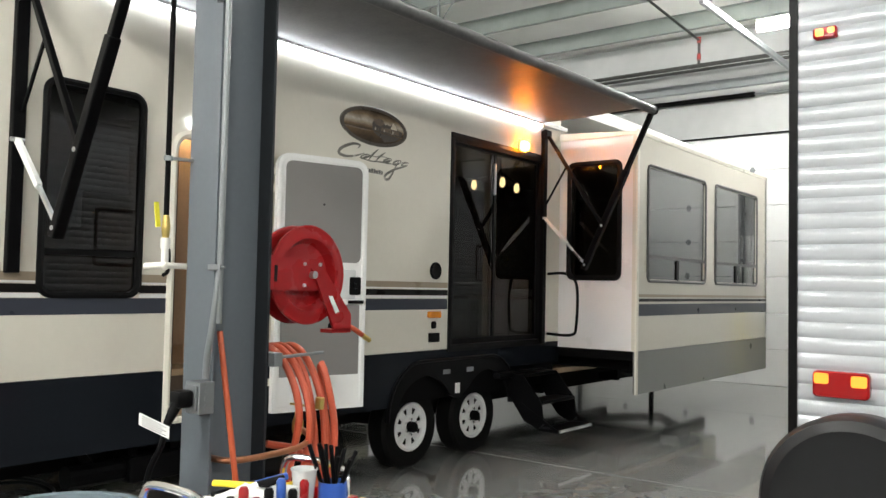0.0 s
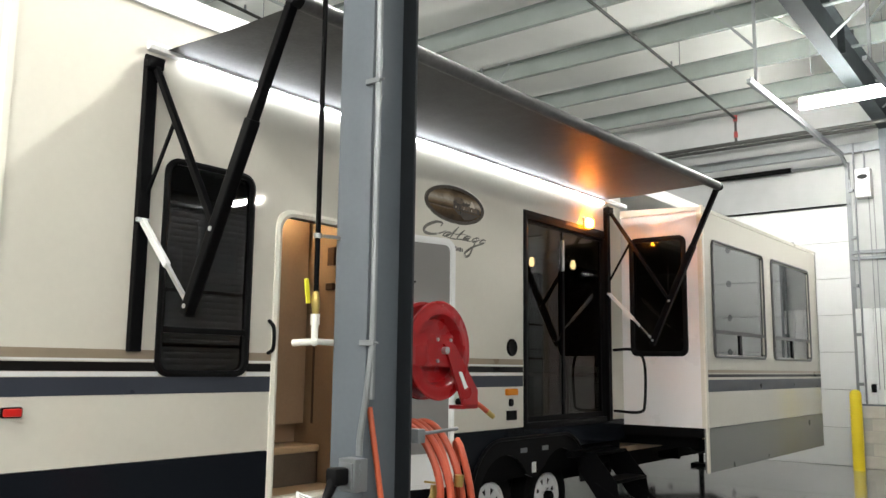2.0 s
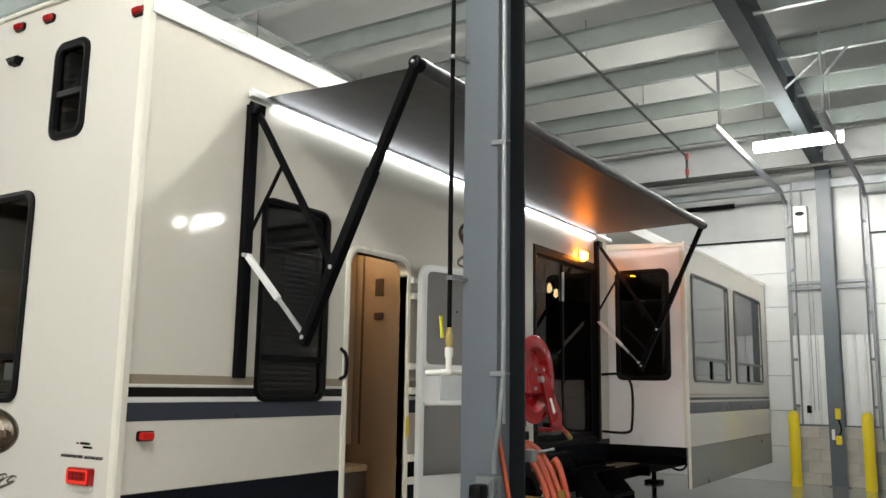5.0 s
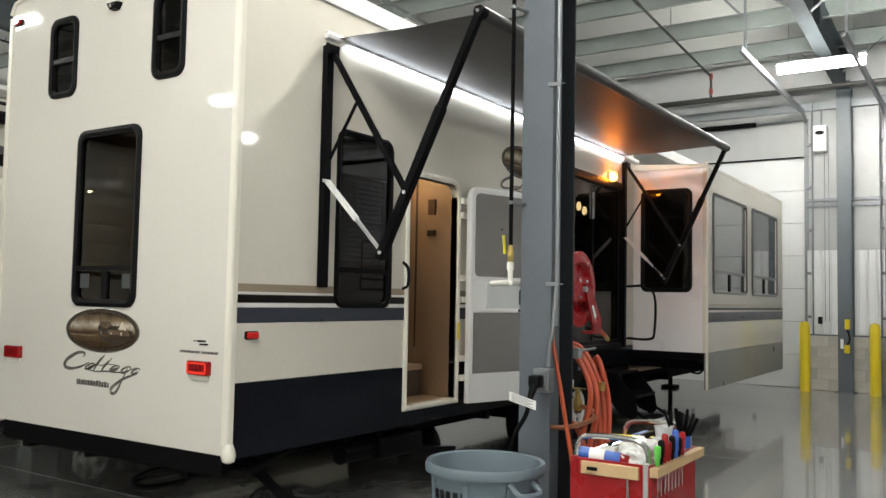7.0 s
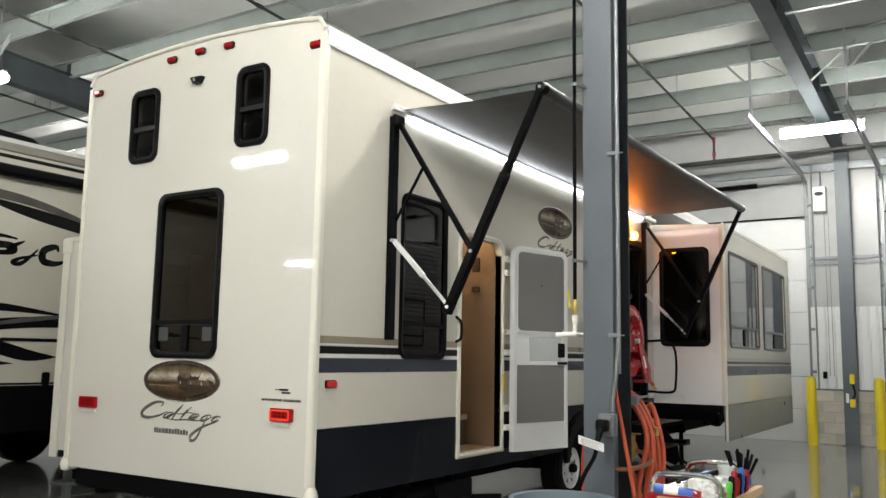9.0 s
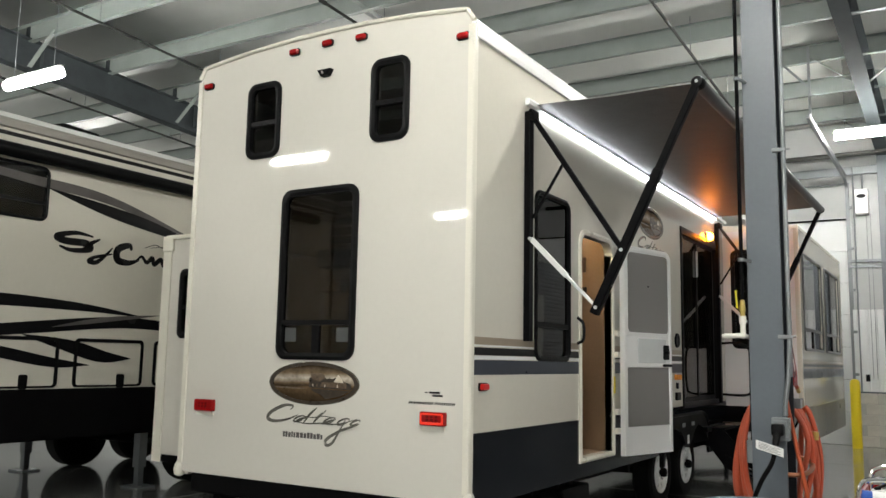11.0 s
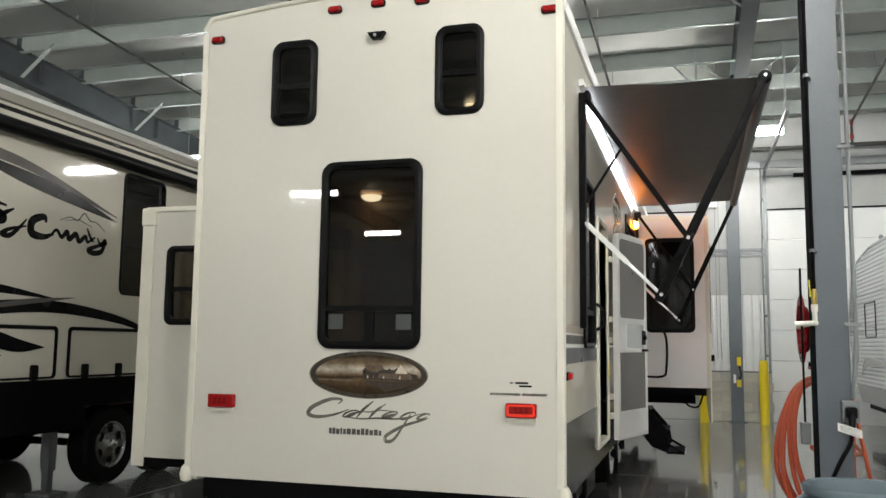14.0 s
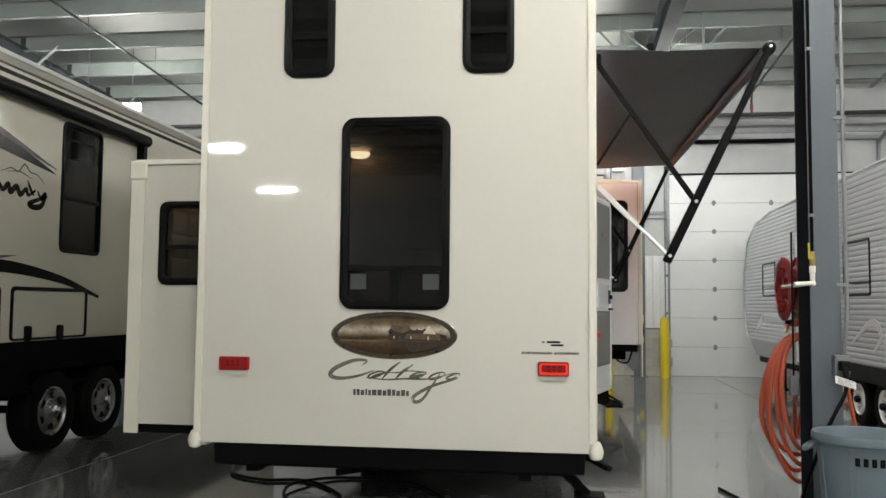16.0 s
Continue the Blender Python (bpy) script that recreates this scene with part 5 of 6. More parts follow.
for y in (AW0, AW1 - 0.05):
    ex, ez = roller((y - AW0) / (AW1 - AW0))
    low, out_ = Vector((-4.056, y - 0.022, 1.81)), Vector((ex, y - 0.012, ez))
    part("wall_rail", box(B(), RX + 0.001, RX + 0.045, y - 0.035, y + 0.035, 1.59 if y < 3 else 1.0, 3.2, 0.006), M_black_metal, aw)
    part("end_cap", lathe(B(), (ex, y - 0.04, ez), (0, 1, 0), [(0, 0.018), (0.004, 0.034), (0.02, 0.042), (0.06, 0.044), (0.06, 0.02)], 20), M_black, aw, smooth=True)
    part("cap_bolt", rod(B(), (ex, y - 0.05, ez), (ex, y - 0.038, ez), 0.01, 8), M_alu, aw)
    part("upper_arm", bar(B(), low + (out_ - low) * 0.55, out_, 0.05, 0.045, (1, 0, 0), 0.006), M_black_metal, aw)
    part("lower_arm", bar(B(), low - (out_ - low) * 0.03, low + (out_ - low) * 0.62, 0.062, 0.058, (1, 0, 0), 0.008), M_black_metal, aw)
    jt = low + (out_ - low) * 0.26
    tp = Vector((RX + 0.05, y + 0.012, 3.16))
    part("rafter_arm", bar(B(), tp, jt, 0.035, 0.032, (0, 1, 0), 0.004), M_black_metal, aw)
    mid = tp + (jt - tp) * 0.36
    part("brace", bar(B(), mid, (RX + 0.05, y + 0.01, 2.44), 0.018, 0.014, (0, 1, 0)), M_black_metal, aw)
    g0 = Vector((RX + 0.05, y - 0.01, 2.29))
    gs = part("gas_strut", bar(B(), g0, g0 + (low - g0) * 0.55, 0.034, 0.03, (0, 1, 0), 0.004), M_white, aw, "white gas strut")
    part("strut_rod", bar(B(), g0 + (low - g0) * 0.5, low, 0.022, 0.02, (0, 1, 0), 0.003), M_alu, gs)
    for p in (low, jt, g0, tp):
        part("pivot_bolt", rod(B(), p + Vector((0, -0.036, 0)), p + Vector((0, 0.036, 0)), 0.012, 10), M_alu, aw)
    bm = box(B(), RX + 0.04, RX + 0.08, y - 0.05, y + 0.05, 3.13, 3.2, 0.006)
    rod(bm, (RX + 0.06, y - 0.055, 3.19), (RX + 0.06, y + 0.055, 3.19), 0.016, 8)
    part("top_bracket", bm, M_black_metal, aw)


# ---- the column with its pipes, reel and hoses ----
CX0, CX1, CY0, CY1 = -3.11, -2.917, 2.2, 2.5
col = thing("steel_column", (-3.0, 2.35, 0), "blue-grey painted steel H column in the middle of the hall", "column", "", "structure")
CT = roof_z(2.35) - 0.78
bm = box(B(), CX0, CX1, CY0, CY0 + 0.014, 0.015, CT, 0.002)
box(bm, -3.009, -2.999, CY0 + 0.014, CY1 - 0.014, 0.015, CT)
part("column_shaft", bm, M_steel, col)
# takes the darker copy of the shaft's grey, with its shade painted in
part("back_flange", box(B(), CX0, CX1, CY1 - 0.014, CY1, 0.015, CT, 0.002), M_shaded_steel, col, "back flange, darkened for its shade")
part("base_plate", box(B(), CX0 - 0.06, CX1 + 0.06, CY0 - 0.06, CY1 + 0.06, 0, 0.015), M_steel, col)
for z in (1.56, 1.46):
    part("bolt", rod(B(), (CX1 - 0.05, CY0 + 0.016, z + 0.12), (CX1 - 0.05, CY0 + 0.03, z + 0.12), 0.011, 8), M_galv, col)

cd = thing("conduit", (-2.88, 2.17, 1.0), "galvanised electrical conduit and outlet box on the column", "conduit")
line = spline([(-2.882, 2.2, CT - 0.05), (-2.882, 2.2, 1.75), (-2.882, 2.195, 1.6), (-2.892, 2.18, 1.4), (-2.91, 2.17, 1.25), (-2.912, 2.168, 1.17)], 6)
part("tube", pipe(B(), line, 0.0135, 10), M_galv, cd, smooth=True)
for z in (1.625, 2.75, 3.9):
    bm = box(B(), -2.945, -2.866, 2.184, 2.2, z - 0.012, z + 0.012, 0.003)
    rod(bm, (-2.866, 2.195, z), (-2.845, 2.195, z), 0.005, 8)
    part("strap", bm, M_galv, cd)
jb = part("outlet_box", box(B(), -2.985, -2.89, 2.125, 2.199, 1.03, 1.16, 0.004), M_galv, cd)
bm = B()
for z in (1.06, 1.095, 1.13):
    rod(bm, (-2.89, 2.16, z), (-2.886, 2.16, z), 0.013, 12)
part("knockout", bm, M_galv, jb)
part("socket_face", box(B(), -2.975, -2.9, 2.116, 2.126, 1.045, 1.145, 0.003), M_galv, jb)
pg = thing("power_cord", (-2.96, 2.05, 0), "black power cord with a large plug and white paper tag", "cord")
bm = box(B(), -2.975, -2.91, 2.04, 2.116, 1.06, 1.13, 0.014)
rod(bm, (-2.943, 2.06, 1.08), (-2.95, 2.02, 1.0), 0.024, 12, 0.016)
part("plug", bm, M_black, pg, smooth=True)
bm = pipe(B(), spline([(-2.95, 2.02, 1.01), (-2.965, 2.01, 0.92), (-3.03, 2.0, 0.8), (-3.1, 2.03, 0.62), (-3.17, 2.12, 0.35), (-3.22, 2.3, 0.06), (-3.3, 2.6, 0.014), (-3.5, 3.4, 0.013)], 6), 0.013, 8)
part("cable", bm, M_black, pg, smooth=True)
T = lambda u, v, n: (-2.915 + u * 0.92, 1.995 + u * 0.3 - n, 0.985 + v - 0.3 * u)
bm = prism(B(), T, rect(-0.135, 0.015, -0.03, 0.018), 0, 0.0015)
tg = part("tag", bm, M_paper, pg, "white paper tag")
bm = B()
for k in range(5):
    prism(bm, T, rect(-0.12, 0.0 - 0.02 * (k % 2), 0.008 - 0.008 * k, 0.0105 - 0.008 * k), 0.0015, 0.002)
part("tag_lines", bm, M_decal_grey, tg)

ap = thing("air_pipe", (-3.15, 2.19, 1.8), "black iron air pipe with yellow-handled valve beside the column", "pipe")
part("drop_pipe", rod(B(), (-3.122, 2.1, 1.84), (-3.122, 2.1, CT + 0.2), 0.0115, 12), M_chassis, ap, smooth=True)
for z in (2.08, 3.2, 4.3):
    bm = lathe(B(), (-3.122, 2.1, z - 0.01), (0, 0, 1), [(0, 0.012), (0, 0.019), (0.02, 0.019), (0.02, 0.012)], 14)
    bar(bm, (-3.11, 2.112, z), (CX0 + 0.02, 2.199, z), 0.02, 0.012)
    part("pipe_clamp", bm, M_galv, ap)
bm = lathe(B(), (-3.122, 2.1, 1.74), (0, 0, 1), [(0, 0.012), (0.02, 0.016), (0.05, 0.019), (0.08, 0.015), (0.1, 0.0125)], 14)
vb = part("valve", bm, M_brass, ap, "brass ball valve", True)
part("valve_lever", bar(B(), (-3.147, 2.08, 1.79), (-3.152, 2.07, 1.895), 0.022, 0.008, (1, 0, 0), 0.002), material("yellow_lever", (0.8, 0.75, 0.05, 1), 0.4), vb, "yellow lever")
bm = rod(B(), (-3.122, 2.1, 1.745), (-3.122, 2.1, 1.64), 0.015, 14)
rod(bm, (-3.122, 2.1, 1.745), (-3.122, 2.1, 1.7), 0.02, 14)
bmesh.ops.create_uvsphere(bm, u_segments=14, v_segments=10, radius=0.02, matrix=Matrix.Translation((-3.122, 2.1, 1.63)))
rod(bm, (-3.122, 2.1, 1.63), (-3.24, 2.09, 1.625), 0.015, 14)
rod(bm, (-3.122, 2.1, 1.63), (-3.15, 2.74, 1.62), 0.013, 12)
part("plastic_elbow", bm, M_pvc, ap, "white plastic elbow", True)
bm = pipe(B(), [(-3.16, 2.45, 2.0), (-3.16, 2.45, 1.0)], 0.007, 8)
part("control_cord", bm, M_black, ap)
part("pendant", box(B(), -3.19, -3.13, 2.425, 2.475, 0.86, 1.0, 0.008), M_galv, ap, "grey metal pull box")

# hose reel
RC = Vector((-3.098, 2.82, 1.608))
hr = thing("hose_reel", (RC.x, RC.y, RC.z), "red enamelled steel hose reel bolted behind the column", "hose reel")
for s, lab in ((0.07, "near"), (-0.02, "far")):
    prof = [(-0.034, 0.07), (-0.034, 0.155), (0.008, 0.178), (0.006, 0.205), (-0.004, 0.222), (-0.002, 0.236), (0.008, 0.238), (0.012, 0.232), (0.01, 0.216), (0.018, 0.2), (0.016, 0.174), (-0.026, 0.15), (-0.026, 0.07)]
    part("flange", lathe(B(), RC + Vector((s, 0, 0)), (1 if s > 0 else -1, 0, 0), prof + prof[:1], 44), M_red, hr, smooth=True)
part("drum", rod(B(), RC + Vector((-0.01, 0, 0)), RC + Vector((0.045, 0, 0)), 0.12, 28), M_red, hr, smooth=True)
bm = B()
PR = lambda u, v, n: (RC.x + 0.095 + n, RC.y + u, RC.z + v)
prism(bm, PR, rr(-0.31, 0.075, -0.075, 0.075, 0.012), -0.006, 0.006)
part("mounting_arm", bm, M_red, hr)
bm = B()
prism(bm, PR, [(-0.01, 0.03), (0.07, 0.03), (0.26, -0.19), (0.26, -0.27), (0.15, -0.27)], 0.006, 0.02)
prism(bm, PR, rect(0.13, 0.26, -0.28, -0.262), -0.06, 0.02)
part("guide_arm", bm, M_red, hr)
part("hose_guide", rod(B(), PR(0.2, -0.25, -0.06), PR(0.2, -0.25, 0.0), 0.02, 10), M_black, hr)
part("axle_nut", rod(B(), PR(0, 0, 0), PR(0, 0, 0.03), 0.018, 12), M_alu, hr)
for u, v in ((-0.05, 0.05), (0.05, 0.05), (-0.05, -0.05), (0.05, -0.05)):
    part("bolt", rod(B(), PR(u, v, 0.004), PR(u, v, 0.014), 0.009, 8), M_alu, hr)
part("maker_plate", prism(B(), PR, rect(-0.26, -0.215, -0.035, 0.04), 0.006, 0.008), M_black, hr)
part("warning_sticker", prism(B(), PR, [(0.1, -0.1), (0.125, -0.1), (0.175, -0.175), (0.15, -0.185)], 0.0202, 0.0215), M_paper, hr)
part("hose_end", pipe(B(), spline([PR(0.22, -0.24, -0.02), PR(0.3, -0.26, -0.01), PR(0.37, -0.3, 0.0)], 5), 0.013, 10), M_hose, hr, smooth=True)
part("brass_fitting", pipe(B(), [PR(0.365, -0.297, 0), PR(0.4, -0.316, 0.0), PR(0.42, -0.326, 0.0)], 0.014, 8), M_brass, hr, smooth=True)
part("bracket", box(B(), CX0 + 0.05, CX1 - 0.002, CY1 + 0.001, CY1 + 0.02, 1.54, 1.69), M_red, hr)
part("bracket_arm", box(B(), RC.x + 0.088, RC.x + 0.1, CY1 + 0.02, CY1 + 0.06, 1.54, 1.69), M_red, hr)

# hose hook and coil
hk = thing("hose_hook", (-3.0, 2.6, 1.22), "galvanised channel hook on the column", "hook")
bm = box(B(), -3.1, -2.88, CY1 + 0.001, CY1 + 0.05, 1.2, 1.26, 0.003)
rod(bm, (-2.92, CY1 + 0.03, 1.235), (-2.92, CY1 + 0.33, 1.245), 0.008, 10)
rod(bm, (-3.06, CY1 + 0.03, 1.235), (-3.06, CY1 + 0.33, 1.245), 0.008, 10)
part("hook_body", bm, M_galv, hk)
hc = thing("air_hose", (-3.0, 2.8, 0.7), "coiled orange rubber air hose hanging behind the column", "hose")
pts = []
rs = random.Random(11)
for k in range(5):
    w, dep, yo = 0.17 + 0.022 * k, 0.4 + 0.06 * ((k * 2) % 5) / 2, CY1 + 0.06 + 0.045 * k
    for i in range(10):
        a = math.pi / 2 + 2 * math.pi * i / 10
        r = w * (1 + 0.08 * rs.uniform(-1, 1))
        pts.append((-3.06 + 0.02 * rs.uniform(-1, 1) + r * math.cos(a), yo + 0.045 * i / 10 + 0.05 * math.cos(a), 1.275 - dep + dep * math.sin(a)))
pts += [(-3.0, CY1 + 0.5, 0.5), (-3.05, CY1 + 0.35, 0.75), (-3.1, CY1 + 0.16, 0.82)]
part("coil", pipe(B(), spline(pts, 6), 0.017, 10), M_hose, hc, smooth=True)
part("coupling", rod(B(), (-2.84, CY1 + 0.24, 1.0), (-2.835, CY1 + 0.24, 1.05), 0.021, 10), M_brass, hc)
cp = thing("copper_pipe", (-3.0, 2.55, 0.85), "copper air pipe with a brass valve on the column", "pipe")
bm = pipe(B(), spline([(-3.0, CY0 + 0.05, 0.83), (-2.86, CY0 + 0.1, 0.83), (-2.84, CY1 + 0.1, 0.84), (-2.88, CY1 + 0.22, 0.87), (-3.0, CY1 + 0.26, 0.9)], 6), 0.014, 10)
part("tube", bm, M_copper, cp, smooth=True)
bm = lathe(B(), (-3.0, CY1 + 0.26, 0.86), (0, 0, 1), [(0, 0.018), (0.02, 0.028), (0.06, 0.028), (0.09, 0.016), (0.13, 0.014)], 12)
bar(bm, (-3.05, CY1 + 0.26, 1.0), (-2.95, CY1 + 0.26, 1.0), 0.016, 0.008)
part("valve", bm, M_brass, cp, smooth=True)
bs = thing("broom_handle", (-2.8, 2.1, 0), "orange fibreglass tool handle leaning on the column", "handle")
part("stick", rod(B(), (-2.7, 2.3, 0.0), (-2.94, 2.253, 1.36), 0.0125, 12), material("orange_fibreglass", (0.45, 0.085, 0.03, 1), 0.4), bs, smooth=True)

for o in (col, cd, pg, ap, hr, hk, hc, cp, bs):
    o.location += Vector((-0.02, 0.025, 0))

# ---- the bin ----
earlier = set(bpy.data.objects)
bx, by = -3.04, 1.74
tb = thing("rubbish_bin", (bx, by, 0), "large round blue-grey plastic rubbish bin without a lid", "bin")
part("body", lathe(B(), (bx, by, 0), (0, 0, 1), [(0.0, 0.215), (0.02, 0.225), (0.3, 0.245), (0.62, 0.268), (0.655, 0.272), (0.66, 0.298), (0.69, 0.3), (0.705, 0.292), (0.7, 0.272), (0.66, 0.262), (0.3, 0.236), (0.03, 0.215), (0.03, 0.0)], 48), M_grey_bin, tb, smooth=True)
for a in range(8):
    q = radians(45 * a + 10)
    part("rib", bar(B(), (bx + 0.225 * math.cos(q), by + 0.225 * math.sin(q), 0.03), (bx + 0.272 * math.cos(q), by + 0.272 * math.sin(q), 0.64), 0.03, 0.014, (math.cos(q), math.sin(q), 0), 0.004), M_grey_bin, tb)
for q in (radians(-20), radians(160)):
    bm = pipe(B(), spline([(bx + 0.27 * math.cos(q + 0.25), by + 0.27 * math.sin(q + 0.25), 0.64), (bx + 0.33 * math.cos(q + 0.18), by + 0.33 * math.sin(q + 0.18), 0.6), (bx + 0.335 * math.cos(q - 0.18), by + 0.335 * math.sin(q - 0.18), 0.6), (bx + 0.27 * math.cos(q - 0.25), by + 0.27 * math.sin(q - 0.25), 0.64)], 6), 0.016, 8)
    part("grip", bm, M_grey_bin, tb, smooth=True)
bm = B()
for k in range(5):   # dark maker's mark, as plain bars
    q = radians(-118 + 9 * k)
    c = Vector((bx + 0.268 * math.cos(q), by + 0.268 * math.sin(q), 0.575))
    n = Vector((math.cos(q), math.sin(q), 0.08))
    bar(bm, c - Vector((0, 0, 0.022)) + n * 0.002, c + Vector((0, 0, 0.022)) + n * 0.0045, 0.026, 0.004, n)
part("mark", bm, M_decal_dark, tb)

# ---- the tool cart ----
tx0, tx1, ty0, ty1, tz = -2.575, -2.19, 1.72, 2.38, 0.78
tc_ = thing("tool_cart", ((tx0 + tx1) / 2, (ty0 + ty1) / 2, 0), "red steel tool cart crowded with tools, with pale wooden tool rails", "tool cart")
bm = B()
box(bm, tx0, tx1, ty0, ty0 + 0.012, 0.14, tz, 0.003)
box(bm, tx0, tx1, ty1 - 0.012, ty1, 0.14, tz, 0.003)
box(bm, tx0, tx0 + 0.012, ty0 + 0.012, ty1 - 0.012, 0.14, tz)
box(bm, tx1 - 0.012, tx1, ty0 + 0.012, ty1 - 0.012, 0.14, tz)
box(bm, tx0 + 0.012, tx1 - 0.012, ty0 + 0.012, ty1 - 0.012, 0.66, 0.675)
box(bm, tx0 + 0.012, tx1 - 0.012, ty0 + 0.012, ty1 - 0.012, 0.14, 0.155)
part("body", bm, M_red, tc_)
part("wood_rail", box(B(), tx0 + 0.06, tx1 - 0.05, ty0 - 0.02, ty0 - 0.001, tz - 0.065, tz - 0.01, 0.004), M_maple, tc_, "pale wooden rail")
part("wood_rail", box(B(), tx1 + 0.001, tx1 + 0.04, ty0 - 0.02, ty1 + 0.02, tz - 0.045, tz - 0.005, 0.004), M_maple, tc_, "pale wooden rail with tool holes")
for x in (tx0 + 0.012, tx1 - 0.035):
    part("corner_post", box(B(), x, x + 0.025, ty0 - 0.004, ty0 + 0.02, 0.12, tz + 0.005, 0.002), M_red if x < -2.4 else M_alu, tc_)
for y, n in ((ty0 + 0.03, "handle"), (ty1 - 0.03, "handle")):
    bm = pipe(B(), spline([(tx0 + 0.02, y, tz - 0.02), (tx0 + 0.03, y, tz + 0.06), (tx0 + 0.09, y, tz + 0.095), (tx1 - 0.09, y, tz + 0.095), (tx1 - 0.03, y, tz + 0.06), (tx1 - 0.02, y, tz - 0.02)], 6), 0.013, 10)
    part("handle", bm, M_chrome, tc_, "bent chrome handle", True)
for x in (tx0 + 0.05, tx1 - 0.05):
    for y in (ty0 + 0.06, ty1 - 0.06):
        bm = rod(B(), (x - 0.015, y, 0.055), (x + 0.015, y, 0.055), 0.055, 18)
        ca = part("caster", bm, M_rubber, tc_)
        part("fork", box(B(), x - 0.022, x + 0.022, y - 0.02, y + 0.02, 0.07, 0.138, 0.004), M_galv, ca)
part("paper_label", box(B(), -2.4, -2.33, ty0 - 0.003, ty0 - 0.001, 0.58, 0.62), M_paper, tc_)
part("key_ring", rod(B(), (-2.29, ty0 - 0.025, 0.72), (-2.285, ty0 - 0.025, 0.62), 0.006, 8), M_chrome, tc_)
part("clip", box(B(), -2.48, -2.43, ty0 - 0.034, ty0 - 0.02, 0.735, 0.75, 0.004), M_black, tc_)


def screwdriver(x, y, mat, name="screwdriver", lab="", tall=0.1):
    t = thing(name, (x, y, tz), lab, "screwdriver", "tools in the cart rail")
    z = tz - 0.005
    part("grip", lathe(B(), (x, y, z + 0.002), (0, 0, 1), [(0, 0.006), (0.012, 0.012), (0.03, 0.011), (0.04, 0.015), (tall - 0.01, 0.016), (tall, 0.01)], 10), mat, t, smooth=True)
    part("shaft", rod(B(), (x, y, z + 0.002), (x, y, z - 0.13), 0.0035, 8), M_chrome, t)


for k, (m, lab) in enumerate(((M_green, "green"), (M_black, "black"), (M_red, "red"), (M_red, "dark red"), (M_black, "black"), (M_blue, "blue"), (M_black, "black"), (M_red, "red"))):
    screwdriver(tx1 + 0.02, ty0 + 0.03 + 0.05 * k, m, lab=lab + " handled screwdriver standing in the wooden cart rail", tall=0.085 + 0.02 * (k % 3))
sc_ = thing("spray_can", (-2.45, 1.79, 0.72), "blue and white spray can with red cap lying on the cart", "spray can")
part("can", rod(B(), (-2.545, 1.77, 0.79), (-2.36, 1.8, 0.775), 0.032, 20), M_blue, sc_, smooth=True)
part("label_band", rod(B(), (-2.50, 1.7773, 0.7863), (-2.43, 1.7887, 0.781), 0.0328, 20), M_paper, sc_, smooth=True)
part("cap", rod(B(), (-2.36, 1.8, 0.775), (-2.32, 1.806, 0.772), 0.03, 18, 0.024), M_red, sc_, "red cap", True)
part("rest", box(B(), -2.52, -2.36, 1.76, 1.81, 0.675, 0.745), M_cloth, sc_)


def crumple(name, c, size, seed, lab):
    bm = B()
    bmesh.ops.create_icosphere(bm, subdivisions=4, radius=1)
    for v in bm.verts:
        d = 1 + 0.45 * noise.noise(v.co * 2.2 + Vector((seed, 0, 0))) + 0.2 * noise.noise(v.co * 5.5 + Vector((0, seed, 0)))
        v.co = Vector(c) + Vector((v.co.x * size[0] * d, v.co.y * size[1] * d, max(-0.6, v.co.z) * size[2] * d))
    return solo(name, bm, M_cloth, lab, "cloth", smooth=True)


crumple("rag", (-2.35, 2.0, 0.77), (0.1, 0.12, 0.075), 3, "crumpled white rags piled in the cart")
crumple("rag", (-2.33, 1.84, 0.75), (0.08, 0.06, 0.06), 7, "crumpled white rag beside the spray can")
for x, y, h in ((-2.3, 2.22, 0.14), (-2.27, 2.1, 0.1)):
    cu_ = thing("plastic_cup", (x, y, 0.74), "clear plastic cup standing among the tools", "cup", "plastic cups")
    part("cup", lathe(B(), (x, y, 0.742), (0, 0, 1), [(0, 0.03), (h, 0.045), (h, 0.048), (h - 0.005, 0.048), (h - 0.006, 0.043), (0.005, 0.028), (0.005, 0.0)], 24), M_clear, cu_, smooth=True)
    part("stand", box(B(), x - 0.04, x + 0.04, y - 0.04, y + 0.04, 0.676, 0.741), M_red, cu_)
tin = thing("tin", (-2.24, 2.3, 0.68), "blue tin holding pliers and cutters", "tin")
part("can", lathe(B(), (-2.24, 2.3, 0.676), (0, 0, 1), [(0, 0.05), (0.16, 0.05), (0.16, 0.047), (0.01, 0.047), (0.01, 0)], 24), M_blue, tin, smooth=True)
part("band", lathe(B(), (-2.24, 2.3, 0.75), (0, 0, 1), [(0, 0.0505), (0.03, 0.0505), (0.03, 0.05), (0, 0.05), (0, 0.0505)], 24), M_paper, tin)
for k in range(5):
    a = 1.3 * k
    px, py = -2.24 + 0.025 * math.cos(a), 2.3 + 0.025 * math.sin(a)
    pl_ = thing("pliers", (px, py, 0.7), "black handled pliers standing in the blue tin", "pliers", "tools in the tin")
    for s in (-0.012, 0.012):
        part("grip", pipe(B(), spline([(px, py, 0.72), (px + s, py + s * 0.5, 0.82), (px + 2.4 * s + 0.03 * math.cos(a), py + 0.05 * math.sin(a), 0.92 + 0.012 * k)], 4), 0.008, 8), M_black if k % 2 else M_chassis, pl_, smooth=True)
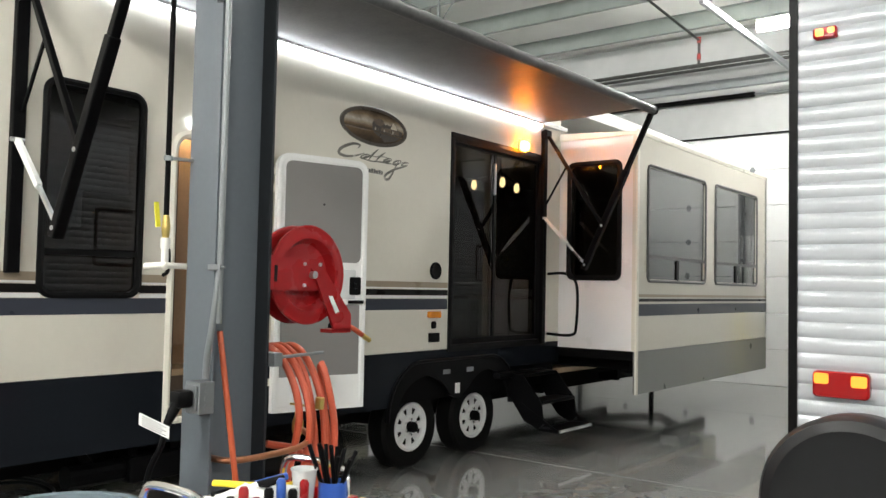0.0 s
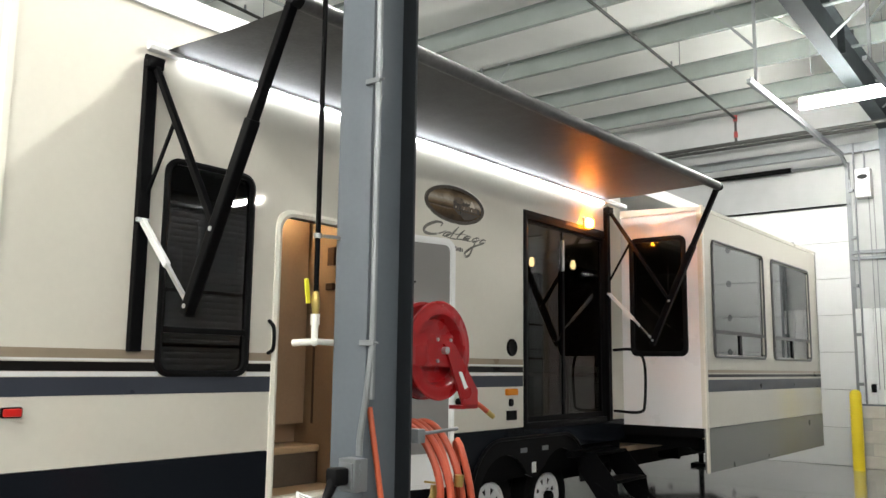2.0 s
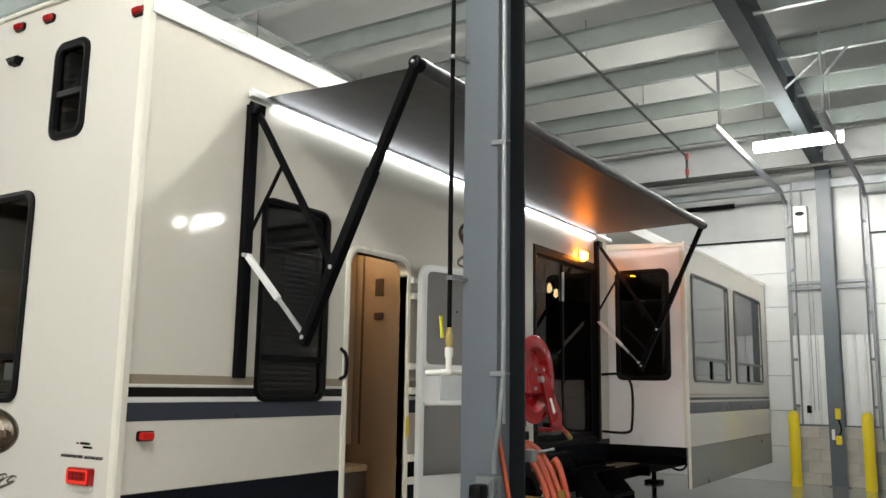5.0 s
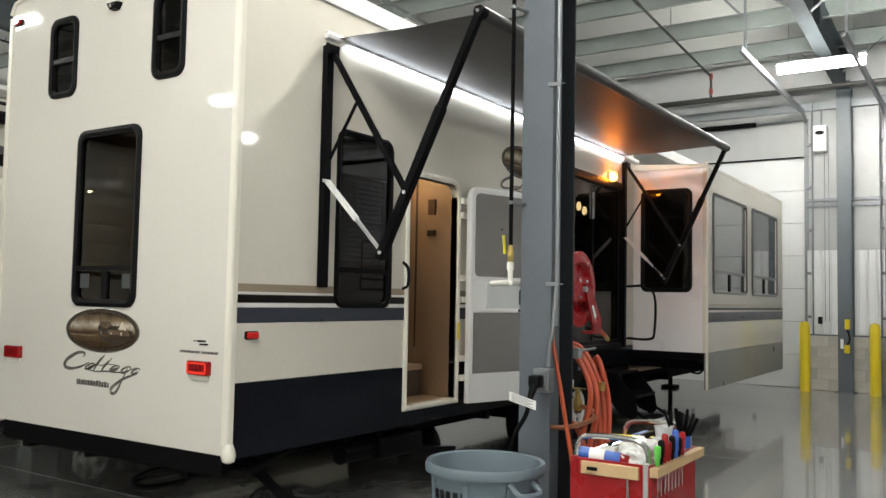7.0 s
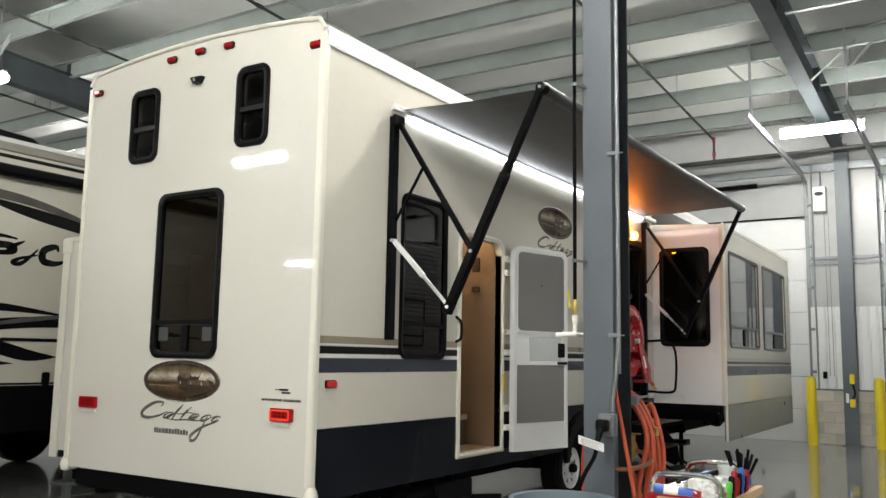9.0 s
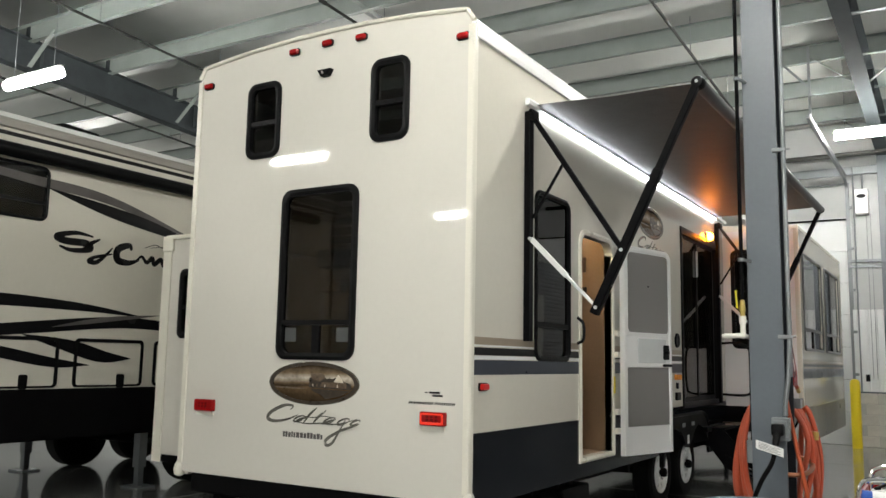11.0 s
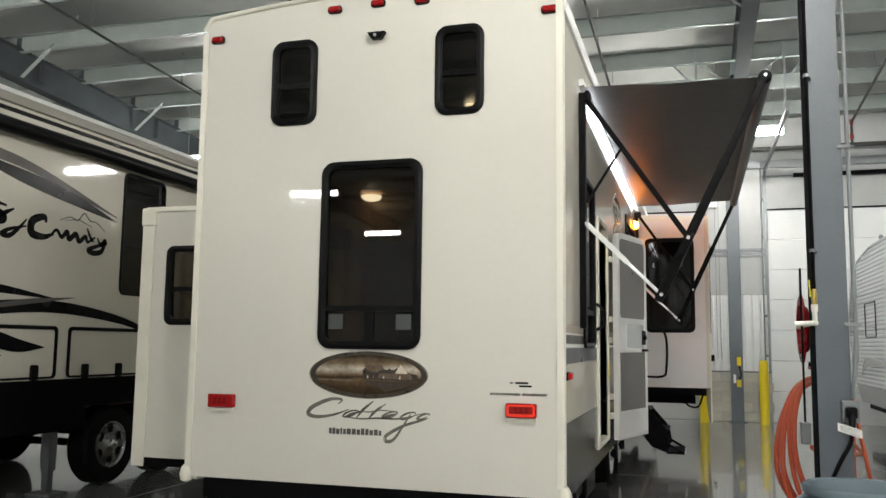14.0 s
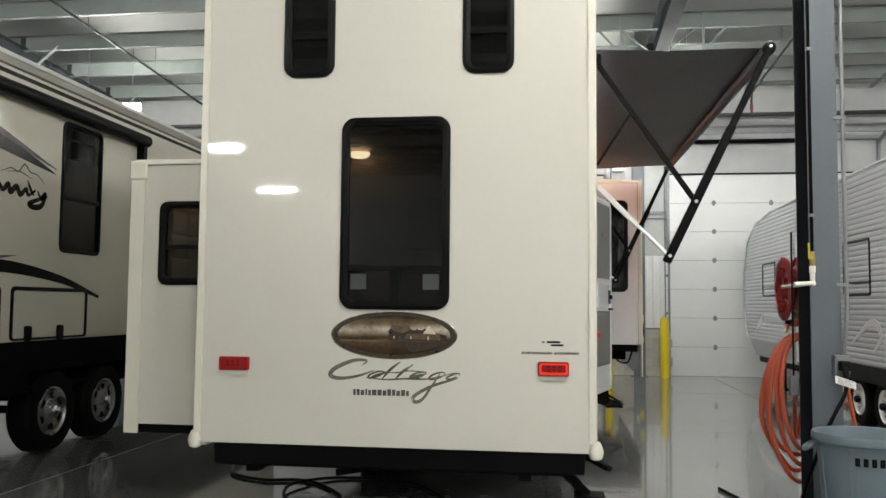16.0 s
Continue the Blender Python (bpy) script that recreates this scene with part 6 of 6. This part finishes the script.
for k, (x, y, m, lab) in enumerate(((-2.5, 1.98, M_black, "black"), (-2.47, 2.1, M_blue, "blue"), (-2.42, 2.04, M_black, "black"))):
    hm = thing("hand_tool", (x, y, 0.68), lab + " gripped hand tool lying across the cart tray", "tool", "tools on the tray")
    part("grip", bar(B(), (x, y, 0.8 + 0.012 * k), (x + 0.09, y + 0.12, 0.835 + 0.01 * k), 0.026, 0.024, (0, 0, 1), 0.007), m, hm)
    part("shank", rod(B(), (x - 0.05, y - 0.066, 0.782 + 0.012 * k), (x, y, 0.8 + 0.012 * k), 0.006, 8), M_chrome, hm)
    part("tray_block", box(B(), x - 0.02, x + 0.05, y - 0.03, y + 0.05, 0.676, 0.8), M_cloth, hm)
sp2 = thing("putty_knife", (-2.36, 2.12, 0.68), "yellow handled putty knife lying on the rags", "knife")
part("handle", bar(B(), (-2.47, 1.96, 0.85), (-2.37, 2.06, 0.84), 0.03, 0.018, (0, 0, 1), 0.006), M_yellow, sp2)
part("blade", bar(B(), (-2.37, 2.06, 0.84), (-2.32, 2.11, 0.835), 0.05, 0.002), M_chrome, sp2)
dl = thing("drill", (-2.44, 2.24, 0.68), "yellow and black power tool lying on the cart", "drill")
bm = bar(B(), (-2.49, 2.2, 0.76), (-2.38, 2.32, 0.79), 0.055, 0.06, (0, 0, 1), 0.015)
part("body", bm, M_yellow, dl, smooth=True)
part("grip", bar(B(), (-2.48, 2.2, 0.75), (-2.5, 2.17, 0.68), 0.035, 0.04, (1, 0, 0), 0.01), M_black, dl)

for o in bpy.data.objects:   # bin, cart and what lies on it
    if o not in earlier and o.parent is None:
        o.location += Vector((0.04, -0.1, 0.045 * o.location.z))
        o.scale.z = 1.045

# ---- the white trailer ----
TX, TW, TY = -1.11, 2.42, 3.9
wt = thing("white_trailer", (TX + TW / 2, 8.6, 0), "white ribbed aluminium travel trailer with a covered spare wheel", "trailer")
PROF = [(12.75, 0.58), (13.5, 0.95), (13.76, 1.5), (13.72, 2.15), (13.35, 2.72), (12.7, 3.02), (11.6, 3.14)]


def nose(z):
    for (a, za), (b, zb) in zip(PROF, PROF[1:]):
        if za <= z <= zb:
            return a + (b - a) * (z - za) / (zb - za)
    return PROF[0][0] if z < PROF[0][1] else PROF[-1][0]


ZS = [0.58 + 0.0667 / 6 * i for i in range(231)]


def rib(z):
    """Depth of the rolled siding at a height: broad soft ribs with a lapped seam."""
    k = (z - 0.58) / 0.0667
    f = k - math.floor(k)
    return 0.0085 * math.sin(math.pi * f) ** 0.5 - (0.004 if abs(((z - 0.58) % 0.6) - 0.0) < 0.006 else 0)


def siding(bm, P, u0, u1fun):
    rows_ = [[bm.verts.new(P(u, z, rib(z))) for u in (u0, u1fun(z))] for z in ZS]
    for a, b in zip(rows_, rows_[1:]):
        bm.faces.new((a[0], a[1], b[1], b[0]))
    return bm


body = [(TY + 0.01, 0.58)] + PROF + [(TY + 0.01, 3.16)]
bm = prism(B(), lambda u, v, n: (n, u, v), body, TX + 0.012, TX + TW - 0.012)
part("body", bm, M_alu_white, wt)
part("side_siding", siding(B(), flank(TX, -1), TY + 0.02, nose), M_alu_white, wt, "white ribbed aluminium siding", True)
part("rear_siding", siding(B(), rear(TY), TX + 0.02, lambda z: TX + TW - 0.02), M_alu_white, wt, "white ribbed aluminium siding", True)
part("corner_trim", prism(B(), level(0), [(TX - 0.016, TY - 0.016), (TX + 0.02, TY - 0.018), (TX + 0.02, TY - 0.002), (TX - 0.002, TY + 0.02), (TX - 0.018, TY + 0.02)], 0.58, 3.2), M_black, wt, "black corner trim")
part("roof_trim", box(B(), TX - 0.02, TX + TW, TY - 0.022, TY + 0.012, 3.14, 3.2, 0.006), M_black, wt)
line = [(TX - 0.008, u, v) for u, v in PROF] + [(TX - 0.008, TY, 3.17)]
part("edge_trim", pipe(B(), line, 0.018, 8), M_alu, wt, smooth=True)
PR2 = rear(TY)
tl = part("tail_light", prism(B(), PR2, rr(-1.02, -0.8, 1.135, 1.245, 0.02), 0.0, 0.05, 0.01), M_tail, wt, "red tail light")
part("lit_cell", prism(B(), PR2, rr(-1.012, -0.955, 1.192, 1.236, 0.01), 0.046, 0.053), M_lit_amber, tl)
part("lit_cell", prism(B(), PR2, rr(-0.868, -0.808, 1.185, 1.232, 0.01), 0.046, 0.053), M_lit_amber, tl)
mk2 = part("marker_light", prism(B(), PR2, rr(-1.022, -0.926, 2.665, 2.715, 0.012), 0.0, 0.04, 0.01), M_tail, wt, "red marker light")
part("lit_cell", prism(B(), PR2, rr(-1.012, -0.977, 2.673, 2.707, 0.008), 0.036, 0.043), M_lit_amber, mk2)
part("lit_cell", prism(B(), PR2, rr(-0.963, -0.933, 2.682, 2.707, 0.008), 0.036, 0.043), M_lit_amber, mk2)
sw = part("spare_wheel_cover", lathe(B(), (-0.82, TY - 0.05, 0.725), (0, -1, 0), [(0.0, 0.3), (0.0, 0.345), (0.03, 0.365), (0.16, 0.368), (0.2, 0.35), (0.215, 0.31), (0.2, 0.25), (0.205, 0.0)], 48), M_vinyl, wt, "black vinyl spare wheel cover", True)
part("spare_bracket", box(B(), -0.9, -0.66, TY - 0.06, TY + 0.3, 0.46, 0.6), M_chassis, wt)
part("rear_bumper", box(B(), TX + 0.05, TX + TW - 0.05, TY - 0.1, TY, 0.44, 0.55, 0.008), M_chassis, wt)
bm = B()
for x in (TX + 0.35, TX + TW - 0.35):
    box(bm, x - 0.04, x + 0.04, TY, 13.9, 0.4, 0.575)
part("chassis", bm, M_chassis, wt)
for y in (6.75, 7.6):
    wheel(wt, TX + 0.06, y, 0.33, 0.33, 0.19, -1, M_rim)
    wheel(wt, TX + TW - 0.06, y, 0.33, 0.33, 0.19, 1, M_rim)
    part("axle", rod(B(), (TX + 0.2, y, 0.33), (TX + TW - 0.2, y, 0.33), 0.035, 10), M_chassis, wt)
bm = prism(B(), flank(TX, -1), [(6.3, 0.58), (6.4, 0.78), (7.95, 0.78), (8.05, 0.58)], 0.0, 0.016)
part("wheel_arch", bm, M_black, wt)
P5 = flank(TX, -1)
for a, b, c, d in ((11.3, 12.2, 1.66, 2.26), (6.9, 7.85, 1.62, 2.32), (4.6, 5.7, 1.7, 2.3)):
    window_unit(wt, P5, a, b, c, d, c + 0.16, r=0.05, border=0.035, pane=M_greyglass)
ed = part("entry_door", prism(B(), P5, rr(9.3, 9.98, 0.66, 2.55, 0.05), 0.0, 0.03, 0.006), M_white, wt, "white entry door")
part("door_trim", ring(B(), P5, rr(9.28, 10.0, 0.64, 2.57, 0.06), rr(9.33, 9.95, 0.69, 2.52, 0.04), 0.01, 0.036), M_alu, ed)
M_swoosh = material("grey_graphic", (0.45, 0.46, 0.47, 1), 0.3)
part("graphic", stroke(B(), P5, [(12.8, 1.0), (12.4, 1.2), (11.9, 1.28), (10.6, 1.25)], 0.02, 0.16, 0.009, 0.014), M_swoosh, wt, "grey swoosh graphic")
part("graphic", stroke(B(), P5, [(7.6, 1.02), (6.9, 1.3), (6.6, 1.15), (6.85, 0.95)], 0.03, 0.1, 0.009, 0.014), M_swoosh, wt, "grey swoosh graphic")
part("lower_panel", prism(B(), P5, [(10.2, 0.58), (12.75, 0.585), (13.3, 0.85), (10.2, 0.85)], 0.009, 0.014), material("grey_panel", (0.3, 0.31, 0.32, 1), 0.3), wt, "grey lower panel")
bm = bar(B(), (TX + 0.35, 13.85, 0.48), (TX + TW / 2, 14.4, 0.48), 0.08, 0.1)
bar(bm, (TX + TW - 0.35, 13.85, 0.48), (TX + TW / 2, 14.4, 0.48), 0.08, 0.1)
rod(bm, (TX + TW / 2, 14.3, 0.5), (TX + TW / 2, 14.3, 0.02), 0.03, 10)
box(bm, TX + TW / 2 - 0.08, TX + TW / 2 + 0.08, 14.22, 14.38, 0.0, 0.02)
part("hitch", bm, M_chassis, wt)
for y in (4.6, 12.2):
    bm = rod(B(), (TX + 0.35, y, 0.42), (TX + 0.35, y, 0.02), 0.028, 10)
    box(bm, TX + 0.27, TX + 0.43, y - 0.08, y + 0.08, 0, 0.02)
    part("jack", bm, M_chassis, wt)

# ---- the fifth-wheel trailer on the far side ----
BX, BY0, BY1 = -9.65, -3.5, 10.5
P6 = flank(BX)
bc = thing("fifth_wheel_trailer", (BX - 1.25, 3.5, 0), "cream fifth-wheel trailer with black swoosh graphics and a dark lower skirt", "trailer")
bw = [(3.95, 4.68, 1.95, 3.26), (1.12, 1.86, 2.72, 3.26)]
bm = holed(B(), P6, BY0, BY1, 1.1, 3.66, [tuple(a + b for a, b in zip(w, (0.03, -0.03, 0.03, -0.03))) for w in bw], -0.06, 0)
part("side_wall", bm, M_cream_side, bc)
part("skirt", holed(B(), P6, BY0, BY1, 0.62, 1.098, [(3.55, 5.5, 0, 0.82)], -0.05, 0), M_chassis, bc, "black lower skirt")
part("roof", prism(B(), lambda u, v, n: (u, n, v), [(BX, 3.66), (BX - 0.05, 3.72), (BX - 1.25, 3.8), (BX - 2.45, 3.72), (BX - 2.5, 3.66)], BY0, BY1), M_white, bc)
part("off_side_wall", holed(B(), flank(BX - 2.5, -1), BY0, BY1, 0.62, 3.66, [], -0.06, 0), M_cream_side, bc)
part("rear_wall", holed(B(), front(BY1), BX - 2.5, BX, 0.62, 3.66, [], -0.06, 0), M_cream, bc)
part("front_wall", holed(B(), rear(BY0), BX - 2.5, BX, 0.62, 3.66, [], -0.06, 0), M_cream, bc)
part("floor", box(B(), BX - 2.45, BX - 0.06, BY0, BY1, 0.6, 0.66), M_chassis, bc)
part("inner_wall", box(B(), BX - 1.0, BX - 0.95, BY0 + 0.1, BY1 - 0.1, 0.7, 3.6), M_tan, bc)
part("gutter_trim", prism(B(), lambda u, v, n: (u, n, v), [(BX, 3.56), (BX + 0.03, 3.57), (BX + 0.03, 3.63), (BX, 3.66)], BY0, BY1), material("taupe_trim", (0.3, 0.28, 0.25, 1), 0.4), bc)
part("dark_line", prism(B(), P6, rect(BY0, BY1, 3.49, 3.53), -0.001, 0.003), M_line, bc)
aw2 = part("rolled_awning", lathe(B(), (BX + 0.08, -3.0, 3.34), (0, 1, 0), [(0, 0.03), (0, 0.07), (8.5, 0.07), (8.5, 0.03)], 20), M_black, bc, "black rolled-up awning", True)
part("awning_arm", box(B(), BX + 0.001, BX + 0.09, 5.42, 5.5, 1.6, 3.36), M_black_metal, aw2)
for w, sp_ in zip(bw, (2.5, 2.9)):
    window_unit(bc, P6, *w, sp_, r=0.08, border=0.03, pane=M_darkglass)
for a, b in ((2.27, 3.11), (3.25, 4.48), (1.1, 2.1)):
    d = part("storage_hatch", ring(B(), P6, rr(a, b, 1.11, 1.6, 0.05), rr(a + 0.035, b - 0.035, 1.11 + 0.02, 1.6 - 0.035, 0.03), 0.0, 0.014, 0.004), M_black, bc, "black-edged storage hatch", True)
    part("latch", prism(B(), P6, rr((a + b) / 2 + 0.1, (a + b) / 2 + 0.18, 1.1, 1.24, 0.02), 0.0, 0.03, 0.006), M_black, d)
part("storage_latch", prism(B(), P6, rr(3.46, 3.54, 1.1, 1.24, 0.02), 0.0, 0.03, 0.006), M_black, bc)


def swoosh(pts, w0, w1, m, lab, n1=0.003):
    part("graphic", stroke(B(), P6, pts, w0, w1, 0.0005, n1, 10), m, bc, lab)


swoosh([(0.2, 3.22), (1.6, 3.12), (2.6, 3.05), (3.86, 2.75)], 0.01, 0.1, M_decal_grey, "grey swoosh graphic")
swoosh([(1.85, 3.06), (2.5, 2.95), (3.2, 2.84), (3.86, 2.7)], 0.004, 0.13, M_decal_dark, "black swoosh graphic", 0.004)
swoosh([(-2.5, 1.62), (-0.5, 1.8), (1.0, 1.93), (2.2, 1.92), (3.1, 1.85)], 0.005, 0.12, M_decal_dark, "black swoosh graphic")
swoosh([(-2.0, 1.3), (0.0, 1.5), (1.7, 1.68), (2.9, 1.78), (3.9, 1.7), (4.7, 1.52)], 0.03, 0.12, M_decal_dark, "black swoosh graphic", 0.004)
swoosh([(1.7, 1.62), (2.2, 1.52), (2.6, 1.42), (2.95, 1.4)], 0.005, 0.14, M_decal_dark, "black swoosh graphic", 0.0045)
swoosh([(0.2, 1.62), (1.2, 1.5), (2.0, 1.36), (2.45, 1.33)], 0.005, 0.11, M_decal_dark, "black swoosh graphic", 0.0035)
swoosh([(2.0, 1.7), (2.6, 1.8), (3.3, 1.88)], 0.004, 0.05, M_decal_grey, "grey swoosh graphic", 0.0042)
# a flowing black ornament with a little mountain outline
bm = B()
f = lambda x, y: (1.98 + 1.72 * x, 2.3 + 0.36 * y)
stroke(bm, P6, [f(0.24, 0.96), f(0.12, 1.0), f(0.0, 0.84), f(0.06, 0.74), f(0.2, 0.74), f(0.22, 0.58), f(0.1, 0.5), f(0.02, 0.58)], 0.02, 0.075)
stroke(bm, P6, [f(0.16, 0.5), f(0.22, 0.74), f(0.29, 0.92)], 0.014, 0.045)
stroke(bm, P6, [f(0.38, 0.72), f(0.33, 0.46), f(0.27, 0.24), f(0.22, 0.26), f(0.27, 0.4), f(0.38, 0.54)], 0.014, 0.05)
stroke(bm, P6, [f(0.52, 0.72), f(0.5, 0.86), f(0.42, 0.7), f(0.42, 0.4), f(0.5, 0.34), f(0.58, 0.46)], 0.022, 0.085)
stroke(bm, P6, [f(0.56, 0.44), f(0.6, 0.58), f(0.64, 0.42), f(0.68, 0.58), f(0.7, 0.4), f(0.75, 0.56), f(0.78, 0.38), f(0.83, 0.54), f(0.85, 0.4), f(0.91, 0.56)], 0.02, 0.055)
stroke(bm, P6, [f(0.84, 0.78), f(0.87, 0.55), f(0.9, 0.42)], 0.012, 0.035)
stroke(bm, P6, [f(0.93, 0.56), f(0.96, 0.4), f(1.0, 0.52), f(0.97, 0.2), f(0.9, 0.12), f(0.86, 0.2), f(0.98, 0.4), f(1.02, 0.46)], 0.014, 0.055)
part("script_emblem", bm, M_decal_dark, bc, "flowing black ornament")
bm = B()
stroke(bm, P6, [f(0.62, 0.86), f(0.7, 1.0), f(0.76, 0.94), f(0.81, 1.18), f(0.86, 1.0), f(0.92, 0.98), f(0.99, 0.78)], 0.006, 0.014, steps=3)
stroke(bm, P6, [f(0.66, 0.88), f(0.76, 0.96), f(0.81, 0.92), f(0.88, 0.84)], 0.004, 0.01, steps=3)
part("mountain_emblem", bm, M_decal_grey, bc, "thin mountain outline")
for y in (4.04, 4.98):
    wheel(bc, BX - 0.05, y, 0.4, 0.4, 0.24, 1, M_alloy, 6)
    wheel(bc, BX - 2.45, y, 0.4, 0.4, 0.24, -1, M_alloy, 6)
    part("axle", rod(B(), (BX - 2.3, y, 0.4), (BX - 0.25, y, 0.4), 0.04, 10), M_chassis, bc)
for y in (3.32, -2.2):
    for x in (BX - 0.2, BX - 2.3):
        bm = box(B(), x - 0.05, x + 0.05, y - 0.05, y + 0.05, 0.22, 0.7)
        box(bm, x - 0.035, x + 0.035, y - 0.035, y + 0.035, 0.02, 0.24)
        box(bm, x - 0.14, x + 0.14, y - 0.12, y + 0.12, 0, 0.02)
        part("landing_leg", bm, M_galv, bc)
bm = prism(B(), lambda u, v, n: (n, u, v), [(2.2, 3.78), (2.3, 3.92), (2.55, 4.02), (3.0, 4.0), (3.3, 3.86), (3.35, 3.78)], BX - 1.6, BX - 0.9)
part("roof_vent", bm, M_black, bc, "black roof air unit")

# ---- cable on the floor under the rear ----
fc = thing("floor_cable", (-6.8, 2.9, 0), "black cable lying in loose loops on the concrete floor", "cable")
part("cable", pipe(B(), spline([(-7.7, 3.7, 0.014), (-7.55, 3.3, 0.014), (-7.2, 3.1, 0.014), (-6.9, 3.15, 0.014), (-6.65, 2.95, 0.014), (-6.42, 2.58, 0.014), (-6.5, 2.3, 0.014), (-6.8, 2.45, 0.014), (-6.9, 2.9, 0.034), (-6.6, 3.3, 0.014), (-6.0, 3.2, 0.014), (-5.6, 2.6, 0.014)], 6), 0.013, 8), M_black, fc, smooth=True)

# ---- small things at the door wall ----
ob_ = thing("door_operator", (-3.5, Y1 - 0.12, 4.55), "white door operator box on the wall", "control box")
part("box", box(B(), -3.63, -3.4, Y1 - 0.24, Y1 - 0.04, 4.36, 4.84, 0.012), M_white, ob_)
part("badge", prism(B(), rear(Y1 - 0.24), oval_pts(-3.515, 4.7, 0.08, 0.04, 20), 0, 0.004), M_black, ob_)
part("conduit", rod(B(), (-3.5, Y1 - 0.12, 4.84), (-3.5, Y1 - 0.12, 5.16), 0.014, 8), M_galv, ob_)
ch = thing("door_chain", (-3.42, Y1 - 0.16, 2.6), "steel hand chain of the overhead door", "chain")
bm = B()
for x in (-3.45, -3.38):
    rod(bm, (x, Y1 - 0.16, 4.36), (x, Y1 - 0.16, 1.25), 0.006, 6)
part("chain", bm, M_galv, ch)
for k, x in enumerate((-3.66, -2.54)):
    c2 = thing("wall_conduit", (x, Y1 - 0.06, 3), "galvanised conduit on the door wall", "conduit", "wall conduits")
    part("tube", rod(B(), (x, Y1 - (0.12 if k < 2 else 0.36), 1.0), (x, Y1 - (0.12 if k < 2 else 0.36), 5.3), 0.014, 8), M_galv, c2)
for x, z, m, lab in ((-3.55, 1.2, M_black, "black switch box on the liner panel"), (-3.25, 1.02, M_white, "white outlet box above the block wall")):
    b2 = thing("switch_box", (x, Y1 - 0.08, z), lab, "switch")
    part("box", box(B(), x - 0.035, x + 0.035, Y1 - 0.11, Y1 - 0.03, z, z + 0.13, 0.006), m, b2)
ey = thing("cord_reel", (-3.06, Y1 - 0.42, 1.1), "yellow cord connector hanging on the wall column", "cord")
part("connector", box(B(), -3.1, -3.02, Y1 - 0.43, Y1 - 0.345, 1.12, 1.3, 0.015), M_yellow, ey)
part("cable", pipe(B(), spline([(-3.06, Y1 - 0.4, 1.12), (-3.02, Y1 - 0.4, 0.95), (-3.06, Y1 - 0.4, 0.85)], 4), 0.014, 8), M_black, ey)
part("plug", box(B(), -3.11, -3.02, Y1 - 0.43, Y1 - 0.36, 0.7, 0.85, 0.02), M_yellow, ey)
part("tag", box(B(), -3.17, -3.12, Y1 - 0.41, Y1 - 0.405, 0.78, 0.95), M_paper, ey)
